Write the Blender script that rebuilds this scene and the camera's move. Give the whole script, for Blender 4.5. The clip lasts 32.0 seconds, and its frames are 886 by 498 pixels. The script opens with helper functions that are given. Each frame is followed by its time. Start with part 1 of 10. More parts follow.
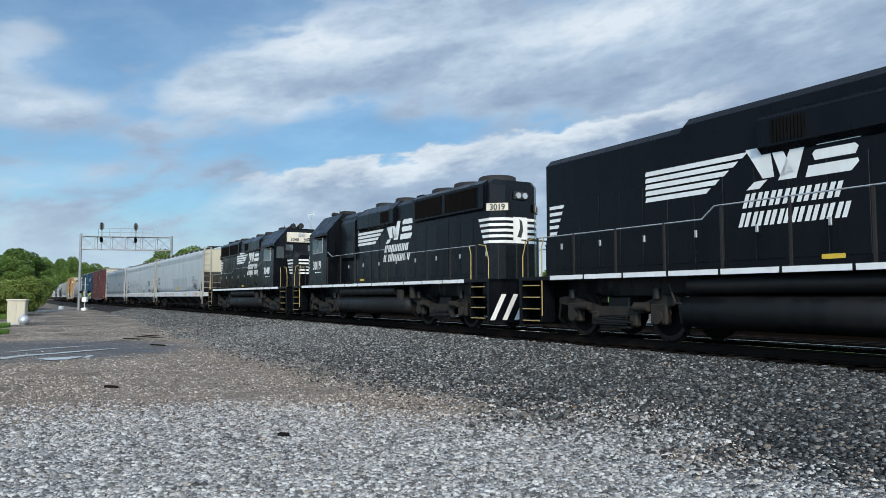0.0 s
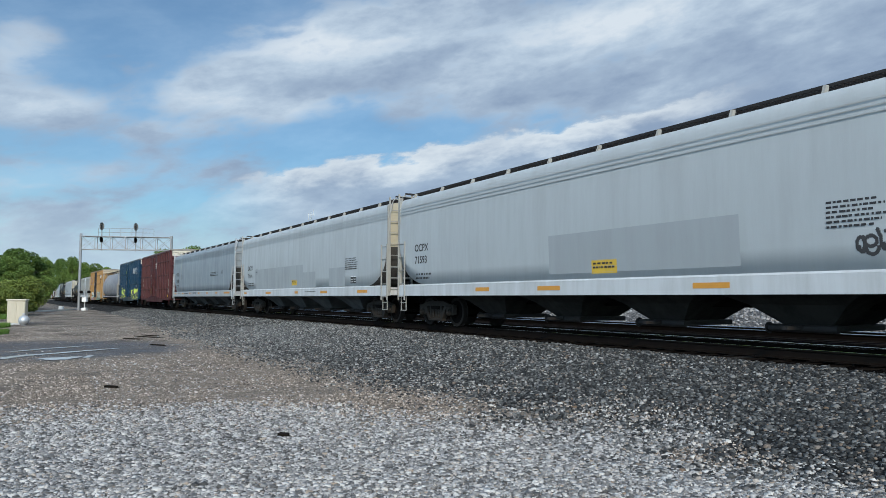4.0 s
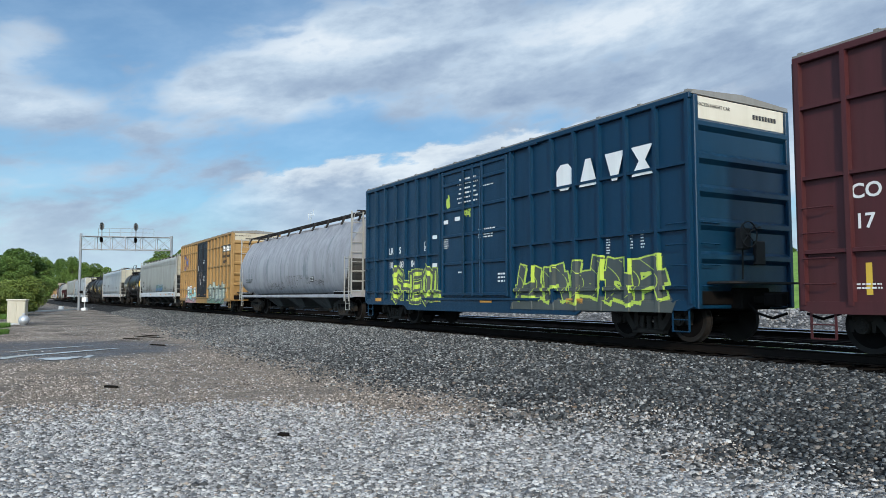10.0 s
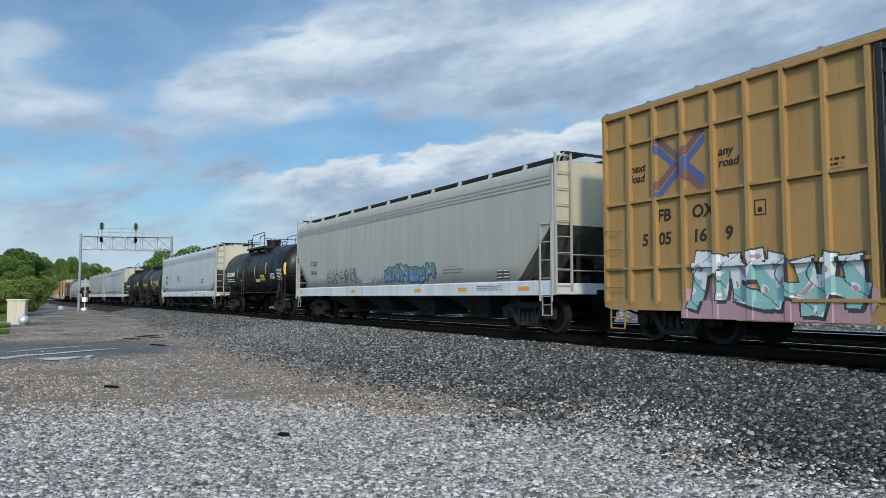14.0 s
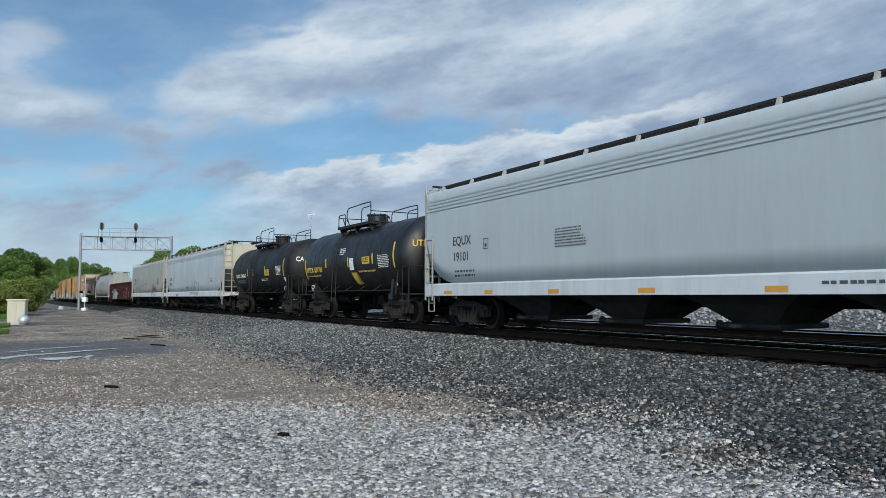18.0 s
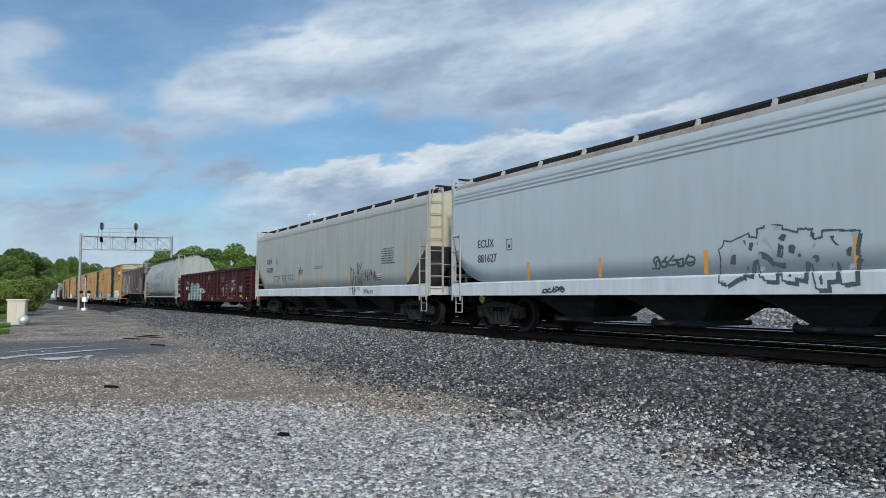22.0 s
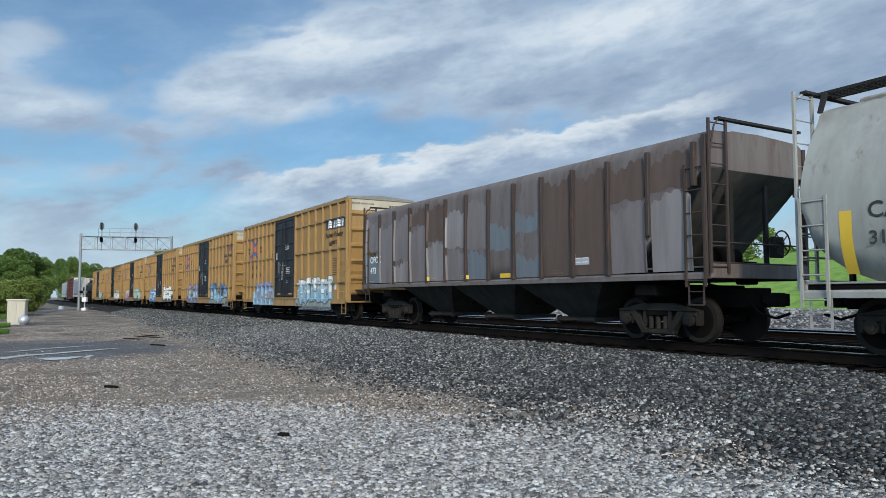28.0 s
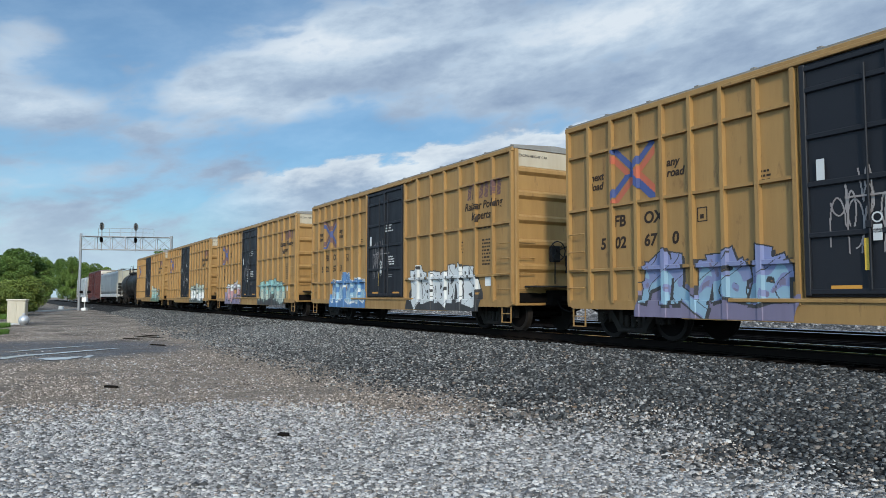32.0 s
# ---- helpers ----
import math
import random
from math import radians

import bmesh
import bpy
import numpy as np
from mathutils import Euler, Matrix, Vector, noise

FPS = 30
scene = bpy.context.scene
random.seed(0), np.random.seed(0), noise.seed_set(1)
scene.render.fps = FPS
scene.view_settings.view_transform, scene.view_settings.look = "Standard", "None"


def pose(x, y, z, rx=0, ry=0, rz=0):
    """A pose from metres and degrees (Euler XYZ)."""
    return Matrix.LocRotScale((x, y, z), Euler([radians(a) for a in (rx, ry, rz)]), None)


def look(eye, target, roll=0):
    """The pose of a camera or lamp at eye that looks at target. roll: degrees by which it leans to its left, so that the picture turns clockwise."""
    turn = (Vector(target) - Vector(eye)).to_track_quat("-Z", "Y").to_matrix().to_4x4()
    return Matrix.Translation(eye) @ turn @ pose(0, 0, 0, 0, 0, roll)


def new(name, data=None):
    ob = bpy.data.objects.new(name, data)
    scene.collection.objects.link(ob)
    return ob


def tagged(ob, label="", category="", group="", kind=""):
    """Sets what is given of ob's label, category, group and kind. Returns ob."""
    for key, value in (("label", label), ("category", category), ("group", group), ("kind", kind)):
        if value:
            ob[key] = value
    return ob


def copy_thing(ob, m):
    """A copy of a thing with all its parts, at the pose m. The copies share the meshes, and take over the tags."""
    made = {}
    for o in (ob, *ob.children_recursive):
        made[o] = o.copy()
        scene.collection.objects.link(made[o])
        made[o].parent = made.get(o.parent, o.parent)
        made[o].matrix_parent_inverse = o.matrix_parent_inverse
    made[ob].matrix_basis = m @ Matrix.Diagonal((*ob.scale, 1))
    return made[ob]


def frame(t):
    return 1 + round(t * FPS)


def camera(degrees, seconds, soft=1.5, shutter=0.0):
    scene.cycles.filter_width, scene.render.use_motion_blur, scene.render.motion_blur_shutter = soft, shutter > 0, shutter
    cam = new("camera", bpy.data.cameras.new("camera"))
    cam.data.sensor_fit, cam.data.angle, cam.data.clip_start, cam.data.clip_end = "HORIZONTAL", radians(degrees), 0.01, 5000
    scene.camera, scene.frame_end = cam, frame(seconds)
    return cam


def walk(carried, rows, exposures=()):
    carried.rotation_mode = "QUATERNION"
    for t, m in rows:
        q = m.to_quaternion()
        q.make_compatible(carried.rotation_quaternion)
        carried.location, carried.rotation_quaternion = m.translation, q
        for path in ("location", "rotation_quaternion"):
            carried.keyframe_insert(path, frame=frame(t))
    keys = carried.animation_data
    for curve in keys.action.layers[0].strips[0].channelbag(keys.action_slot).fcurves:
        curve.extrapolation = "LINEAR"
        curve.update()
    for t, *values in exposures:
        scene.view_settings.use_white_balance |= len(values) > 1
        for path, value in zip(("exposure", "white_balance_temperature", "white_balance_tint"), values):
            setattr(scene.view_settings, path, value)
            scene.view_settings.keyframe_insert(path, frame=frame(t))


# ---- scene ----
cam = camera(63.39, 32.0, soft=0.75)
EYE_Z = 0.935
walk(cam, [(0, pose(0, 0, EYE_Z, 93.83, 0, 0)), (32, pose(0, 0, EYE_Z, 93.83, 0, 0))],
     exposures=[(0, 0.07), (2.6, 0.06), (4.5, -0.03), (8, 0.0), (9.2, 0.08), (10.6, 0.14), (12, 0.04), (15, 0.02), (18, -0.07), (19.5, 0.0), (22, -0.03), (25, -0.04), (28, -0.02), (32, 0.04)])

# ---------------------------------------------------------------- light
SUN_TO = Vector((0.06, -0.95, 0.50)).normalized()
world = bpy.data.worlds.new("world")
scene.world = world
world.use_nodes = True


def graph(tree):
    tree.nodes.clear()

    def n(kind, ins=None, operation="", interpolation_type="", data_type="", blend_type=""):
        node = tree.nodes.new("ShaderNode" + kind)
        if operation:
            node.operation = operation
        if interpolation_type:
            node.interpolation_type = interpolation_type
        if data_type:
            node.data_type = data_type
        if blend_type:
            node.blend_type = blend_type
        for k, v in (ins or {}).items():
            if isinstance(v, bpy.types.NodeSocket):
                tree.links.new(v, node.inputs[k])
            else:
                node.inputs[k].default_value = v
        return node

    return n


def maths(n, op, a, b=0.0, c=None):
    ins = {0: a, 1: b}
    if c is not None:
        ins[2] = c
    return n("Math", ins, operation=op).outputs[0]


def ramp(n, fac, stops, mode="LINEAR"):
    node = n("ValToRGB", {"Fac": fac})
    cr = node.color_ramp
    cr.interpolation = mode
    while len(cr.elements) < len(stops):
        cr.elements.new(0.5)
    for e, (p, c) in zip(cr.elements, stops):
        e.position = p
        e.color = (*c, 1) if len(c) == 3 else c
    return node.outputs["Color"]


def mixc(n, fac, a, b, blend="MIX"):
    node = n("Mix", data_type="RGBA", blend_type=blend)
    tree = node.id_data
    for k, v in ((0, fac), (6, a), (7, b)):
        if isinstance(v, bpy.types.NodeSocket):
            tree.links.new(v, node.inputs[k])
        elif k == 0:
            node.inputs[k].default_value = v
        else:
            node.inputs[k].default_value = (*v, 1)
    return node.outputs[2]


SKY_SEED = 3.7
CLOUD_MASSES = [
    # bearing, height, half width, half height, cover, brightness
    (-0.540, 0.299, 0.083, 0.059, 0.34, 0.35),
    (-0.387, 0.358, 0.272, 0.061, -0.42, 0.00),
    (-0.477, 0.281, 0.106, 0.035, -0.20, 0.00),
    (-0.525, 0.231, 0.130, 0.028, 0.28, 0.25),
    (-0.178, 0.339, 0.201, 0.050, 0.30, 0.42),
    (-0.291, 0.273, 0.130, 0.033, 0.30, 0.42),
    (-0.154, 0.300, 0.225, 0.031, 0.20, -0.34),
    (-0.177, 0.254, 0.106, 0.019, 0.14, 0.28),
    (-0.177, 0.207, 0.272, 0.035, -0.40, 0.00),
    (-0.415, 0.173, 0.225, 0.021, 0.20, -0.10),
    (-0.522, 0.144, 0.118, 0.024, 0.26, 0.30),
    (0.061, 0.321, 0.201, 0.083, 0.24, 0.12),
    (0.280, 0.370, 0.236, 0.050, 0.32, 0.34),
    (0.498, 0.292, 0.272, 0.142, 0.38, -0.14),
    (0.179, 0.280, 0.319, 0.040, 0.22, -0.20),
    (-0.348, 0.225, 0.154, 0.026, 0.10, 0.06),
    (-0.108, 0.385, 0.189, 0.035, -0.12, 0.10),
    (-0.055, 0.154, 0.165, 0.053, 0.20, -0.24),
    (0.181, 0.140, 0.142, 0.053, 0.20, -0.30),
    (0.436, 0.161, 0.177, 0.047, 0.10, 0.25),
    (0.357, 0.236, 0.307, 0.043, 0.20, -0.20),
    (0.076, 0.118, 0.106, 0.035, 0.10, 0.20)]


def build_sky():
    n = graph(world.node_tree)
    co = n("TexCoord").outputs["Generated"]
    xyz = n("SeparateXYZ", {0: co})
    x, y, z = xyz.outputs
    az = maths(n, "ARCTAN2", x, y)
    el = maths(n, "ARCSINE", z)
    nish = n("TexSky")
    nish.sky_type, nish.sun_disc = "NISHITA", False
    nish.sun_elevation = math.asin(SUN_TO.z)
    nish.sun_rotation = math.atan2(SUN_TO.x, SUN_TO.y)
    clear = mixc(n, 1.0, nish.outputs[0], (0.056, 0.092, 0.112), "MULTIPLY")
    # streaks of cloud, leaning up to one side, drawn out near the horizon
    lean = maths(n, "SUBTRACT", el, maths(n, "MULTIPLY", az, 0.13))
    flat = n("CombineXYZ", {0: maths(n, "MULTIPLY", az, 1.9), 1: maths(n, "MULTIPLY", lean, 4.6), 2: SKY_SEED})
    big = n("TexNoise", {"Vector": flat.outputs[0], "Scale": 1.75, "Detail": 4.0, "Roughness": 0.5, "Distortion": 0.35})
    puff = n("TexNoise", {"Vector": flat.outputs[0], "Scale": 4.4, "Detail": 5.0, "Roughness": 0.52, "Distortion": 0.3})
    fine = n("TexNoise", {"Vector": flat.outputs[0], "Scale": 11.0, "Detail": 5.0, "Roughness": 0.6})
    rough_edge = maths(n, "MULTIPLY", maths(n, "SUBTRACT", puff.outputs[0], 0.5), 0.055)
    rough_edge = maths(n, "ADD", rough_edge, maths(n, "MULTIPLY", maths(n, "SUBTRACT", fine.outputs[0], 0.5), 0.045))
    # the low bank, whose bright upper edge climbs to one side
    dip = maths(n, "MINIMUM", maths(n, "ADD", az, 0.165), 0.0)
    rise = maths(n, "SUBTRACT", maths(n, "MULTIPLY_ADD", az, 0.155, 0.209), maths(n, "MULTIPLY", maths(n, "MULTIPLY", dip, dip), 1.3))
    edge = maths(n, "SUBTRACT", rise, el)
    edge = maths(n, "ADD", edge, rough_edge)
    side = n("MapRange", {0: az, 1: -0.40, 2: -0.18, 3: 0.0, 4: 1.0}, interpolation_type="SMOOTHSTEP").outputs[0]
    bank = n("MapRange", {0: edge, 1: -0.004, 2: 0.008, 3: 0.0, 4: 1.0}, interpolation_type="SMOOTHSTEP").outputs[0]
    bank = maths(n, "MULTIPLY", bank, side)
    bank = maths(n, "MULTIPLY", bank, n("MapRange", {0: az, 1: 0.27, 2: 0.46, 3: 1.0, 4: 0.0}, interpolation_type="SMOOTHSTEP").outputs[0])
    # broad masses and clear gaps
    cover_sum, light_sum = 0.0, 0.0
    for a, e, sa, se, c, b in CLOUD_MASSES:
        off = n("VectorMath", {0: n("CombineXYZ", {0: az, 1: maths(n, "SUBTRACT", el, maths(n, "MULTIPLY", az, 0.12)), 2: 0.0}).outputs[0], 1: (a, e - 0.12 * a, 0)}, operation="SUBTRACT").outputs[0]
        far = n("VectorMath", {0: n("VectorMath", {0: off, 1: (1 / sa, 1 / se, 0)}, operation="MULTIPLY").outputs[0]}, operation="LENGTH").outputs["Value"]
        m = n("MapRange", {0: far, 1: 0.0, 2: 1.25, 3: 1.0, 4: 0.0}, interpolation_type="SMOOTHSTEP").outputs[0]
        cover_sum = maths(n, "MULTIPLY_ADD", m, c, cover_sum)
        light_sum = maths(n, "MULTIPLY_ADD", m, b, light_sum)
    right = n("MapRange", {0: az, 1: -0.55, 2: 0.45, 3: -0.05, 4: 0.06}).outputs[0]
    dens = maths(n, "MULTIPLY_ADD", maths(n, "SUBTRACT", puff.outputs[0], 0.5), 0.85, big.outputs[0])
    dens = maths(n, "ADD", dens, maths(n, "MULTIPLY", maths(n, "SUBTRACT", fine.outputs[0], 0.5), 0.34))
    dens = maths(n, "ADD", maths(n, "ADD", dens, right), maths(n, "MULTIPLY", cover_sum, 0.62))
    cover = n("MapRange", {0: dens, 1: 0.36, 2: 0.64, 3: 0.0, 4: 1.0}, interpolation_type="SMOOTHSTEP").outputs[0]
    cover = maths(n, "MAXIMUM", cover, bank)
    cover = maths(n, "MULTIPLY_ADD", cover, 0.70, 0.25)
    # sunlit parts white, shaded parts grey-blue
    shade = maths(n, "MULTIPLY_ADD", maths(n, "SUBTRACT", puff.outputs[0], 0.5), -0.95, 0.46)
    shade = maths(n, "ADD", shade, maths(n, "MULTIPLY", maths(n, "SUBTRACT", fine.outputs[0], 0.5), -0.55))
    shade = maths(n, "ADD", shade, maths(n, "MULTIPLY", light_sum, 0.8))
    low_grey = maths(n, "MULTIPLY", bank, -0.02)
    shade = maths(n, "ADD", shade, low_grey)
    cloud = ramp(n, shade, [(0.15, (0.275, 0.365, 0.51)), (0.40, (0.375, 0.48, 0.62)), (0.62, (0.525, 0.64, 0.765)), (0.85, (0.72, 0.80, 0.875))])
    glow = n("MapRange", {0: edge, 1: 0.004, 2: 0.040, 3: 1.0, 4: 0.0}, interpolation_type="SMOOTHSTEP").outputs[0]
    glow = maths(n, "MULTIPLY", maths(n, "MULTIPLY", glow, bank), n("MapRange", {0: puff.outputs[0], 1: 0.35, 2: 0.7, 3: 1.0, 4: 0.6}).outputs[0])
    cloud = mixc(n, maths(n, "MULTIPLY", glow, 0.95), cloud, (0.77, 0.84, 0.89))
    haze = n("MapRange", {0: el, 1: 0.0, 2: 0.13, 3: 0.85, 4: 0.0}, interpolation_type="SMOOTHSTEP").outputs[0]
    col = mixc(n, cover, clear, cloud)
    col = mixc(n, haze, col, (0.50, 0.66, 0.78))
    # cloud round the sun is lit through
    sd = n("VectorMath", {0: co, 1: tuple(SUN_TO)}, operation="DOT_PRODUCT").outputs["Value"]
    veil = n("MapRange", {0: sd, 1: -0.1, 2: 1.0, 3: 1.0, 4: 3.3}, interpolation_type="SMOOTHSTEP").outputs[0]
    col = n("VectorMath", {0: col, 1: n("CombineXYZ", {0: veil, 1: veil, 2: veil}).outputs[0]}, operation="MULTIPLY").outputs[0]
    bg = n("Background", {"Color": col, "Strength": 1.0})
    n("OutputWorld", {"Surface": bg.outputs[0]})


build_sky()
sun = new("sun", bpy.data.lights.new("sun", "SUN"))
sun.data.energy, sun.data.angle, sun.data.color = 3.1, radians(5), (1.0, 0.85, 0.66)
sun.matrix_world = look(SUN_TO * 200, (0, 0, 0))
scene.view_settings.exposure = 0.0

# ---------------------------------------------------------------- the track's line
D0, TH0, K0 = 12.781, 0.51725, 0.00051
STEP = 0.5
U_MIN, U_MAX = -700.0, 800.0


BENDS = [(-40.0, TH0 - 40.0 * K0), (50.0, TH0 + 50.0 * K0), (90.0, 0.5391), (120.0, 0.5512), (150.0, 0.5550), (190.0, 0.5411), (240.0, 0.5157)]


def heading(u):
    """The line's bearing: a gentle curve that straightens far off."""
    a = max(min(u, 240.0), -40.0)
    for (u0, h0), (u1, h1) in zip(BENDS, BENDS[1:]):
        if a <= u1:
            break
    return h0 + (h1 - h0) * (a - u0) / (u1 - u0)


def lay_line():
    pts = {}
    x, y = D0 * math.cos(TH0), D0 * math.sin(TH0)
    u = 0.0
    pts[0] = (x, y)
    while u < U_MAX:
        h = heading(u + STEP / 2)
        x, y = x - math.sin(h) * STEP, y + math.cos(h) * STEP
        u += STEP
        pts[round(u / STEP)] = (x, y)
    x, y = pts[0]
    u = 0.0
    while u > U_MIN:
        h = heading(u - STEP / 2)
        x, y = x + math.sin(h) * STEP, y - math.cos(h) * STEP
        u -= STEP
        pts[round(u / STEP)] = (x, y)
    return pts


LINE = lay_line()


def on_line(u, w=0.0):
    """Place in plan u metres back along the near track, w metres off it towards the camera."""
    k = math.floor(u / STEP)
    f = u / STEP - k
    a, b = LINE[k], LINE[k + 1]
    h = heading(u)
    return (a[0] + (b[0] - a[0]) * f - w * math.cos(h), a[1] + (b[1] - a[1]) * f - w * math.sin(h))


def track_uw(x, y):
    """The nearest u and w of a point near the straight stretch, good to a decimetre out to 150 m."""
    u = -math.sin(TH0) * x + math.cos(TH0) * y
    for _ in range(3):
        px, py = on_line(u)
        h = heading(u)
        dx, dy = x - px, y - py
        u += -math.sin(h) * dx + math.cos(h) * dy
        u = max(min(u, 700), -600)
    px, py = on_line(u)
    h = heading(u)
    return u, -((x - px) * math.cos(h) + (y - py) * math.sin(h))


SPEED, SLOW = 12.036, -0.01214


def gone(t):
    return SPEED * (t - 20) + SLOW * (t - 20) ** 2


# ---------------------------------------------------------------- mesh kit
class Kit:
    """Collects vertices and faces of one part."""

    def __init__(self):
        self.v, self.f, self.m, self.s = [], [], [], []

    def add(self, verts, faces, mat=0, smooth=False):
        k = len(self.v)
        self.v += [tuple(p) for p in verts]
        for f in faces:
            self.f.append(tuple(i + k for i in f))
            self.m.append(mat)
            self.s.append(smooth)
        return self

    def box(self, x0, x1, y0, y1, z0, z1, c=0.0, mat=0):
        if c <= 0:
            v = [(x, y, z) for x in (x0, x1) for y in (y0, y1) for z in (z0, z1)]
            return self.add(v, [(0, 1, 3, 2), (4, 6, 7, 5), (0, 4, 5, 1), (2, 3, 7, 6), (0, 2, 6, 4), (1, 5, 7, 3)], mat)
        lo, hi = (x0, y0, z0), (x1, y1, z1)
        c = min(c, (x1 - x0) * 0.45, (y1 - y0) * 0.45, (z1 - z0) * 0.45)
        v, idx = [], {}
        for i in range(8):
            s = (i & 1, i >> 1 & 1, i >> 2 & 1)
            for a in range(3):
                p = [hi[k] - c * (k != a) if s[k] else lo[k] + c * (k != a) for k in range(3)]
                idx[i, a] = len(v)
                v.append(p)
        f = []
        for a in range(3):
            b, d = (a + 1) % 3, (a + 2) % 3
            for s in (0, 1):
                q = [s << a | i << b | j << d for i, j in ((0, 0), (1, 0), (1, 1), (0, 1))]
                q = [idx[i, a] for i in q]
                f.append(q if s else q[::-1])
            for i in (0, 1):
                for j in (0, 1):
                    e0, e1 = i << b | j << d, i << b | j << d | 1 << a
                    q = [idx[e0, b], idx[e1, b], idx[e1, d], idx[e0, d]]
                    f.append(q if (i ^ j) else q[::-1])
        for i in range(8):
            t = [idx[i, a] for a in range(3)]
            odd = (i & 1) ^ (i >> 1 & 1) ^ (i >> 2 & 1)
            f.append(t if odd else t[::-1])
        return self.add(v, f, mat)

    def prism(self, poly, a0, a1, axis="y", mat=0):
        """A polygon drawn out along an axis: y takes (x, z), x takes (y, z), z takes (x, y)."""
        def at(p, a):
            return {"y": (p[0], a, p[1]), "x": (a, p[0], p[1]), "z": (p[0], p[1], a)}[axis]
        k = len(poly)
        v = [at(p, a0) for p in poly] + [at(p, a1) for p in poly]
        f = [tuple(range(k)), tuple(range(2 * k - 1, k - 1, -1))]
        f += [(i, i + k, (i + 1) % k + k, (i + 1) % k) for i in range(k)]
        return self.add(v, f, mat)

    def cyl(self, p0, p1, r, n=10, r2=None, mat=0, caps=True):
        p0, p1 = Vector(p0), Vector(p1)
        d = (p1 - p0).normalized()
        a = d.orthogonal().normalized()
        b = d.cross(a)
        r2 = r if r2 is None else r2
        ring = [(math.cos(2 * math.pi * i / n), math.sin(2 * math.pi * i / n)) for i in range(n)]
        v = [p0 + (a * c + b * s) * r for c, s in ring] + [p1 + (a * c + b * s) * r2 for c, s in ring]
        self.add(v, [(i, (i + 1) % n, (i + 1) % n + n, i + n) for i in range(n)], mat, True)
        if caps:
            self.add(v[:n], [tuple(range(n))[::-1]], mat)
            self.add(v[n:], [tuple(range(n))], mat)
        return self

    def pipe(self, pts, r, n=6, mat=0):
        for a, b in zip(pts, pts[1:]):
            self.cyl(a, b, r, n, mat=mat)
        return self

    def loft(self, rings, mat=0, smooth=False, closed=True, caps=True):
        k = len(rings[0])
        v = [p for r in rings for p in r]
        f = []
        for j in range(len(rings) - 1):
            for i in range(k if closed else k - 1):
                i2 = (i + 1) % k
                f.append((j * k + i, j * k + i2, (j + 1) * k + i2, (j + 1) * k + i))
        self.add(v, f, mat, smooth)
        if caps:
            self.add(rings[0], [tuple(range(k))[::-1]], mat)
            self.add(rings[-1], [tuple(range(k))], mat)
        return self

    def mesh(self, name, mats):
        me = bpy.data.meshes.new(name)
        me.from_pydata(self.v, [], self.f)
        for m in mats if isinstance(mats, (list, tuple)) else [mats]:
            me.materials.append(m)
        me.polygons.foreach_set("material_index", self.m)
        me.polygons.foreach_set("use_smooth", self.s)
        bm = bmesh.new()
        bm.from_mesh(me)
        bmesh.ops.recalc_face_normals(bm, faces=bm.faces)
        bm.to_mesh(me)
        bm.free()
        return me


def part(name, shape, mats, parent=None, label="", at=None):
    """Links a Kit or a finished mesh as one object."""
    me = shape.mesh(name, mats) if isinstance(shape, Kit) else shape
    ob = new(name, me)
    if parent:
        ob.parent = parent
    if at is not None:
        ob.matrix_basis = at if isinstance(at, Matrix) else Matrix.Translation(at)
    if label:
        ob["label"] = label
    return ob


SHARED = {}


def shared(key, build, mats, name=None):
    """One mesh for all alike parts."""
    if key not in SHARED:
        SHARED[key] = build().mesh(name or key[0], mats)
    return SHARED[key]


def letters(text, size, mat, bold=0.0, shear=0.0, wide=1.0, align="LEFT"):
    """Mesh of a line of writing in the built-in font, upright and facing -y."""
    key = ("letters", text, size, mat.name, bold, shear, wide, align)
    if key not in SHARED:
        cu = bpy.data.curves.new("lettering", "FONT")
        cu.body, cu.size, cu.extrude, cu.offset, cu.shear, cu.align_x = text, size, 0.002, bold, shear, align
        cu.resolution_u = 3
        ob = bpy.data.objects.new("lettering", cu)
        me = bpy.data.meshes.new_from_object(ob)
        me.transform(Matrix.Rotation(math.pi / 2, 4, "X") @ Matrix.Diagonal((wide, 1, 1, 1)))
        me.materials.clear()
        me.materials.append(mat)
        bpy.data.objects.remove(ob)
        bpy.data.curves.remove(cu)
        SHARED[key] = me
    return SHARED[key]


# ---------------------------------------------------------------- materials
def surface(name, build, rough=0.6, metal=0.0, spec=0.5):
    m = bpy.data.materials.new(name)
    m.use_nodes = True
    n = graph(m.node_tree)
    bsdf = n("BsdfPrincipled", {"Roughness": rough, "Metallic": metal, "Specular IOR Level": spec})
    out = n("OutputMaterial", {"Surface": bsdf.outputs[0]})
    build(n, bsdf, m.node_tree)
    return m


def link(tree, a, b):
    tree.links.new(a, b)


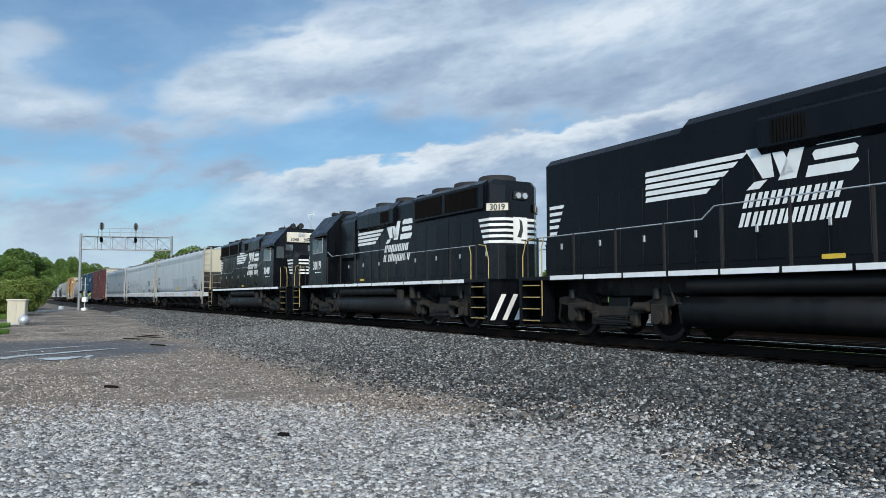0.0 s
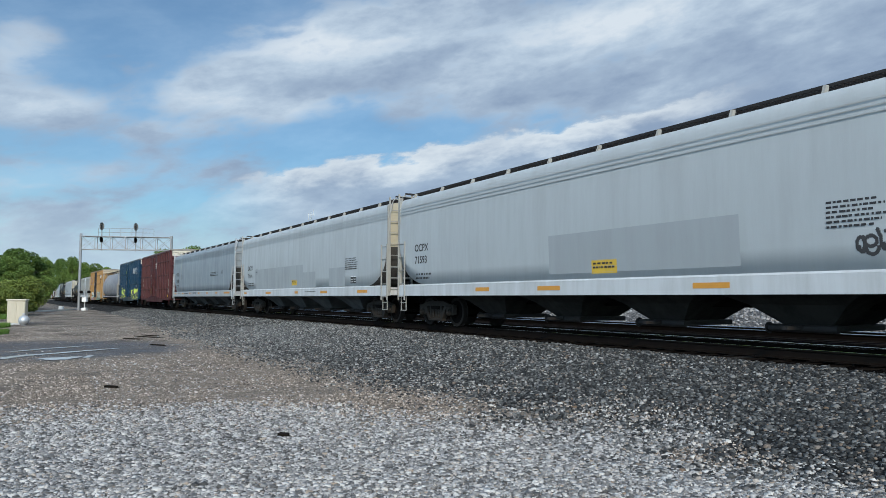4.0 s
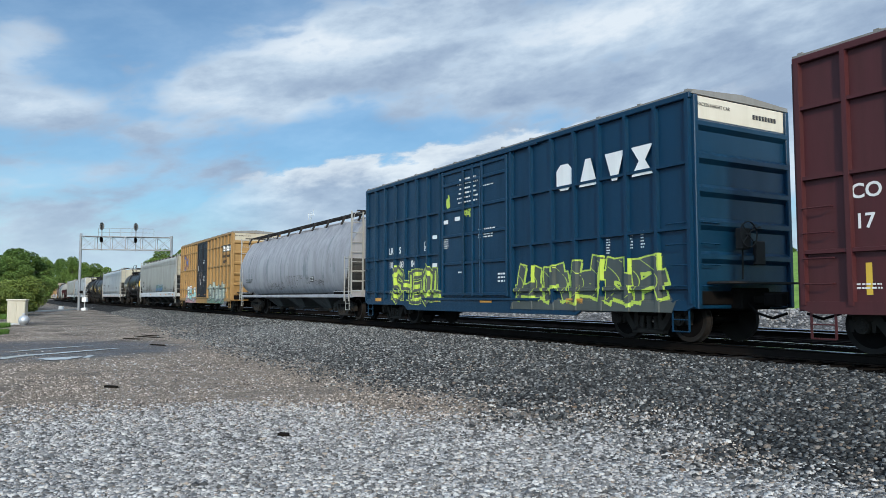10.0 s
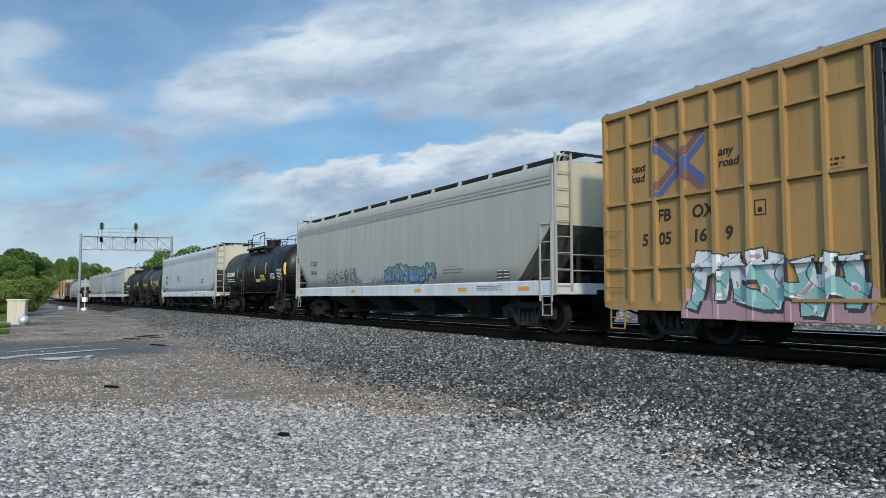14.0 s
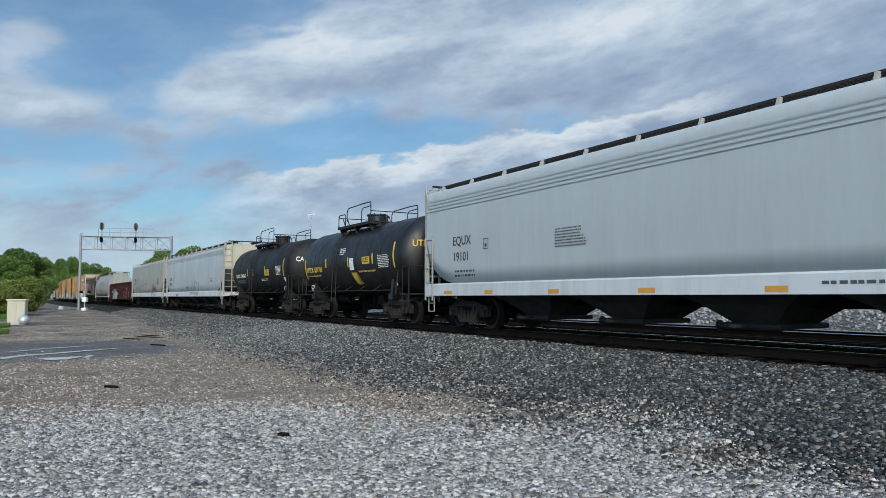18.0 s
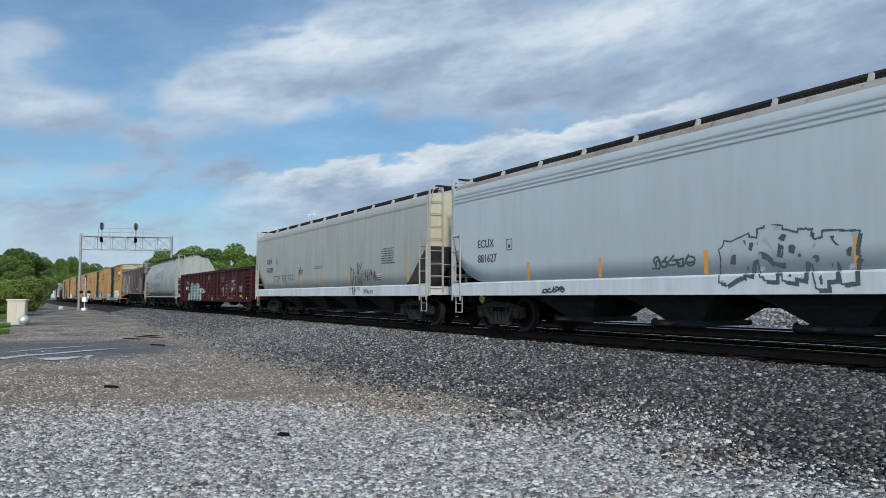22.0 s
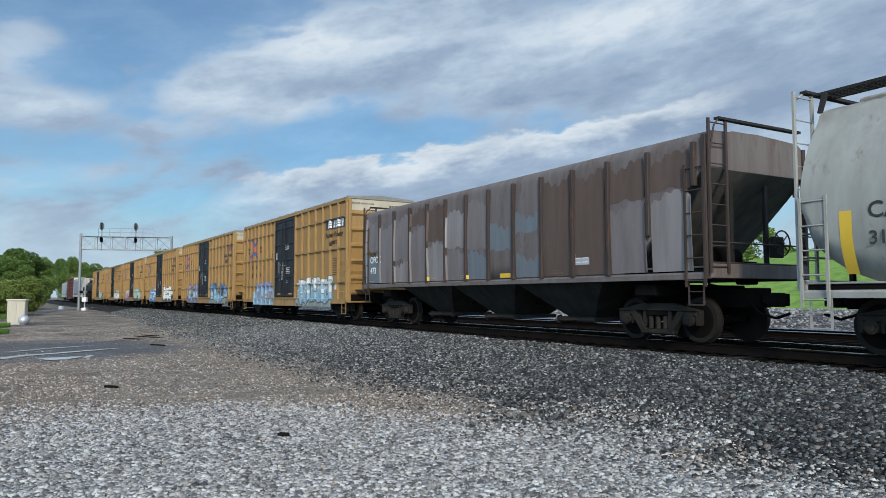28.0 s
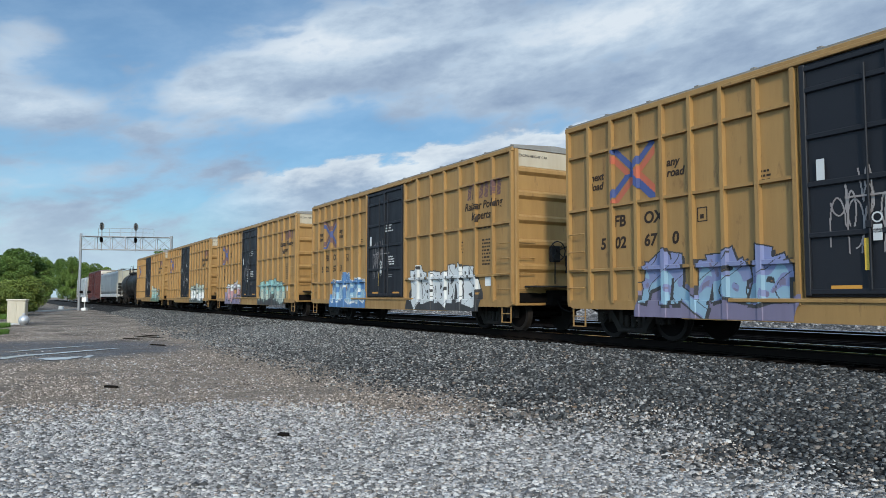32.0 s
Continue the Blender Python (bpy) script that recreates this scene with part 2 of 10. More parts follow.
def paint(name, col, grime=(0.10, 0.085, 0.07), amount=0.35, rough=0.45, metal=0.0, streak=1.0, rust=0.0, fade=0.12, bump=0.03, spec=0.3):
    """Railway paint: faded patches, grime that runs down in streaks, fine dust, a little rust."""
    def build(n, b, t):
        co = n("TexCoord").outputs["Object"]
        rnd = n("ObjectInfo").outputs["Random"]
        off = n("VectorMath", {0: co, 1: n("CombineXYZ", {0: maths(n, "MULTIPLY", rnd, 31.0), 1: maths(n, "MULTIPLY", rnd, 17.0), 2: 0.0}).outputs[0]}, operation="ADD").outputs[0]
        run = n("Mapping", {"Vector": off, "Scale": (3.1, 3.1, 0.32)}).outputs[0]
        s = n("TexNoise", {"Vector": run, "Scale": 1.0, "Detail": 7.0, "Roughness": 0.66}).outputs[0]
        p = n("TexNoise", {"Vector": off, "Scale": 0.55, "Detail": 4.0, "Roughness": 0.55}).outputs[0]
        d = n("TexNoise", {"Vector": off, "Scale": 55.0, "Detail": 3.0, "Roughness": 0.7}).outputs[0]
        mask = n("MapRange", {0: maths(n, "ADD", maths(n, "MULTIPLY", s, 0.7 * streak), maths(n, "MULTIPLY", p, 1.0 - 0.7 * streak)), 1: 0.42, 2: 0.72, 3: 0.0, 4: 1.0}).outputs[0]
        mask = maths(n, "MULTIPLY", maths(n, "MULTIPLY_ADD", d, 0.7, 0.55), mask)
        faded = mixc(n, maths(n, "MULTIPLY", p, fade * 2), col, tuple(min(1, c * 0.6 + 0.16) for c in col))
        c = mixc(n, maths(n, "MULTIPLY", mask, amount), faded, grime)
        if rust:
            r = n("TexNoise", {"Vector": n("Mapping", {"Vector": off, "Scale": (2.2, 2.2, 0.7)}).outputs[0], "Scale": 1.7, "Detail": 8.0, "Roughness": 0.7}).outputs[0]
            rm = n("MapRange", {0: r, 1: 0.62 - 0.2 * rust, 2: 0.72 - 0.12 * rust, 3: 0.0, 4: min(1.0, 0.45 + rust)}).outputs[0]
            c = mixc(n, rm, c, (0.095, 0.046, 0.028))
        link(t, c, b.inputs["Base Color"])
        link(t, maths(n, "ADD", rough - 0.08, maths(n, "MULTIPLY", mask, 0.35)), b.inputs["Roughness"])
        bp = n("Bump", {"Strength": bump * 6, "Distance": 0.01, "Height": maths(n, "ADD", d, maths(n, "MULTIPLY", p, 2.0))})
        link(t, bp.outputs[0], b.inputs["Normal"])
    return surface(name, build, rough, metal, spec)


LOCO_BLACK = paint("loco black", (0.0026, 0.0034, 0.0052), (0.016, 0.016, 0.017), 0.16, 0.28, fade=0.0, spec=0.17)
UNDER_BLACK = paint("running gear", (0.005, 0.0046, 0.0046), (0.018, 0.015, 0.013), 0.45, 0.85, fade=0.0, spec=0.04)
LOCO_UNDER = paint("dusty loco running gear", (0.0055, 0.0057, 0.0062), (0.024, 0.022, 0.021), 0.5, 0.5, fade=0.0, spec=0.25)
TRUCK_DUST = paint("dusty cast steel", (0.017, 0.0155, 0.014), (0.055, 0.046, 0.038), 0.6, 0.75, fade=0.0, spec=0.15)
STEEL_DARK = paint("dark steel", (0.022, 0.022, 0.023), (0.05, 0.038, 0.03), 0.5, 0.65, metal=0.2, fade=0.02, spec=0.1)
WHITE = paint("white paint", (0.72, 0.73, 0.72), (0.25, 0.23, 0.2), 0.30, 0.5)
SILL_GREY = paint("sill pale grey", (0.33, 0.355, 0.375), (0.15, 0.15, 0.15), 0.35, 0.5)
SILL_WHITE = paint("sill white", (0.492, 0.5166, 0.533), (0.164, 0.1558, 0.1394), 0.45, 0.5)
HOP_GREY = paint("hopper light grey", (0.3608, 0.3936, 0.41), (0.1804, 0.1804, 0.1804), 0.28, 0.45)
HOP_BLUEGREY = paint("hopper blue grey", (0.212, 0.250, 0.280), (0.1394, 0.1476, 0.1558), 0.25, 0.45)
HOP_CREAM = paint("hopper warm white", (0.288, 0.289, 0.262), (0.1804, 0.1599, 0.1312), 0.36, 0.5)
HOP_OLD = paint("hopper old grey", (0.2706, 0.2788, 0.3034), (0.123, 0.123, 0.1353), 0.75, 0.55, fade=0.3)
HOP_SUGAR = paint("hopper dull white", (0.285, 0.292, 0.272), (0.10, 0.085, 0.070), 0.55, 0.5, rust=0.14)
RUSTY = paint("rusty hopper grey", (0.128, 0.112, 0.110), (0.06, 0.040, 0.033), 0.8, 0.75, rust=0.30, fade=0.06)
RUSTY_POST = paint("dark rusty post", (0.045, 0.032, 0.029), (0.02, 0.014, 0.012), 0.6, 0.75, rust=0.3, fade=0.02)
# soot, plus the shade of the down-facing sheets put into the colour
SLOPE_DIRT_SHADE = paint("sooty shaded slope sheet", (0.045, 0.044, 0.042), (0.016, 0.014, 0.012), 0.8, 0.7, fade=0.1)
YELLOW = paint("boxcar yellow", (0.30, 0.178, 0.062), (0.13, 0.068, 0.028), 0.5, 0.5, rust=0.10, fade=0.04)
BLACK_DOOR = paint("black door", (0.013, 0.015, 0.020), (0.022, 0.022, 0.024), 0.3, 0.5, fade=0.02, spec=0.2)
MAROON = paint("oxide red", (0.060, 0.0128, 0.0150), (0.03, 0.014, 0.014), 0.5, 0.5, fade=0.02)
BLUE = paint("boxcar blue", (0.0012, 0.027, 0.062), (0.002, 0.013, 0.028), 0.45, 0.36, fade=0.006, bump=0.07)
GOND_RED = paint("gondola oxide", (0.037, 0.0074, 0.0088), (0.018, 0.0055, 0.0065), 0.6, 0.6, rust=0.05, fade=0.0, spec=0.12)
CREAM = paint("panel cream", (0.55, 0.51, 0.42), (0.28, 0.23, 0.16), 0.3, 0.55)
ROOF_CREAM = paint("sunned roof cream", (0.40, 0.35, 0.26), (0.22, 0.17, 0.11), 0.4, 0.55)
ROOF = paint("galvanised roof", (0.22, 0.21, 0.19), (0.12, 0.10, 0.08), 0.5, 0.55, metal=0.3)
DULL_YELLOW = paint("dull yellow", (0.40, 0.29, 0.09), (0.15, 0.11, 0.06), 0.5, 0.55)
BAY_LIGHT = paint("mid bay grey", (0.085, 0.090, 0.094), (0.030, 0.028, 0.025), 0.6, 0.7, fade=0.04, spec=0.15)
ROOF_RUST = paint("rust-stained roof sheet", (0.24, 0.225, 0.205), (0.12, 0.06, 0.035), 0.85, 0.6, streak=0.3, rust=0.35, fade=0.1)
BAY_GREY = paint("dark bay grey", (0.030, 0.029, 0.027), (0.010, 0.009, 0.008), 0.7, 0.75, fade=0.02, spec=0.1)
TANK_BLACK = paint("tank black", (0.0042, 0.0043, 0.005), (0.02, 0.0195, 0.019), 0.3, 0.36, fade=0.0, spec=0.2)
TANK_GLOSS = paint("glossy tank black", (0.0048, 0.0052, 0.0065), (0.022, 0.022, 0.022), 0.25, 0.40, fade=0.0, spec=0.42)
# warm sunlight on the car ends is put into this cream
END_SUNLIT = paint("sunlit cream hopper end", (0.42, 0.39, 0.30), (0.22, 0.2, 0.155), 0.4, 0.55)
LADDER_GREY = paint("ladder grey", (0.29, 0.29, 0.27), (0.15, 0.14, 0.12), 0.4, 0.5)
TANK_OLD = paint("tank worn black", (0.007, 0.007, 0.0072), (0.032, 0.031, 0.03), 0.6, 0.5, fade=0.0, spec=0.2)
SAFETY = paint("safety yellow", (0.62, 0.40, 0.03), (0.3, 0.2, 0.05), 0.3, 0.5)
ORANGE = paint("reflector orange", (0.55, 0.25, 0.03), (0.3, 0.16, 0.05), 0.3, 0.5)
INK = paint("black lettering", (0.012, 0.012, 0.014), (0.06, 0.06, 0.06), 0.2, 0.5)
INK_WHITE = paint("white lettering", (0.70, 0.71, 0.70), (0.3, 0.3, 0.3), 0.25, 0.5)
INK_GREY = paint("grey lettering", (0.20, 0.21, 0.22), (0.12, 0.12, 0.12), 0.3, 0.5)
INK_YELLOW = paint("yellow lettering", (0.60, 0.40, 0.06), (0.3, 0.2, 0.05), 0.2, 0.5)
SILVER = paint("galvanised steel", (0.42, 0.44, 0.46), (0.2, 0.19, 0.18), 0.35, 0.45, metal=0.5)


def glass_mat(name, col=(0.02, 0.025, 0.03)):
    def build(n, b, t):
        b.inputs["Base Color"].default_value = (*col, 1)
    return surface(name, build, 0.06, 0.0, 0.8)


CAB_GLASS = glass_mat("cab glass", (0.05, 0.06, 0.065))


def shiny_steel():
    def build(n, b, t):
        co = n("TexCoord").outputs["Object"]
        d = n("TexNoise", {"Vector": n("Mapping", {"Vector": co, "Scale": (8, 8, 8)}).outputs[0], "Scale": 1.0, "Detail": 4.0}).outputs[0]
        link(t, ramp(n, d, [(0.3, (0.62, 0.61, 0.60)), (0.7, (0.80, 0.80, 0.80))]), b.inputs["Base Color"])
    return surface("rail head steel", build, 0.13, 1.0, 0.5)


RAIL_TOP = shiny_steel()
RAIL_RUST = paint("rail web rust", (0.011, 0.009, 0.008), (0.006, 0.006, 0.006), 0.6, 0.9, fade=0.0, spec=0.02)
WHEEL_STEEL = paint("wheel steel", (0.02, 0.018, 0.017), (0.012, 0.01, 0.009), 0.6, 0.7, metal=0.1, fade=0.0, spec=0.1)


def tie_mat():
    def build(n, b, t):
        co = n("TexCoord").outputs["Object"]
        g = n("TexNoise", {"Vector": n("Mapping", {"Vector": co, "Scale": (3, 40, 40)}).outputs[0], "Scale": 1.0, "Detail": 6.0, "Roughness": 0.7}).outputs[0]
        link(t, ramp(n, g, [(0.3, (0.006, 0.005, 0.0045)), (0.7, (0.018, 0.015, 0.013))]), b.inputs["Base Color"])
        link(t, n("Bump", {"Strength": 0.6, "Distance": 0.01, "Height": g}).outputs[0], b.inputs["Normal"])
    return surface("tie wood", build, 0.95, 0.0, 0.02)


TIE = tie_mat()


def stone_ground(name, stops, scale, tan=None, strength=0.9, spec=0.12):
    """Crushed stone: cells of two sizes, each with its own tone, over sand in broad patches."""
    def build(n, b, t):
        co = n("TexCoord").outputs["Object"]
        warp = n("TexNoise", {"Vector": co, "Scale": scale * 0.8, "Detail": 2.0})
        v1 = n("TexVoronoi", {"Vector": co, "Scale": scale, "Randomness": 1.0})
        v2 = n("TexVoronoi", {"Vector": co, "Scale": scale * 2.3, "Randomness": 1.0})
        tone = n("SeparateColor", {0: v1.outputs["Color"]}).outputs[0]
        tone2 = n("SeparateColor", {0: v2.outputs["Color"]}).outputs[1]
        c = ramp(n, maths(n, "ADD", maths(n, "MULTIPLY", tone, 0.65), maths(n, "MULTIPLY", tone2, 0.35)), stops)
        # shade in the gaps between stones is put into the colour
        gap_shade = n("MapRange", {0: v1.outputs["Distance"], 1: 0.34, 2: 0.58, 3: 0.0, 4: 1.0}).outputs[0]
        c = mixc(n, maths(n, "MULTIPLY", gap_shade, 0.9), c, tuple(x * 0.18 for x in stops[0][1]))
        clump = n("TexNoise", {"Vector": co, "Scale": scale * 0.16, "Detail": 6.0, "Roughness": 0.8}).outputs[0]
        c = mixc(n, n("MapRange", {0: clump, 1: 0.52, 2: 0.40, 3: 0.0, 4: 0.75}).outputs[0], c, tuple(x * 0.3 for x in stops[0][1]))
        c = mixc(n, n("MapRange", {0: clump, 1: 0.55, 2: 0.66, 3: 0.0, 4: 0.6}).outputs[0], c, stops[2][1])
        broad = n("TexNoise", {"Vector": co, "Scale": 0.23, "Detail": 5.0, "Roughness": 0.6}).outputs[0]
        c = mixc(n, n("MapRange", {0: broad, 1: 0.35, 2: 0.7, 3: 0.0, 4: 0.45}).outputs[0], c, tuple(x * 0.62 for x in stops[1][1]))
        if tan:
            xyz = n("SeparateXYZ", {0: co})
            c, damp = tan(n, c, xyz, co, broad)
            link(t, maths(n, "MULTIPLY_ADD", damp, -0.55, 0.88), b.inputs["Roughness"])
        link(t, c, b.inputs["Base Color"])
        h = maths(n, "SUBTRACT", maths(n, "MULTIPLY", tone, 0.4), v1.outputs["Distance"])
        h = maths(n, "SUBTRACT", h, maths(n, "MULTIPLY", v2.outputs["Distance"], 0.4))
        link(t, n("Bump", {"Strength": strength, "Distance": 0.6 / scale, "Height": h}).outputs[0], b.inputs["Normal"])
    return surface(name, build, 0.9, 0.0, spec)


def yard_zones(n, c, xyz, co, broad):
    """Packed sandy ground where vehicles turn, a damp hollow, tyre marks."""
    x, y, z = xyz.outputs
    w = maths(n, "SUBTRACT", D0, maths(n, "ADD", maths(n, "MULTIPLY", x, math.cos(TH0)), maths(n, "MULTIPLY", y, math.sin(TH0))))
    wob = maths(n, "MULTIPLY", maths(n, "SUBTRACT", broad, 0.5), 7.0)
    d = maths(n, "ADD", y, wob)
    near = n("MapRange", {0: d, 1: 8.6, 2: 10.4, 3: 0.0, 4: 1.0}, interpolation_type="SMOOTHSTEP").outputs[0]
    grit = n("TexNoise", {"Vector": co, "Scale": 38.0, "Detail": 5.0, "Roughness": 0.75}).outputs[0]
    sand = ramp(n, grit, [(0.30, (0.060, 0.049, 0.039)), (0.5, (0.225, 0.186, 0.152)), (0.72, (0.50, 0.435, 0.372))])
    c = mixc(n, maths(n, "MULTIPLY", near, 0.92), c, sand)
    damp_d = maths(n, "SQRT", maths(n, "ADD", maths(n, "POWER", maths(n, "DIVIDE", maths(n, "SUBTRACT", x, -13.2), 5.6), 2.0), maths(n, "POWER", maths(n, "DIVIDE", maths(n, "SUBTRACT", y, 23.0), 5.2), 2.0)))
    damp = n("MapRange", {0: maths(n, "ADD", damp_d, maths(n, "MULTIPLY", wob, 0.12)), 1: 0.75, 2: 1.05, 3: 1.0, 4: 0.0}).outputs[0]
    mott = n("TexNoise", {"Vector": n("Mapping", {"Vector": co, "Scale": (0.9, 2.4, 1.0)}).outputs[0], "Scale": 1.0, "Detail": 6.0, "Roughness": 0.7}).outputs[0]
    c = mixc(n, n("MapRange", {0: mott, 1: 0.36, 2: 0.68, 3: 0.62, 4: 0.0}).outputs[0], c, (0.085, 0.075, 0.062))
    pale = n("TexNoise", {"Vector": co, "Scale": 1.9, "Detail": 6.0, "Roughness": 0.75}).outputs[0]
    c = mixc(n, n("MapRange", {0: pale, 1: 0.54, 2: 0.74, 3: 0.0, 4: 0.35}).outputs[0], c, (0.40, 0.365, 0.325))
    # bent wheel tracks
    arc = maths(n, "SQRT", maths(n, "ADD", maths(n, "POWER", maths(n, "ADD", x, -2.0), 2.0), maths(n, "POWER", maths(n, "MULTIPLY", maths(n, "SUBTRACT", y, 14.0), 1.6), 2.0)))
    rut = n("MapRange", {0: maths(n, "ABSOLUTE", maths(n, "SUBTRACT", arc, 10.0)), 1: 0.1, 2: 0.45, 3: 0.45, 4: 0.0}).outputs[0]
    c = mixc(n, rut, c, (0.07, 0.062, 0.052))
    # coarse speckle of loose stones and bare fines
    speck = n("TexNoise", {"Vector": co, "Scale": 7.0, "Detail": 9.0, "Roughness": 0.85}).outputs[0]
    c = mixc(n, 1.0, c, ramp(n, speck, [(0.36, (0.58, 0.57, 0.57)), (0.5, (1.0, 0.99, 0.98)), (0.62, (1.5, 1.48, 1.45))]), "MULTIPLY")
    drift = n("TexNoise", {"Vector": n("Mapping", {"Vector": co, "Scale": (0.5, 0.22, 1.0)}).outputs[0], "Scale": 1.0, "Detail": 7.0, "Roughness": 0.75}).outputs[0]
    c = mixc(n, n("MapRange", {0: y, 1: 20.0, 2: 32.0, 3: 0.0, 4: 1.0}).outputs[0], c, mixc(n, 1.0, c, ramp(n, drift, [(0.36, (0.45, 0.45, 0.47)), (0.5, (1.0, 1.0, 1.0)), (0.64, (1.75, 1.75, 1.72))]), "MULTIPLY"))
    damp = maths(n, "MULTIPLY", damp, n("MapRange", {0: mott, 1: 0.35, 2: 0.6, 3: 1.0, 4: 0.55}).outputs[0])
    return mixc(n, maths(n, "MULTIPLY", damp, 0.9), c, (0.034, 0.037, 0.046)), damp


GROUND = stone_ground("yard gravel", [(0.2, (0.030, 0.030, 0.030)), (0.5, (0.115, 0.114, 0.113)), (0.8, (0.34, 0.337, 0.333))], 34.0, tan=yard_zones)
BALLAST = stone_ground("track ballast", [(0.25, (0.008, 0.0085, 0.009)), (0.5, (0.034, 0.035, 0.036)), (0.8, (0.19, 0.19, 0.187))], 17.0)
# near-black track ballast: the train's shade is put into the colour
SHADED_BED = stone_ground("shaded track ballast", [(0.15, (0.006, 0.006, 0.006)), (0.5, (0.012, 0.011, 0.011)), (0.9, (0.03, 0.028, 0.027))], 22.0, spec=0.0)
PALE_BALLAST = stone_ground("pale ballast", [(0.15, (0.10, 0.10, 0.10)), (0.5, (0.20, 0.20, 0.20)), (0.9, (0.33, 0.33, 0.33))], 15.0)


def stone_mat(name, stops):
    def build(n, b, t):
        r = n("NewGeometry").outputs["Random Per Island"]
        co = n("TexCoord").outputs["Object"]
        g = n("TexNoise", {"Vector": co, "Scale": 90.0, "Detail": 4.0, "Roughness": 0.7}).outputs[0]
        c = ramp(n, r, stops)
        c = mixc(n, 0.5, c, ramp(n, g, [(0.3, (0.25, 0.25, 0.25)), (0.7, (0.8, 0.8, 0.8))]), "OVERLAY")
        link(t, c, b.inputs["Base Color"])
        link(t, n("Bump", {"Strength": 0.4, "Distance": 0.004, "Height": g}).outputs[0], b.inputs["Normal"])
    return surface(name, build, 0.8, 0.0, 0.35)


STONE_LIGHT = stone_mat("crushed limestone", [(0.0, (0.043, 0.042, 0.041)), (0.25, (0.128, 0.126, 0.124)), (0.6, (0.272, 0.268, 0.263)), (0.92, (0.48, 0.47, 0.45)), (1.0, (0.24, 0.185, 0.135))])
STONE_DARK = stone_mat("crushed trap rock", [(0.0, (0.006, 0.007, 0.0075)), (0.4, (0.023, 0.025, 0.026)), (0.72, (0.058, 0.061, 0.061)), (0.94, (0.17, 0.172, 0.17)), (1.0, (0.13, 0.09, 0.06))])
STONE_PALER = stone_mat("paler trap rock", [(0.0, (0.022, 0.023, 0.024)), (0.4, (0.075, 0.078, 0.078)), (0.72, (0.16, 0.163, 0.16)), (0.95, (0.36, 0.36, 0.345)), (1.0, (0.18, 0.13, 0.09))])
STONE_TAN = stone_mat("sandy stone", [(0.0, (0.058, 0.046, 0.037)), (0.4, (0.165, 0.134, 0.109)), (0.75, (0.295, 0.245, 0.203)), (1.0, (0.50, 0.44, 0.385))])


def leaf_mat(name, dark, light):
    def build(n, b, t):
        r = n("NewGeometry").outputs["Random Per Island"]
        o = n("ObjectInfo").outputs["Random"]
        c = ramp(n, r, [(0.0, dark), (1.0, light)])
        c = mixc(n, maths(n, "MULTIPLY", o, 0.35), c, tuple(0.7 * x for x in dark))
        link(t, c, b.inputs["Base Color"])
        tree = t
        tr = n("BsdfTranslucent", {"Color": c})
        mx = n("MixShader", {0: 0.25, 1: b.outputs[0], 2: tr.outputs[0]})
        out = [x for x in tree.nodes if x.bl_idname == "ShaderNodeOutputMaterial"][0]
        link(t, mx.outputs[0], out.inputs["Surface"])
    return surface(name, build, 0.6, 0.0, 0.3)


LEAF = leaf_mat("spring leaves", (0.0540, 0.1013, 0.0189), (0.2025, 0.2970, 0.0675))
LEAF_YELLOW = leaf_mat("yellow-green leaves", (0.0690, 0.1035, 0.0196), (0.2415, 0.2990, 0.0690))
LEAF_DARK = leaf_mat("dark leaves", (0.0420, 0.0825, 0.0165), (0.1275, 0.2100, 0.0450))
GRASS = leaf_mat("grass blades", (0.06, 0.13, 0.02), (0.15, 0.26, 0.05))
BARK = paint("bark", (0.075, 0.06, 0.048), (0.03, 0.025, 0.02), 0.6, 0.9, bump=0.15)


def field_mat():
    def build(n, b, t):
        co = n("TexCoord").outputs["Object"]
        a = n("TexNoise", {"Vector": co, "Scale": 1.6, "Detail": 8.0, "Roughness": 0.75}).outputs[0]
        link(t, ramp(n, a, [(0.3, (0.07, 0.13, 0.025)), (0.55, (0.15, 0.26, 0.05)), (0.8, (0.24, 0.34, 0.09))]), b.inputs["Base Color"])
    return surface("field grass", build, 0.9, 0.0, 0.2)


FIELD = field_mat()


def water_mat():
    def build(n, b, t):
        co = n("TexCoord").outputs["Object"]
        # pale base stands in for the bright sky's reflection on dark water
        b.inputs["Base Color"].default_value = (0.46, 0.46, 0.45, 1)
        g = n("TexNoise", {"Vector": co, "Scale": 6.0, "Detail": 2.0}).outputs[0]
        link(t, n("Bump", {"Strength": 0.02, "Distance": 0.02, "Height": g}).outputs[0], b.inputs["Normal"])
    return surface("sky-pale puddle water", build, 0.16, 0.0, 0.8)


WATER = water_mat()

# ---------------------------------------------------------------- setting
YARD_Z = -0.72


def yard_height(x, y):
    dry = min(1.0, max(0.0, (math.hypot((x + 12.0) / 1.2, y - 21.3) - 3.0) / 3.0))
    return YARD_Z - 0.03 * (1 - dry) + dry * (0.03 * noise.noise((x * 0.35, y * 0.35, 1.3)) + 0.012 * noise.noise((x * 1.7, y * 1.7, 4.0)))


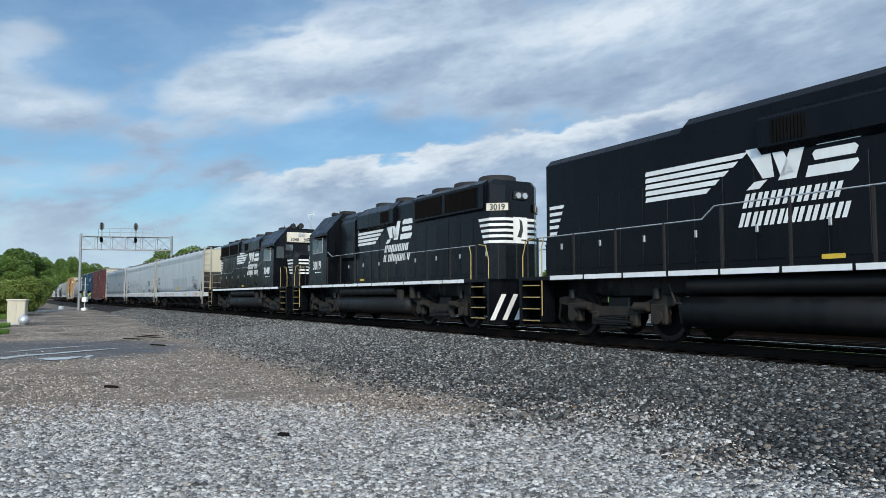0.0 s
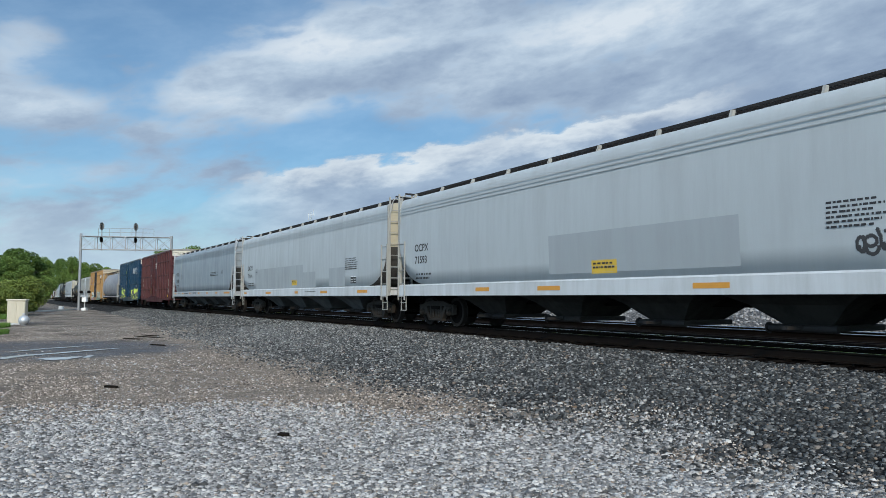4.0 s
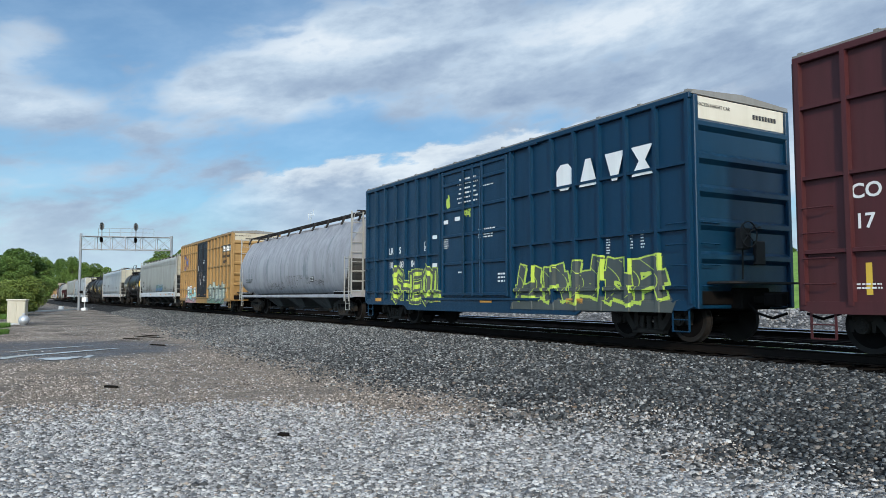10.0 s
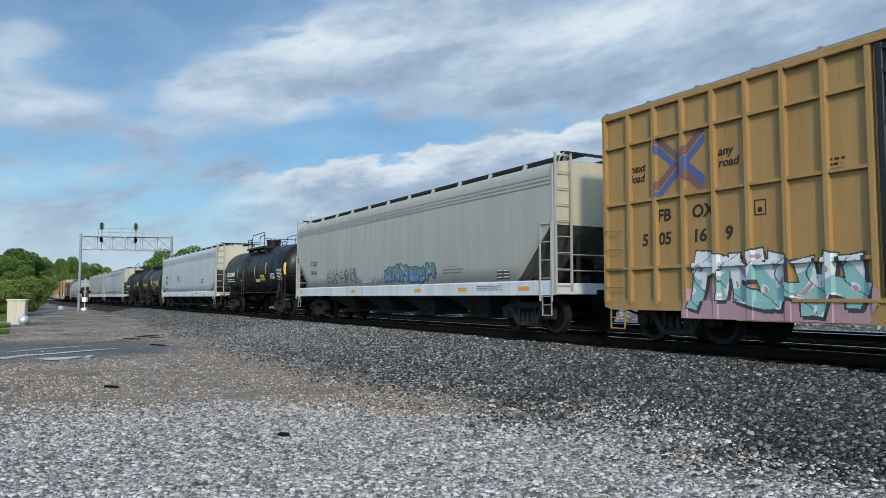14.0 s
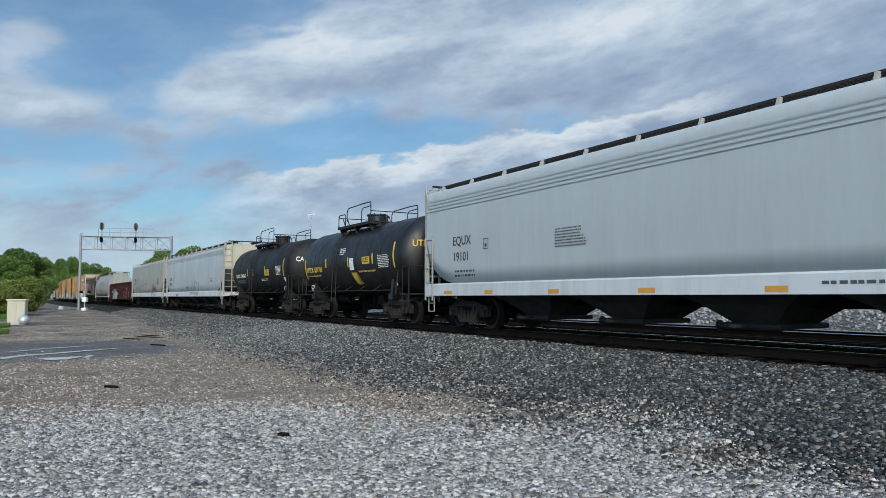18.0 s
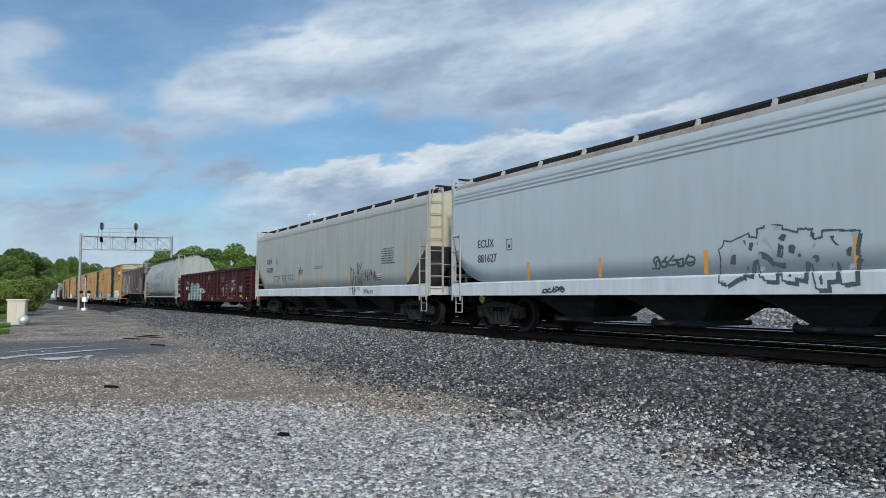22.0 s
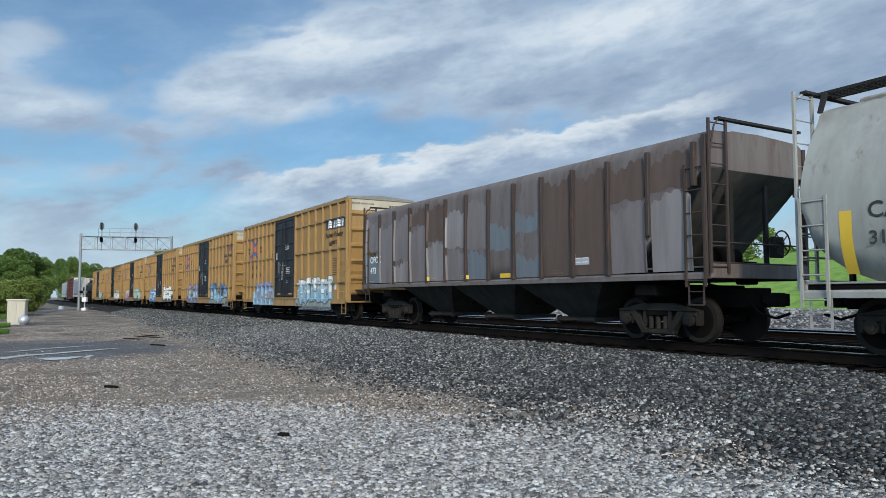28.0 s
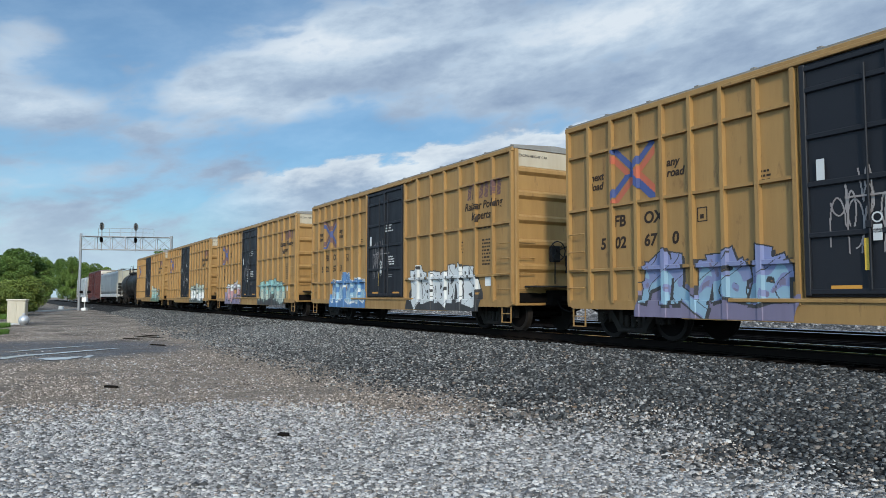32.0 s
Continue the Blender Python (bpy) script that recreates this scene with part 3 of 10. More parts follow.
def make_ground():
    """One sheet to the horizon: finer round the yard, coarse far out."""
    xs = sorted(set([-2500, -1200, -600, -300, -150] + [-80 + 2 * i for i in range(61)] + [60, 90, 150, 300, 600, 1200, 2500]))
    ys = sorted(set([-1500, -600, -250, -100, -40, -20, -10] + [-6 + 1.5 * i for i in range(70)] + [120, 160, 250, 400, 700, 1300, 2600]))
    k = Kit()
    v = []
    for y in ys:
        for x in xs:
            near = abs(x) < 70 and -15 < y < 100
            v.append((x, y, yard_height(x, y) if near else YARD_Z))
    nx = len(xs)
    f = [(j * nx + i, j * nx + i + 1, (j + 1) * nx + i + 1, (j + 1) * nx + i) for j in range(len(ys) - 1) for i in range(nx - 1)]
    k.add(v, f, 0, True)
    return tagged(part("ground", k, GROUND), "grey crushed-stone yard ground with sandy patches", "ground", kind="structure")


make_ground()

# stretch of the line that is laid with its own pieces
U_NEAR, U_FAR = -60.0, 330.0


def shoulder_width(u):
    """The near shoulder narrows along the line as the yard comes up to it."""
    return 1.0 - 0.5 * min(1.0, max(0.0, (u - 22.0) / 40.0))


def strip(name, profile, mat, u0, u1, du, rough=0.0, label="", category="", narrowing=False):
    """A band along the track: profile is a list of (w, z)."""
    us = []
    u = u0
    while u < u1 + 0.01:
        us.append(u)
        u += du if -30 < u < 90 else du * 5
    k = Kit()
    v = []
    for u in us:
        for i, (w, z) in enumerate(profile):
            a = rough * noise.noise((u * 0.9, w * 0.9, 2.2)) if rough else 0
            if narrowing and w > 2.0:
                w = 2.0 + (w - 2.0) * shoulder_width(u)
            x, y = on_line(u, w + a * 4)
            v.append((x, y, z + a))
    c = len(profile)
    k.add(v, [(j * c + i, j * c + i + 1, (j + 1) * c + i + 1, (j + 1) * c + i) for j in range(len(us) - 1) for i in range(c - 1)], 0, True)
    return tagged(part(name, k, mat), label, category, kind="structure")


def slope(w):
    """Height of the near ballast shoulder."""
    if w < 1.55:
        return -0.23
    if w < 2.0:
        return -0.23 - (w - 1.55) * 0.10
    return -0.275 - (min(w, 6.9) - 2.0) * 0.1


SHOULDER = [(w, slope(w)) for w in (-9.0, -4.2, -3.0, -1.6, 0.0, 1.55, 2.0, 2.6, 3.2, 3.8, 4.4, 5.0, 5.6, 6.2, 6.9)]
SHOULDER = [(w, -0.36 if w == -4.2 else -0.30 if w == -3.0 else -0.30 if w == -9.0 else z) for w, z in SHOULDER] + [(7.5, -0.95)]
strip("ballast", SHOULDER[::-1], BALLAST, U_NEAR, U_FAR, 0.5, 0.035, "dark crushed-rock ballast shoulder under the tracks", "ballast", True)
# dark sheets over both beds, coloured for the shade under and beside the train
strip("track_bed", [(1.5, -0.222), (0.0, -0.216), (-1.55, -0.222), (-3.0, -0.285), (-4.2, -0.345), (-4.48, -0.32)], SHADED_BED, U_NEAR, U_FAR, 0.5, 0.0, "dark ballast between the near rails, train shade put into its colour", "track bed")
strip("track_bed", [(-4.5, -0.235), (-6.1, -0.222), (-7.7, -0.235)], SHADED_BED, U_NEAR, U_FAR, 0.5, 0.0, "dark ballast between the far rails, train shade put into its colour", "track bed")
BANK = [(-7.8, -0.34), (-8.6, -0.26), (-10.0, 0.05), (-12.0, 0.34), (-13.5, 0.44), (-15.0, 0.4), (-17.0, 0.0), (-19.0, -0.9)]
strip("ballast_bank", BANK, PALE_BALLAST, U_NEAR, U_FAR, 0.5, 0.06, "pale grey stone bank behind the second track", "gravel bank")


def rail_profile():
    return [(-0.07, -0.18), (0.07, -0.18), (0.07, -0.168), (0.012, -0.15), (0.012, -0.045), (0.036, -0.035), (0.036, -0.015), (0.024, -0.001), (0.0, 0.0), (-0.024, -0.001), (-0.036, -0.015), (-0.036, -0.035), (-0.012, -0.045), (-0.012, -0.15), (-0.07, -0.168)]


def make_rail(w, label, near):
    us = [U_NEAR + 1.5 * i for i in range(int((U_FAR - U_NEAR) / 1.5))]
    prof = rail_profile()
    k = Kit()
    c = len(prof)
    v = []
    for u in us:
        for a, z in prof:
            x, y = on_line(u, w + a)
            v.append((x, y, z + (a if near else -a) * (0.035 if z > -0.1 else 0.0)))
    for i in range(c):
        i2 = (i + 1) % c
        mat = 1 if i in (6, 7, 8, 9, 10 if near else 5) else 0
        k.f += [(j * c + i, j * c + i2, (j + 1) * c + i2, (j + 1) * c + i) for j in range(len(us) - 1)]
        k.m += [mat] * (len(us) - 1)
        k.s += [False] * (len(us) - 1)
    k.v = v
    return tagged(part("rail", k, [RAIL_RUST, RAIL_TOP]), label, "rail", "rails", "structure")


TRACKS = (0.0, -6.1)
for tr in TRACKS:
    for sgn in (1, -1):
        make_rail(tr + sgn * 0.753, "worn steel rail with a bright running head", sgn > 0)


def make_ties():
    me = shared(("tie",), lambda: Kit().box(-0.115, 0.115, -1.3, 1.3, -0.19, 0.0, 0.012), TIE)
    me_plate = shared(("tie_plate",), lambda: Kit().box(-0.09, 0.09, -0.18, 0.18, 0.0, 0.012, 0.004), RAIL_RUST)
    for tr in TRACKS:
        root = tagged(new("sleepers"), "dark creosoted wooden sleepers bedded in ballast", "sleeper", kind="structure")
        for i in range(120):
            u = -10 + i * 0.54
            x, y = on_line(u, tr)
            ob = part("tie", me, TIE, root, at=pose(x, y, -0.212, 0, 0, math.degrees(heading(u)) + 90 + random.uniform(-1, 1)))
            if i < 60 and tr == 0:
                for sgn in (1, -1):
                    x2, y2 = on_line(u, tr + sgn * 0.753)
                    part("tie_plate", me_plate, RAIL_RUST, root, at=pose(x2, y2, -0.194, 0, 0, math.degrees(heading(u)) + 90))


make_ties()

# ---------------------------------------------------------------- running gear
WHEEL_R = 0.457
MOVERS = []      # (thing, middle of the car in train distance, half of the truck spacing)
WHEELS = []      # (wheelset, place in its truck, middle of its car)


def wheelset_kit(r=WHEEL_R):
    def build():
        k = Kit()
        k.cyl((0, -0.98, 0), (0, 0.98, 0), 0.085, 10)
        for s in (-1, 1):
            y0, y1 = s * 0.70, s * 0.835
            k.cyl((0, y0, 0), (0, y1, 0), r, 28, mat=1)
            k.cyl((0, s * 0.685, 0), (0, s * 0.70, 0), r + 0.03, 28, mat=1)
            k.cyl((0, y1, 0), (0, s * 0.845, 0), r * 0.80, 24, r * 0.72)
            k.cyl((0, s * 0.84, 0), (0, s * 0.87, 0), 0.15, 14)
            for j in range(5):
                a = 2 * math.pi * j / 5
                k.cyl((0.26 * math.cos(a), s * 0.84, 0.26 * math.sin(a)), (0.26 * math.cos(a), s * 0.852, 0.26 * math.sin(a)), 0.035, 6)
        return k
    return build


def side_frame_kit():
    """Cast side frame: top chord, sloping legs, tension member and pedestals; faces -y at y = 0."""
    k = Kit()
    y0, y1 = -0.07, 0.07
    k.prism([(-1.12, 0.56), (-1.12, 0.66), (-0.72, 0.74), (-0.45, 0.80), (0.45, 0.80), (0.72, 0.74), (1.12, 0.66), (1.12, 0.56), (0.72, 0.62), (0.42, 0.67), (-0.42, 0.67), (-0.72, 0.62)], y0, y1)
    k.box(-1.10, 1.10, y0 - 0.05, y0, 0.645, 0.675, 0.01)
    for d in (-1, 1):
        k.prism([(d * 0.60, 0.66), (d * 0.76, 0.62), (d * 0.44, 0.20), (d * 0.28, 0.20)], y0 - 0.03, y1)
        k.prism([(d * 0.30, 0.68), (d * 0.40, 0.68), (d * 0.40, 0.30), (d * 0.30, 0.30)], y0, y1)
        k.box(d * 0.89 - 0.17, d * 0.89 + 0.17, y0 - 0.02, y1 + 0.01, 0.54, 0.64, 0.02)
        k.prism([(d * 1.02, 0.60), (d * 1.13, 0.60), (d * 1.11, 0.36), (d * 1.04, 0.36)], y0, y1)
        k.prism([(d * 0.76, 0.60), (d * 0.67, 0.60), (d * 0.70, 0.36), (d * 0.75, 0.36)], y0, y1)
    k.box(-0.46, 0.46, y0 - 0.03, y1, 0.15, 0.25, 0.02)
    return k


def bolster_kit():
    k = Kit()
    k.box(-0.22, 0.22, -1.0, 1.0, 0.52, 0.78, 0.03)
    for s in (-1, 1):
        k.box(-0.28, 0.28, min(s * 0.9, s * 1.13), max(s * 0.9, s * 1.13), 0.53, 0.65, 0.02)
    k.cyl((0, 0, 0.76), (0, 0, 0.92), 0.2, 12)
    return k


def spring_kit():
    k = Kit()
    rings = []
    for j in range(11):
        r, z = (0.08 if j % 2 else 0.05), 0.25 + 0.028 * j
        rings.append([(r * math.cos(math.pi * i / 5), r * math.sin(math.pi * i / 5), z) for i in range(10)])
    return k.loft(rings, smooth=True)


def bearing_kit():
    k = Kit()
    k.cyl((0, 0.08, 0), (0, -0.10, 0), 0.12, 14)
    k.cyl((0, -0.10, 0), (0, -0.125, 0), 0.085, 10)
    for j in range(3):
        a = 2 * math.pi * j / 3 + 0.5
        k.cyl((0.05 * math.cos(a), -0.12, 0.05 * math.sin(a)), (0.05 * math.cos(a), -0.14, 0.05 * math.sin(a)), 0.016, 6)
    return k


def add_truck(car, x, mid):
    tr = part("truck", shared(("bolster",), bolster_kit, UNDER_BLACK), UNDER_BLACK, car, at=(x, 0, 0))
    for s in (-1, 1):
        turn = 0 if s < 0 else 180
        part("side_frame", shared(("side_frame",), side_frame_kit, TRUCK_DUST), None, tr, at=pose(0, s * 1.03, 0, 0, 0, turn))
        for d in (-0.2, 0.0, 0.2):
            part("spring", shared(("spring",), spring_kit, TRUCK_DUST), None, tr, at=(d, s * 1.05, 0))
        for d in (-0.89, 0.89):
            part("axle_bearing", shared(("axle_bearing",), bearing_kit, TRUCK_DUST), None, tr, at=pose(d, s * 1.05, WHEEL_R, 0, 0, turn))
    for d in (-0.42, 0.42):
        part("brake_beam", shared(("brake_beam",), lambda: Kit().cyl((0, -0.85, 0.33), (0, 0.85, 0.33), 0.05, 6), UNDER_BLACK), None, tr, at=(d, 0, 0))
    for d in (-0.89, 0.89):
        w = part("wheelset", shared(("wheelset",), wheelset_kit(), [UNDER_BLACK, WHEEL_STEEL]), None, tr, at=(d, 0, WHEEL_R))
        WHEELS.append((w, (d, 0, WHEEL_R), mid))
    return tr


def coupler_kit():
    k = Kit()
    k.box(-0.55, 0.02, -0.09, 0.09, 0.80, 0.96, 0.02)
    k.box(0.0, 0.30, -0.15, 0.13, 0.74, 1.02, 0.04)
    k.prism([(0.22, -0.14), (0.40, -0.11), (0.44, -0.02), (0.34, 0.02), (0.28, -0.03)], 0.76, 1.0, "z")
    k.pipe([(-0.3, -0.25, 0.86), (-0.05, -0.27, 0.62), (0.25, -0.2, 0.52), (0.5, -0.1, 0.62)], 0.028, 6)
    return k


def add_couplers(car, xf, xr):
    me = shared(("coupler",), coupler_kit, UNDER_BLACK)
    part("coupler", me, None, car, at=(xf, 0, 0))
    part("coupler", me, None, car, at=pose(xr, 0, 0, 0, 0, 180))


def ladder(car, x, y, z0, z1, wide=0.42, along="x", mat=None, name="ladder", step=0.36, stile=0.022, proud=0.0):
    """Two stiles and round rungs; along says which way its width runs."""
    key = ("ladder", round(z1 - z0, 2), wide, along, mat.name, step)

    def build():
        k = Kit()
        h = z1 - z0
        for s in (-wide / 2, wide / 2):
            if along == "x":
                k.box(s - stile, s + stile, -0.02, 0.02, 0, h)
            else:
                k.box(-0.02, 0.02, s - stile, s + stile, 0, h)
        m = max(2, int(h / step))
        for i in range(m):
            z = 0.12 + i * (h - 0.2) / max(1, m - 1)
            if along == "x":
                k.cyl((-wide / 2, 0, z), (wide / 2, 0, z), 0.014, 6)
            else:
                k.cyl((0, -wide / 2, z), (0, wide / 2, z), 0.014, 6)
        return k
    return part(name, shared(key, build, mat), None, car, at=(x, y, z0))


def grab(car, x0, x1, y, z, mat, out=-0.07, name="grab_iron"):
    L = round(x1 - x0, 2)

    def build():
        return Kit().pipe([(0, 0, 0), (0, out, 0), (L, out, 0), (L, 0, 0)], 0.013, 6)
    return part(name, shared((name, L, out, mat.name), build, mat), None, car, at=(x0, y, z))


def stirrup(car, x, y, mat, z=0.85, drop=0.5, wide=0.36):
    def build():
        k = Kit()
        for s in (-wide / 2, wide / 2):
            k.box(s - 0.02, s + 0.02, -0.008, 0.008, -drop, 0)
        k.box(-wide / 2, wide / 2, -0.03, 0.008, -drop - 0.01, -drop + 0.012)
        k.box(-wide / 2, wide / 2, -0.03, 0.008, -drop * 0.5, -drop * 0.5 + 0.02)
        return k
    return part("sill_step", shared(("sill_step", wide, drop, mat.name), build, mat), None, car, at=(x, y, z))


def write(car, text, size, x, z, y, mat, bold=0.0, shear=0.0, wide=1.0, name="lettering", label=""):
    return part(name, letters(text, size, mat, bold, shear, wide), None, car, label, at=(x, y - 0.006, z))


def bars(car, x, z, wide, high, rows, y, mat, ragged=0.3, seed=1, name="stencil"):
    """Rows of small writing too fine to read."""
    rnd = random.Random(seed)
    k = Kit()
    lh = high / rows
    for i in range(rows):
        a = 0.0
        end = wide * (1 - ragged * rnd.random())
        while a < end:
            b = min(end, a + lh * rnd.uniform(0.35, 1.3))
            k.box(a, b, -0.003, 0.0, -i * lh - lh * 0.46, -i * lh)
            a = b + lh * rnd.uniform(0.2, 0.55)
    ob = part(name, k, mat, car, at=(x, y - 0.003, z))
    ob["kind"] = "stuff"
    return ob


def plate(car, x0, x1, z0, z1, y, mat, name="marking", label="", t=0.004):
    k = Kit().box(0, x1 - x0, -t, 0, 0, z1 - z0)
    return part(name, k, mat, car, label, at=(x0, y - 0.001, z0))


def brake_wheel(car, x, y, z, mat, face="x"):
    def build():
        k = Kit()
        n = 16
        pts = [(0, 0.26 * math.cos(2 * math.pi * i / n), 0.26 * math.sin(2 * math.pi * i / n)) for i in range(n + 1)]
        k.pipe(pts, 0.016, 6)
        for i in range(4):
            a = math.pi / 4 + i * math.pi / 2
            k.cyl((0, 0, 0), (0, 0.26 * math.cos(a), 0.26 * math.sin(a)), 0.012, 6)
        k.cyl((-0.2, 0, 0), (0.03, 0, 0), 0.04, 8)
        k.box(-0.22, -0.05, -0.14, 0.14, -0.3, 0.14, 0.02)
        return k
    return part("brake_wheel", shared(("brake_wheel", mat.name), build, mat), None, car, at=(x, y, z))


def brake_gear(car, x, mats):
    """Air reservoir, cylinder and rods below the floor."""
    k = Kit()
    k.cyl((x - 0.5, -0.55, 0.78), (x + 0.5, -0.55, 0.78), 0.2, 12)
    k.cyl((x + 0.9, -0.5, 0.8), (x + 1.4, -0.5, 0.8), 0.13, 10)
    k.pipe([(x - 2.4, -0.4, 0.62), (x + 0.9, -0.4, 0.66), (x + 2.6, -0.3, 0.6)], 0.018, 6)
    k.box(x - 0.62, x + 0.62, -0.6, -0.3, 0.95, 1.0)
    return part("air_brake", k, mats, car)


def train_car(name, s0, s1, trucks, label, category, group="freight train"):
    """A vehicle whose body runs from s0 (front) to s1 in train distance."""
    car = tagged(new(name), label, category, group)
    MOVERS.append((car, (s0 + s1) / 2, trucks))
    return car


# ---------------------------------------------------------------- covered hoppers
def hopper(s0, s1, body, sill, label, cut="curve", bays=4, top=4.36, lines=3, rib_n=0, sill_z=(0.98, 1.36), mid_y=1.60, low_y=1.56, end_mat=None, dark_bays=None, board=STEEL_DARK, ladder_mat=None, round_top=False, cut_z=2.75, cut_x=2.0, roof=None, post_mat=None, long_board=True):
    L = s1 - s0
    h = L / 2
    mid = (s0 + s1) / 2
    tx = h - 1.75
    car = train_car("hopper_car", s0, s1, tx, label, "hopper car")
    lad = ladder_mat or LADDER_GREY
    zb0 = sill_z[1] - 0.02
    def side_y(x, z):
        f = (z - zb0) / (top - 0.28 - zb0)
        if f < 0:
            return -(low_y + 0.05)
        if round_top:
            return -(mid_y - 1.05 * max(0.0, f - 0.45) ** 2 * 1.9 - 1.4 * max(0.0, 0.35 - f) ** 2 * 2)
        rib = 0.06 if rib_n and abs(((x + h - 0.25) / ((L - 0.5) / (rib_n - 1)) + 0.5) % 1 - 0.5) * (L - 0.5) / (rib_n - 1) < 0.06 else 0.0
        return -(low_y + (mid_y - low_y) * math.sin(math.pi * min(1, f * 0.9)) - 0.05 * max(0, f - 0.6)) - rib
    # shell: sections along the car, whose lower edge climbs towards the ends
    def section(x, zb, inset=0.0):
        pts = []
        for i in range(7):
            z = zb + (top - 0.28 - zb) * i / 6
            f = (z - zb0) / (top - 0.28 - zb0)
            y = low_y + (mid_y - low_y) * math.sin(math.pi * min(1, f * 0.9)) - 0.05 * max(0, f - 0.6)
            if round_top:
                y = mid_y - 1.05 * max(0.0, f - 0.45) ** 2 * 1.9 - 1.4 * max(0.0, 0.35 - f) ** 2 * 2
            pts.append((x, -y + inset, z))
        y_top = -pts[-1][1]
        for i in range(1, 5):
            a = i / 4 * math.pi / 2
            pts.append((x, -y_top + (0.50 if round_top else 0.24) * (1 - math.cos(a)), top - 0.28 + 0.28 * math.sin(a)))
        pts.append((x, 0.0, top + 0.06))
        return pts + [(p[0], -p[1], p[2]) for p in pts[-2::-1]]
    stations = []
    nst = 9
    for i in range(nst + 1):
        f = i / nst
        if cut == "curve":
            zb = zb0 + (cut_z - zb0) * (1 - math.sqrt(max(0, 1 - (1 - f) ** 2)))
        else:
            zb = zb0 + (cut_z - zb0) * max(0.0, 1 - f * 1.35) if f < 0.74 else zb0
        stations.append((-h + 0.02 + f * cut_x, zb))
    full = stations + [(-x, zb) for x, zb in stations[::-1]]
    k = Kit()
    k.loft([section(x, zb) for x, zb in full], smooth=False)
    ring_n = len(section(0, zb0))
    # down-facing faces take the darker paint that has their shade in it
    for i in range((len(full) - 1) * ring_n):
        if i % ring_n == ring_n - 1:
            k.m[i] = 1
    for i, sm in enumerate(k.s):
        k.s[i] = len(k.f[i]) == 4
        # end caps get their own colour, by default with sunlight painted in
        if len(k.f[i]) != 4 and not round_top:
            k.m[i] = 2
    if roof:
        for i in range((len(full) - 1) * ring_n):
            if 7 <= i % ring_n <= ring_n - 9:
                k.m[i] = 3
    shell = part("shell", k, [body, SLOPE_DIRT_SHADE, end_mat or END_SUNLIT, roof or body], car)
    # end slope sheets and inner walls, dark with dirt and with shade put into the colour
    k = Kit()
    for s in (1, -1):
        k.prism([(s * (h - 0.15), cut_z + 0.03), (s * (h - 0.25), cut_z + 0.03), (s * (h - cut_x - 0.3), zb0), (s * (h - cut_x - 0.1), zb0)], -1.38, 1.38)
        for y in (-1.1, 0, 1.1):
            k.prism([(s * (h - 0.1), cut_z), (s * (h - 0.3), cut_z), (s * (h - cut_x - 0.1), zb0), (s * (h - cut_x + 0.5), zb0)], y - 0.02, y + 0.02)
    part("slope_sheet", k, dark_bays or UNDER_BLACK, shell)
    # roof edge ribs
    for i in range(lines):
        z = top - 0.34 - i * 0.11
        for s in (-1, 1):
            part("roof_rib", shared(("roof_rib", round(L, 1), body.name), lambda: Kit().prism([(-0.0, -0.012), (0.018, 0.0), (0.0, 0.012)], -h + 0.03, h - 0.03, "x"), body), None, shell, at=(0, s * (mid_y - 0.012 if not round_top else mid_y - 0.2) - (0.0 if s > 0 else 0.012), z))
    for i in range(rib_n):
        x = -h + 0.25 + (L - 0.5) * i / (rib_n - 1)
        zlow = zb0
        for xs, zb in full:
            if abs(xs - x) < 0.2:
                zlow = max(zlow, zb)
        zlow = round(zlow, 1)
        for s in (-1, 1):
            part("side_post", shared(("side_post", zlow, body.name), lambda: Kit().box(-0.05, 0.05, -0.05, 0.05, zlow, top - 0.22, 0.012), post_mat or body), None, shell, at=(x, s * (mid_y + 0.01), 0))
    # side sills, centre sill, end platforms
    z0, z1 = sill_z
    for s in (-1, 1):
        y0, y1 = (low_y - 0.03, low_y + 0.05)
        part("side_sill", shared(("side_sill", round(L, 1), z0, z1, sill.name), lambda: Kit().prism([(y0 - 0.05, z0), (y1, z0), (y1, z1 - 0.04), (y1 - 0.05, z1), (y0 - 0.05, z1)], -h, h, "x"), sill), None, car, at=pose(0, 0, 0, 0, 0, 0 if s > 0 else 180))
    k = Kit().box(-h - 0.1, h + 0.1, -0.2, 0.2, 0.72, 1.12, 0.02)
    for s in (1, -1):
        k.box(min(s * h, s * (h - 1.9)), max(s * h, s * (h - 1.9)), -1.5, 1.5, z0 + 0.1, z0 + 0.22, 0.02)
        k.box(min(s * tx - 0.3, s * tx + 0.3), max(s * tx - 0.3, s * tx + 0.3), -1.45, 1.45, 0.95, 1.2, 0.03)
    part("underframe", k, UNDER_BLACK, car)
    # discharge bays
    span = (2 * tx - 2.5) / bays
    for i in range(bays):
        xc = -tx + 1.25 + span * (i + 0.5)

        def bay():
            k = Kit()
            a, b = span * 0.5, span * 0.14
            c = span * 0.29
            zt = max(1.12, z0 + 0.04)
            k.loft([[(-a, -1.48, zt), (a, -1.48, zt), (a, 1.48, zt), (-a, 1.48, zt)], [(-c, -1.0, 0.80), (c, -1.0, 0.80), (c, 1.0, 0.80), (-c, 1.0, 0.80)], [(-b, -0.62, 0.42), (b, -0.62, 0.42), (b, 0.62, 0.42), (-b, 0.62, 0.42)]])
            return k
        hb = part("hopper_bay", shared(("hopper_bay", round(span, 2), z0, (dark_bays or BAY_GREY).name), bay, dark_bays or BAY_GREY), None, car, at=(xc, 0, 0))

        def gate():
            k = Kit()
            k.box(-span * 0.18, span * 0.18, -0.8, 0.8, 0.33, 0.44, 0.02)
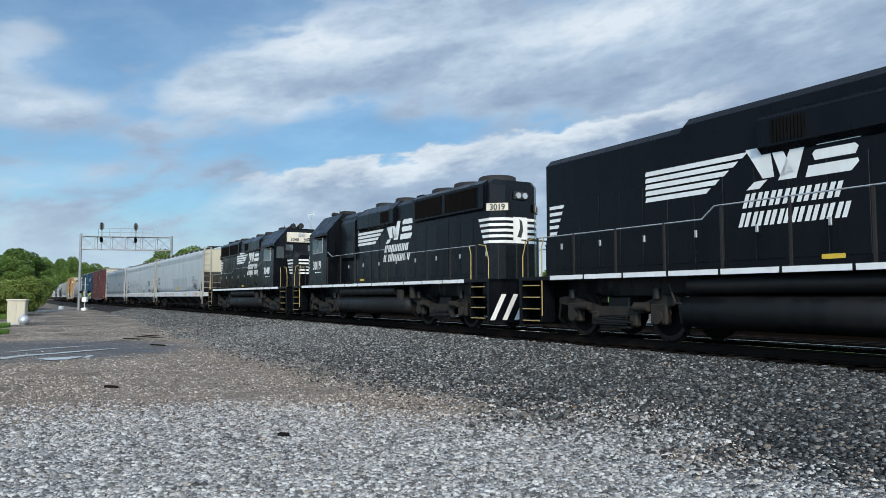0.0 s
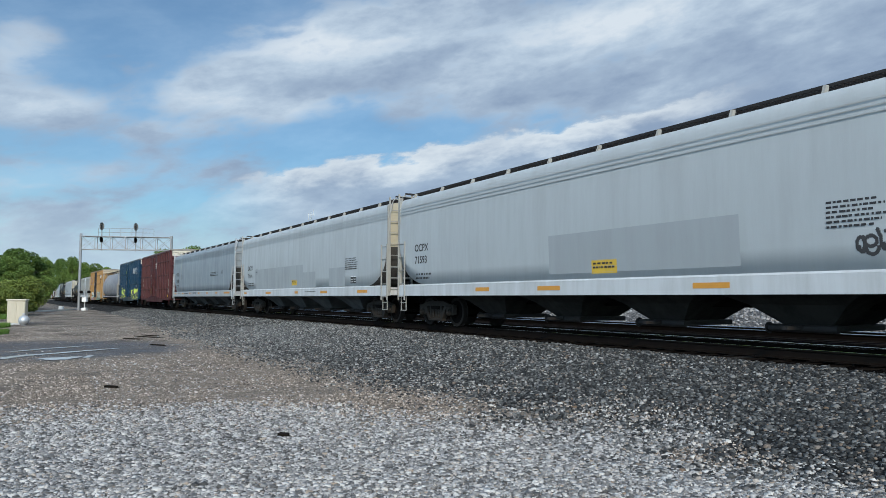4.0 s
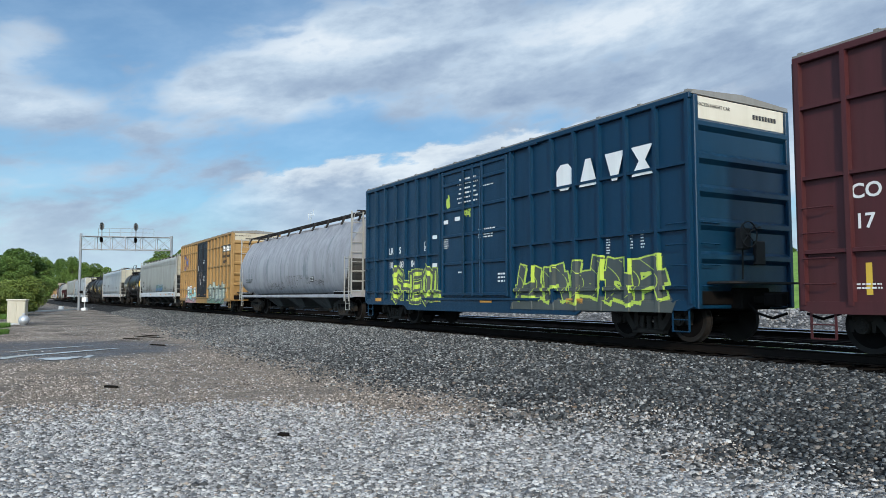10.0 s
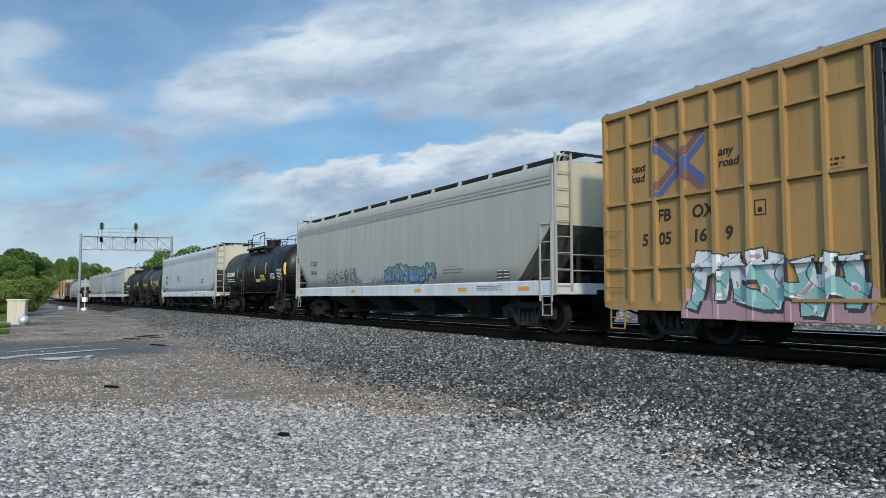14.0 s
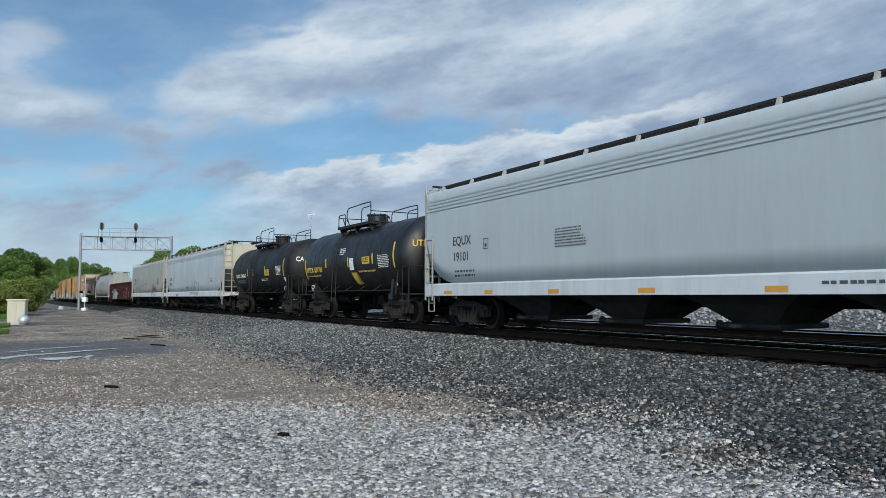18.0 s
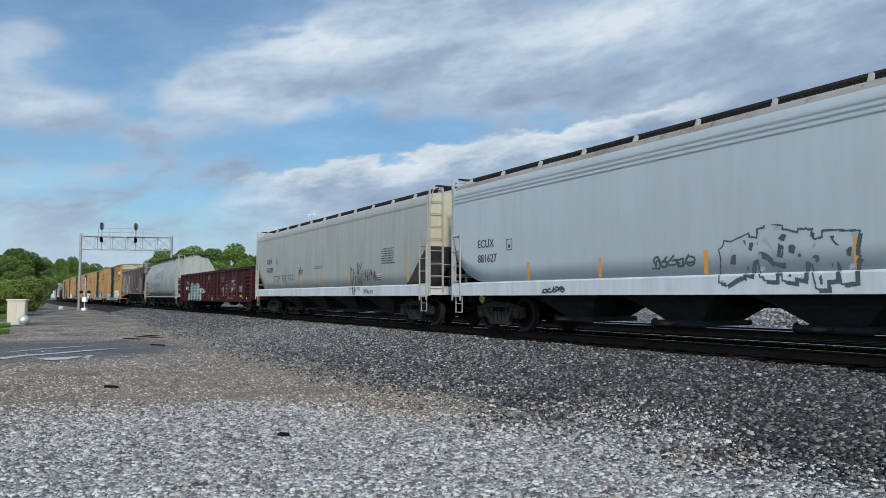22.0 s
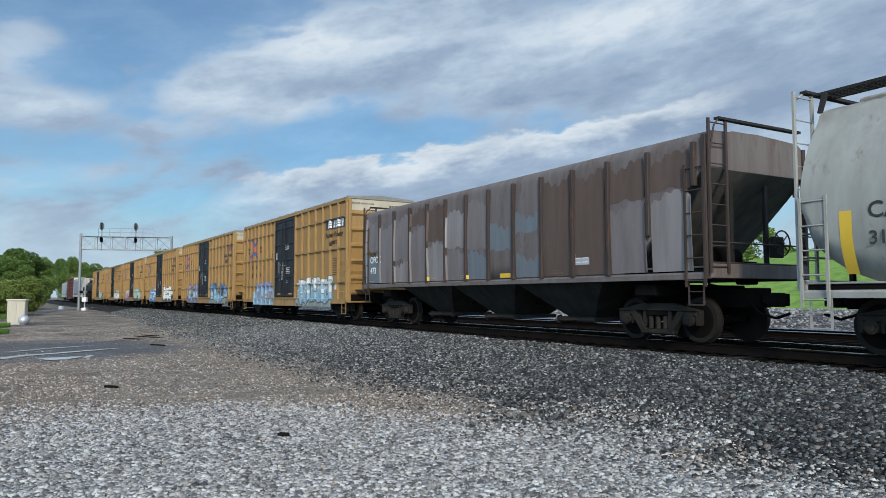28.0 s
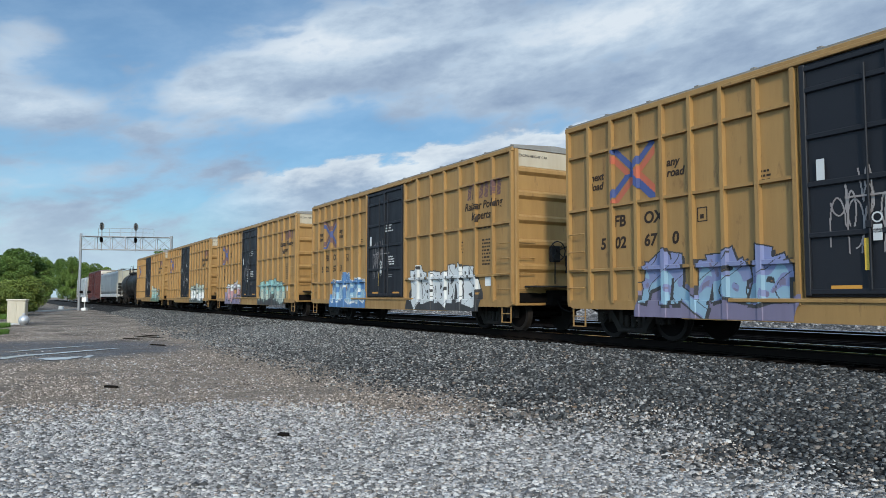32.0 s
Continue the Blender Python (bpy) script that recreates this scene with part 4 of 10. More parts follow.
            k.cyl((-span * 0.20, -0.78, 0.37), (span * 0.20, -0.78, 0.37), 0.07, 10)
            k.cyl((-span * 0.20 - 0.03, -0.78, 0.37), (-span * 0.20, -0.78, 0.37), 0.11, 10)
            k.box(-0.05, 0.05, -1.3, -0.7, 0.36, 0.42)
            return k
        part("outlet_gate", shared(("outlet_gate", round(span, 2)), gate, STEEL_DARK), None, hb)
    # running board on brackets
    def walk_board():
        k = Kit()
        for s in (-1, 1) if long_board else ():
            y = s * 0.72
            n = int(L / 0.12)
            k.box(-h - 0.12, h + 0.12, y - 0.235, y - 0.21, 0, 0.05)
            k.box(-h - 0.12, h + 0.12, y + 0.21, y + 0.235, 0, 0.05)
            for dy in (-0.105, 0.0, 0.105):
                k.box(-h - 0.12, h + 0.12, y + dy - 0.012, y + dy + 0.012, 0.01, 0.045)
            for i in range(n):
                x = -h + (i + 0.5) * L / n
                k.box(x - 0.012, x + 0.012, y - 0.21, y + 0.21, 0.008, 0.045)
        for s in (-1, 1):
            k.box(min(s * h, s * (h + 0.12)), max(s * h, s * (h + 0.12)), -1.3, 1.3, 0.0, 0.05)
        return k
    part("running_board", shared(("running_board", round(L, 1), board.name), walk_board, board), None, car, at=(0, 0, top + 0.2))
    nb = int(L / 1.75)
    for i in range(nb + 1) if long_board else ():
        x = -h + 0.15 + (L - 0.3) * i / nb
        for s in (0, 180):
            part("board_bracket", shared(("board_bracket", (board if round_top else lad).name), lambda: Kit().prism([(-1.20, -0.17), (-1.12, -0.17), (-0.96, 0.16), (-0.96, 0.22), (-1.04, 0.22), (-1.06, 0.16)], -0.03, 0.03, "x"), board if round_top else lad), None, car, at=pose(x, 0, top, 0, 0, s))
    k = Kit()
    for i in range(5):
        x = -h + L * (i + 0.5) / 5
        k.box(x - L * 0.08, x + L * 0.08, -0.32, 0.32, top + 0.03, top + 0.17, 0.04)
    part("roof_hatch", k, body, car)
    # ladders, corner posts, end rails
    for s in (1, -1):
        ladder(car, s * (h + 0.07), -1.30, z0 + 0.12, top + 0.2, 0.5, "y", lad, "end_ladder", stile=0.03)
        part("end_platform", shared(("end_platform", z0, sill.name), lambda: Kit().box(-0.95, 0.95, -1.53, 1.53, z0 + 0.225, z0 + 0.26, 0.006).box(0.90, 1.0, -1.53, 1.53, z0 + 0.02, z0 + 0.30, 0.01), sill), None, car, at=pose(s * (h - 0.95), 0, 0, 0, 0, 0 if s > 0 else 180))
        for y in (-0.55, 0.55):
            part("end_post", shared(("hop_end_post", z0, cut_z), lambda: Kit().box(-0.04, 0.04, -0.05, 0.05, z0 + 0.2, cut_z + 0.05, 0.01), STEEL_DARK), None, car, at=(s * (h - 0.25), y, 0))
        ladder(car, s * (h - 0.25), -1.62, z0 - 0.15, cut_z + 0.1, 0.46, "x", lad, "side_ladder")
        for y in (-1.55, 1.55) if not round_top else ():
            part("corner_post", shared(("corner_post", lad.name, z0, round(top, 2)), lambda: Kit().box(-0.05, 0.05, -0.05, 0.05, z0, top - 0.1, 0.01), lad), None, car, at=(s * (h - 0.03), y, 0))
        part("roof_grab", Kit().pipe([(s * (h + 0.08), -1.25, top + 0.23), (s * (h + 0.12), -1.45, top + 0.05), (s * (h + 0.08), -1.55, top - 0.5)], 0.018, 6), lad, car)
        for z in (1.6, 2.0):
            part("end_rail", shared(("end_rail", lad.name), lambda: Kit().cyl((0, -1.55, 0), (0, 1.5, 0), 0.018, 6), lad), None, car, at=(s * h, 0, z))
        stirrup(car, s * (h - 0.3), -1.55, lad, z0, 0.5)
        add_truck(car, s * tx, mid)
    k = Kit()
    k.cyl((h - 0.9, -0.35, 1.75), (h - 0.9, 0.35, 1.75), 0.23, 12)
    k.box(h - 1.0, h - 0.7, 0.5, 0.9, 1.2, 1.7, 0.03)
    k.pipe([(h - 0.9, -0.4, 1.6), (h - 0.7, -0.7, 1.2), (h - 0.4, -0.8, 1.15)], 0.025, 6)
    part("brake_cylinder", k, UNDER_BLACK, car)
    brake_wheel(car, h + 0.02, 0.7, 2.05, STEEL_DARK)
    add_couplers(car, h + 0.2, -h - 0.2)
    return car, -(low_y + 0.05), side_y


# ---------------------------------------------------------------- boxcars
def boxcar(s0, s1, body, door_mat, roof_mat, label, door=(-1.66, 1.34), top=5.07, rows=(1.55, 2.98, 4.26), n_left=8, n_right=7, two_leaf=False, band=None):
    L = s1 - s0
    h = L / 2
    mid = (s0 + s1) / 2
    tx = h - 1.65
    car = train_car("boxcar", s0, s1, tx, label, "boxcar")
    yw = 1.50
    zb = 0.70
    k = Kit()
    k.box(-h, h, -yw, yw, zb, top - 0.06, 0.02)
    wall = part("body", k, body, car)
    # roof of ridged sheets
    k = Kit()
    rw = yw + 0.03
    k.prism([(-rw, top - 0.08), (rw, top - 0.08), (rw, top), (0, top + 0.09), (-rw, top)], -h - 0.04, h + 0.04, "x")
    roof = part("roof", k, ROOF, car)
    for i in range(13):
        x = -h + 0.1 + (L - 0.2) * i / 12
        part("roof_rib", shared(("box_roof_rib",), lambda: Kit().prism([(-rw, 0.0), (-rw, 0.03), (0, 0.125), (rw, 0.03), (rw, 0.0), (0, 0.085)], -0.045, 0.045, "x"), ROOF), None, roof, at=(x, 0, top))
    for s in (-1, 1):
        part("eave", shared(("eave", round(L, 1), body.name), lambda: Kit().box(-h - 0.02, h + 0.02, -0.05, 0.05, -0.07, 0.05, 0.012), body), None, wall, at=(0, s * (yw + 0.035), top - 0.10))
        part("side_sill", shared(("box_sill", round(L, 1), body.name), lambda: Kit().prism([(-h + 0.2, 0), (-h, 0.08), (-h, 0.2), (h, 0.2), (h, 0.08), (h - 0.2, 0), (h - 3.2, 0), (h - 3.5, -0.16), (-h + 3.5, -0.16), (-h + 3.2, 0)], -0.04, 0.04), body), None, wall, at=(0, s * (yw + 0.03), zb - 0.04))
        # posts and the rails between them
        d0, d1 = door
        xs = [-h + 0.06 + (d0 - 0.1 + h - 0.06) * i / n_left for i in range(n_left + 1)]
        xs += [d1 + 0.1 + (h - 0.06 - d1 - 0.1) * i / n_right for i in range(n_right + 1)]
        for x in xs:
            part("side_post", shared(("box_post", body.name, top), lambda: Kit().prism([(-0.05, 0), (-0.04, -0.095), (0.04, -0.095), (0.05, 0)], zb + 0.1, top - 0.14, "z"), body), None, wall, at=pose(x, s * yw, 0, 0, 0, 0 if s < 0 else 180))
        for z in rows:
            for a, b in ((-h + 0.1, d0 - 0.12), (d1 + 0.12, h - 0.1)):
                part("side_rail", shared(("box_rail", round(b - a, 2), body.name), lambda: Kit().prism([(0, -0.04), (-0.08, -0.03), (-0.08, 0.03), (0, 0.04)], 0, b - a, "x"), body), None, wall, at=(a, s * yw, z) if s < 0 else pose(b, s * yw, z, 0, 0, 180))
        # plug door with its rails, posts and lock rods
        k = Kit()
        yy = s * (yw + 0.05)
        k.box(d0, d1, min(yy, s * yw), max(yy, s * yw), 0.93, top - 0.2, 0.015)
        dr = part("door", k, door_mat, car, at=(0, 0, 0))
        w = d1 - d0
        for z in (1.02, 1.95, 2.8, 3.6, 4.4, top - 0.3):
            part("door_rib", shared(("door_rib", round(w, 2), door_mat.name), lambda: Kit().box(-w / 2 + 0.05, w / 2 - 0.05, -0.03, 0.03, -0.045, 0.045, 0.012), door_mat), None, dr, at=((d0 + d1) / 2, s * (yw + 0.07), z))
        for f in (0.03, 0.5, 0.97) if not two_leaf else (0.03, 0.36, 0.5, 0.64, 0.97):
            part("door_post", shared(("door_post", door_mat.name, top), lambda: Kit().box(-0.05, 0.05, -0.03, 0.03, 0.95, top - 0.22, 0.012), door_mat), None, dr, at=(d0 + w * f, s * (yw + 0.075), 0))
        for f in (0.38, 0.62):
            part("lock_rod", shared(("lock_rod", door_mat.name), lambda: Kit().cyl((0, 0, 1.05), (0, 0, 4.6), 0.02, 6).box(-0.05, 0.05, -0.03, 0.03, 2.0, 2.12, 0.01), door_mat), None, dr, at=(d0 + w * f, s * (yw + 0.115), 0))
        part("door_track", shared(("door_track", round(w, 2), body.name), lambda: Kit().box(-w - 0.3, w * 0.5 + 0.35, -0.05, 0.05, 0, 0.07, 0.01), body), None, wall, at=((d0 + d1) / 2 + (0.3 if not two_leaf else w * 0.25), s * (yw + 0.06), 0.84))
        part("door_track", shared(("door_track", round(w, 2), body.name), lambda: Kit(), body), None, wall, at=((d0 + d1) / 2 + (0.3 if not two_leaf else w * 0.25), s * (yw + 0.06), top - 0.2))
    # pressed steel ends
    for s in (1, -1):
        n = 5
        for i in range(n):
            z = zb + 1.05 + i * (top - 0.75 - zb - 0.95) / (n - 1)
            part("end_rib", shared(("end_rib", body.name), lambda: Kit().prism([(0, -0.15), (0.085, -0.06), (0.085, 0.03), (0, 0.10)], -yw + 0.06, yw - 0.06), body), None, wall, at=(h, 0, z) if s > 0 else pose(-h, 0, z, 0, 0, 180))
        part("end_panel", shared(("end_panel", roof_mat.name), lambda: Kit().box(0, 0.02, -yw + 0.02, yw - 0.02, 0, 0.46, 0.004), roof_mat), None, car, "pale painted band across the end", at=(h + 0.001 if s > 0 else -h - 0.021, 0, top - 0.56))
        for y in (-yw + 0.05, yw - 0.05):
            part("end_post", shared(("end_post", body.name, top), lambda: Kit().box(-0.05, 0.05, -0.06, 0.06, zb, top - 0.1, 0.015), body), None, wall, at=(s * (h + 0.03), y, 0))
        # steps and handholds at the corners
        for j in range(4):
            z = 1.15 + j * 0.42
            xa = h - 0.62 if s > 0 else -h + 0.1
            grab(car, xa, xa + 0.5, -yw - 0.05, z, body)
        for j in range(4):
            z = 1.15 + j * 0.42
            part("end_grab", Kit().pipe([(s * h, -1.4, z), (s * (h + 0.12), -1.4, z), (s * (h + 0.12), -0.9, z), (s * h, -0.9, z)], 0.013, 6), body, car)
        stirrup(car, s * (h - 0.36), -yw - 0.02, body, zb, 0.45, 0.42)
        # end sill with its cushion pocket
        k = Kit()
        k.box(min(s * (h - 0.2), s * (h + 0.25)), max(s * (h - 0.2), s * (h + 0.25)), -0.45, 0.45, 0.68, 1.12, 0.03)
        k.box(min(s * (h - 0.1), s * (h + 0.04)), max(s * (h - 0.1), s * (h + 0.04)), -1.45, 1.45, 0.78, 1.05, 0.02)
        part("end_sill", k, UNDER_BLACK, car)
        add_truck(car, s * tx, mid)
    k = Kit()
    k.box(h + 0.04, h + 0.55, -1.2, 1.2, 1.2, 1.24)
    k.box(h + 0.04, h + 0.14, 0.2, 0.5, 1.6, 2.1, 0.02)
    k.pipe([(h + 0.1, -0.2, 1.3), (h + 0.12, -0.2, 2.2), (h + 0.1, 0.4, 2.4)], 0.016, 6)
    part("brake_platform", k, STEEL_DARK, car)
    brake_wheel(car, h + 0.3, -0.25, 2.2, STEEL_DARK)
    k = Kit()
    k.box(-h, h, -0.2, 0.2, 0.62, 0.86, 0.02)
    for i in range(9):
        x = -h + 2 + (L - 4) * i / 8
        k.box(x - 0.05, x + 0.05, -1.45, 1.45, 0.66, 0.82)
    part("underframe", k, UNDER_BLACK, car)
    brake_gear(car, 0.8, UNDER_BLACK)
    add_couplers(car, h + 0.5, -h - 0.5)
    d0, d1 = door
    posts = [-h + 0.06 + (d0 - 0.1 + h - 0.06) * i / n_left for i in range(n_left + 1)] + [d1 + 0.1 + (h - 0.06 - d1 - 0.1) * i / n_right for i in range(n_right + 1)]

    def side_y(x, z):
        if d0 < x < d1:
            return -yw - 0.055
        if min(abs(x - p) for p in posts) < 0.058:
            return -yw - 0.097
        if min(abs(z - r) for r in rows) < 0.042:
            return -yw - 0.082
        if z < zb + 0.16:
            return -yw - 0.075
        return -yw
    return car, h, side_y


# ---------------------------------------------------------------- tank cars
def tank_car(s0, s1, mat, label, R=1.40, zc=2.40, plat_x=0.0, ladder_x=None, inset=1.55, rear_rails=True):
    L = s1 - s0
    h = L / 2
    mid = (s0 + s1) / 2
    tx = h - inset
    car = train_car("tank_car", s0, s1, tx, label, "tank car")
    n = 40
    k = Kit()
    rings = []
    def ring(x, r):
        return [(x, -r * math.sin(2 * math.pi * i / n), zc + r * math.cos(2 * math.pi * i / n)) for i in range(n)]
    prof = []
    for i in range(9):
        a = i / 8 * math.pi / 2
        prof.append((-h + 0.66 * (1 - math.sin(a)), max(0.03, R * math.cos(a) ** 0.9)))
    prof = prof[::-1]
    prof.sort()
    body = prof + [(-h * 0.5, R), (0, R), (h * 0.5, R)] + [(-x, r) for x, r in prof[::-1]]
    k.loft([ring(x, r) for x, r in body], smooth=True)
    tank = part("tank", k, mat, car)
    for x in (-h * 0.62, -h * 0.2, h * 0.2, h * 0.62):
        part("weld_band", shared(("weld_band", round(R, 2), mat.name), lambda: Kit().loft([ring(-0.03, R + 0.003), ring(-0.02, R + 0.01), ring(0.02, R + 0.01), ring(0.03, R + 0.003)], smooth=True, caps=False), mat), None, tank, at=(x, 0, 0))
    # manway, valves, platform with railings
    px = plat_x
    k = Kit()
    k.cyl((px, 0, zc + R - 0.12), (px, 0, zc + R + 0.42), 0.40, 18)
    k.cyl((px, 0, zc + R + 0.42), (px, 0, zc + R + 0.48), 0.45, 18)
    for i in range(8):
        a = 2 * math.pi * i / 8
        k.cyl((px + 0.34 * math.cos(a), 0.34 * math.sin(a), zc + R + 0.36), (px + 0.34 * math.cos(a), 0.34 * math.sin(a), zc + R + 0.52), 0.025, 6)
    part("manway", k, mat, tank)
    k = Kit()
    k.cyl((px + 0.72, 0.1, zc + R - 0.1), (px + 0.72, 0.1, zc + R + 0.3), 0.07, 8)
    k.cyl((px + 0.72, 0.1, zc + R + 0.3), (px + 0.72, 0.1, zc + R + 0.36), 0.12, 8)
    k.cyl((px - 0.6, -0.1, zc + R - 0.1), (px - 0.6, -0.1, zc + R + 0.22), 0.09, 8)
    part("valve", k, mat, tank)
    zp = zc + R + 0.03
    k = Kit()
    for s in (-1, 1):
        k.box(px - 1.7, px + 1.7, s * 0.86 - 0.24, s * 0.86 + 0.24, zp - 0.12, zp, 0.01)
        for x in (px - 1.5, px, px + 1.5):
            k.prism([(s * 0.7, zp - 0.05), (s * 1.1, zp - 0.05), (s * 0.95, zp - 0.42)], x - 0.03, x + 0.03, "x")
    k.box(px - 1.7, px - 1.45, -1.1, 1.1, zp - 0.05, zp)
    k.box(px + 1.45, px + 1.7, -1.1, 1.1, zp - 0.05, zp)
    part("platform", k, STEEL_DARK, car)
    zr = zp + 0.50
    for s in (-1, 1):
        y = s * 1.06
        part("platform_rail", Kit().pipe([(px - 1.66, y, zp), (px - 1.66, y, zr - 0.08), (px - 1.58, y, zr), (px - 1.0, y, zr), (px - 0.92, y, zr - 0.08), (px - 0.92, y, zp)], 0.022, 6), STEEL_DARK, car)
        part("platform_rail", Kit().pipe([(px - 0.75, y, zp + 0.15), (px - 0.75, y, zr + 0.06), (px - 0.6, y, zr + 0.22), (px + 0.8, y, zr + 0.26), (px + 1.6, y, zr + 0.26), (px + 1.66, y, zr + 0.2), (px + 1.66, y, zp)], 0.022, 6), STEEL_DARK, car)
        part("platform_rail", Kit().pipe([(px + 0.75, y, zp), (px + 0.75, y, zr - 0.05), (px + 0.9, y, zr + 0.08), (px + 1.66, y, zr + 0.1)], 0.02, 6), STEEL_DARK, car)
    for d in (-1.66, 1.66):
        part("platform_rail", Kit().pipe([(px + d, -1.06, zr - 0.1), (px + d, 1.06, zr - 0.1)], 0.02, 6), STEEL_DARK, car)
    lx = px - 0.85 if ladder_x is None else ladder_x
    k = Kit()
    for d in (-0.22, 0.22):
        pts = [(lx + d, -1.1, zp + 0.3)] + [(lx + d, -(R + 0.10) * math.sin(a), zc + (R + 0.10) * math.cos(a)) for a in [0.62 + 0.16 * j for j in range(8)]] + [(lx + d, -(R + 0.12), 0.75)]
        k.pipe(pts, 0.024, 6)
    for z in [0.8 + 0.34 * j for j in range(9)]:
        dy = math.sqrt(max(0.2, (R + 0.1) ** 2 - (max(0, z - zc)) ** 2))
        k.cyl((lx - 0.22, -dy, z), (lx + 0.22, -dy, z), 0.014, 6)
    part("ladder", k, STEEL_DARK, car)
    # stub sills, bolsters, saddles and walk rails
    for s in (1, -1):
        k = Kit()
        a, b = sorted((s * (h - 2.6), s * (h + 0.15)))
        k.box(a, b, -0.25, 0.25, 0.74, 1.12, 0.02)
        k.box(s * tx - 0.16, s * tx + 0.16, -1.35, 1.35, 0.84, 1.06, 0.02)
        k.prism([(-1.3, 1.0), (1.3, 1.0), (1.2, 1.9), (0.9, 1.45), (0.3, 1.12), (-0.3, 1.12), (-0.9, 1.45), (-1.2, 1.9)], s * tx - 0.09, s * tx + 0.09, "x")
        part("bolster", k, mat, car)
        k = Kit()
        xe = s * (h + 0.12)
        k.box(min(xe, xe - s * 0.55), max(xe, xe - s * 0.55), -1.5, 1.5, 1.02, 1.07)
        for y in (-1.45, 1.45) if s > 0 or rear_rails else ():
            k.pipe([(xe, y, 0.55), (xe, y, 1.9), (xe - s * 0.05, y * 0.95, 2.0), (xe - s * 0.95, y * 0.95, 2.0), (xe - s * 1.0, y, 1.05)], 0.024, 6)
            k.pipe([(xe - s * 0.5, y, 1.05), (xe - s * 0.5, y, 2.0)], 0.018, 6)
        if s > 0 or rear_rails:
            k.pipe([(xe, -1.45, 2.0), (xe, -0.5, 2.05), (xe, 0.5, 2.05), (xe, 1.45, 2.0)], 0.02, 6)
        part("end_platform", k, STEEL_DARK, car)
        stirrup(car, s * (h - 0.1), -1.5, STEEL_DARK, 1.0, 0.6)
        add_truck(car, s * tx, mid)
    k = Kit()
    for s in (-1, 1):
        k.pipe([(-h + 1.2, s * 1.46, 1.18), (h - 1.2, s * 1.46, 1.18)], 0.022, 6)
        for i in range(7):
            x = -h + 1.4 + (L - 2.8) * i / 6
            k.pipe([(x, s * 1.46, 1.18), (x, s * 1.1, 1.4)], 0.015, 5)
    part("side_rail", k, STEEL_DARK, car)
    k = Kit()
    k.cyl((0.2, -0.1, zc - R + 0.1), (0.2, -0.1, 0.5), 0.16, 12)
    k.cyl((0.2, -0.1, 0.62), (0.2, -0.1, 0.54), 0.26, 12)
    part("bottom_outlet", k, UNDER_BLACK, car)
    for x in (-0.7, -0.3, 0.7):
        part("skid", Kit().box(x - 0.02, x + 0.02, -0.3, 0.3, 0.42, zc - R + 0.15), UNDER_BLACK, car)
    part("air_reservoir", Kit().cyl((-2.6, -0.5, 0.86), (-1.6, -0.5, 0.86), 0.17, 12), UNDER_BLACK, car)
    part("valve_box", Kit().box(1.4, 1.9, -0.6, -0.3, 0.62, 1.0, 0.02), UNDER_BLACK, car)
    brake_wheel(car, h + 0.1, -0.6, 1.75, STEEL_DARK)
    add_couplers(car, h + 0.15, -h - 0.15)

    def side_y(x, z):
        q = max(0.0, min(0.99, (abs(x) - h + 0.66) / 0.66))
        r = R * math.sqrt(1 - q * q) ** 0.9
        return -math.sqrt(max(0.01, r * r - (z - zc) ** 2))
    return car, h, side_y, R, zc


# ---------------------------------------------------------------- gondola
def bead_kit(w):
    """A pressed bead that swells from pointed ends."""
    k = Kit()
    k.loft([[(x, 0.004, r), (x, -d, r * 0.35), (x, -d, -r * 0.35), (x, 0.004, -r)] for x, r, d in ((-w / 2, 0.012, 0.002), (-w * 0.36, 0.06, 0.05), (-w * 0.2, 0.082, 0.068), (w * 0.2, 0.082, 0.068), (w * 0.36, 0.06, 0.05), (w / 2, 0.012, 0.002))])
    return k


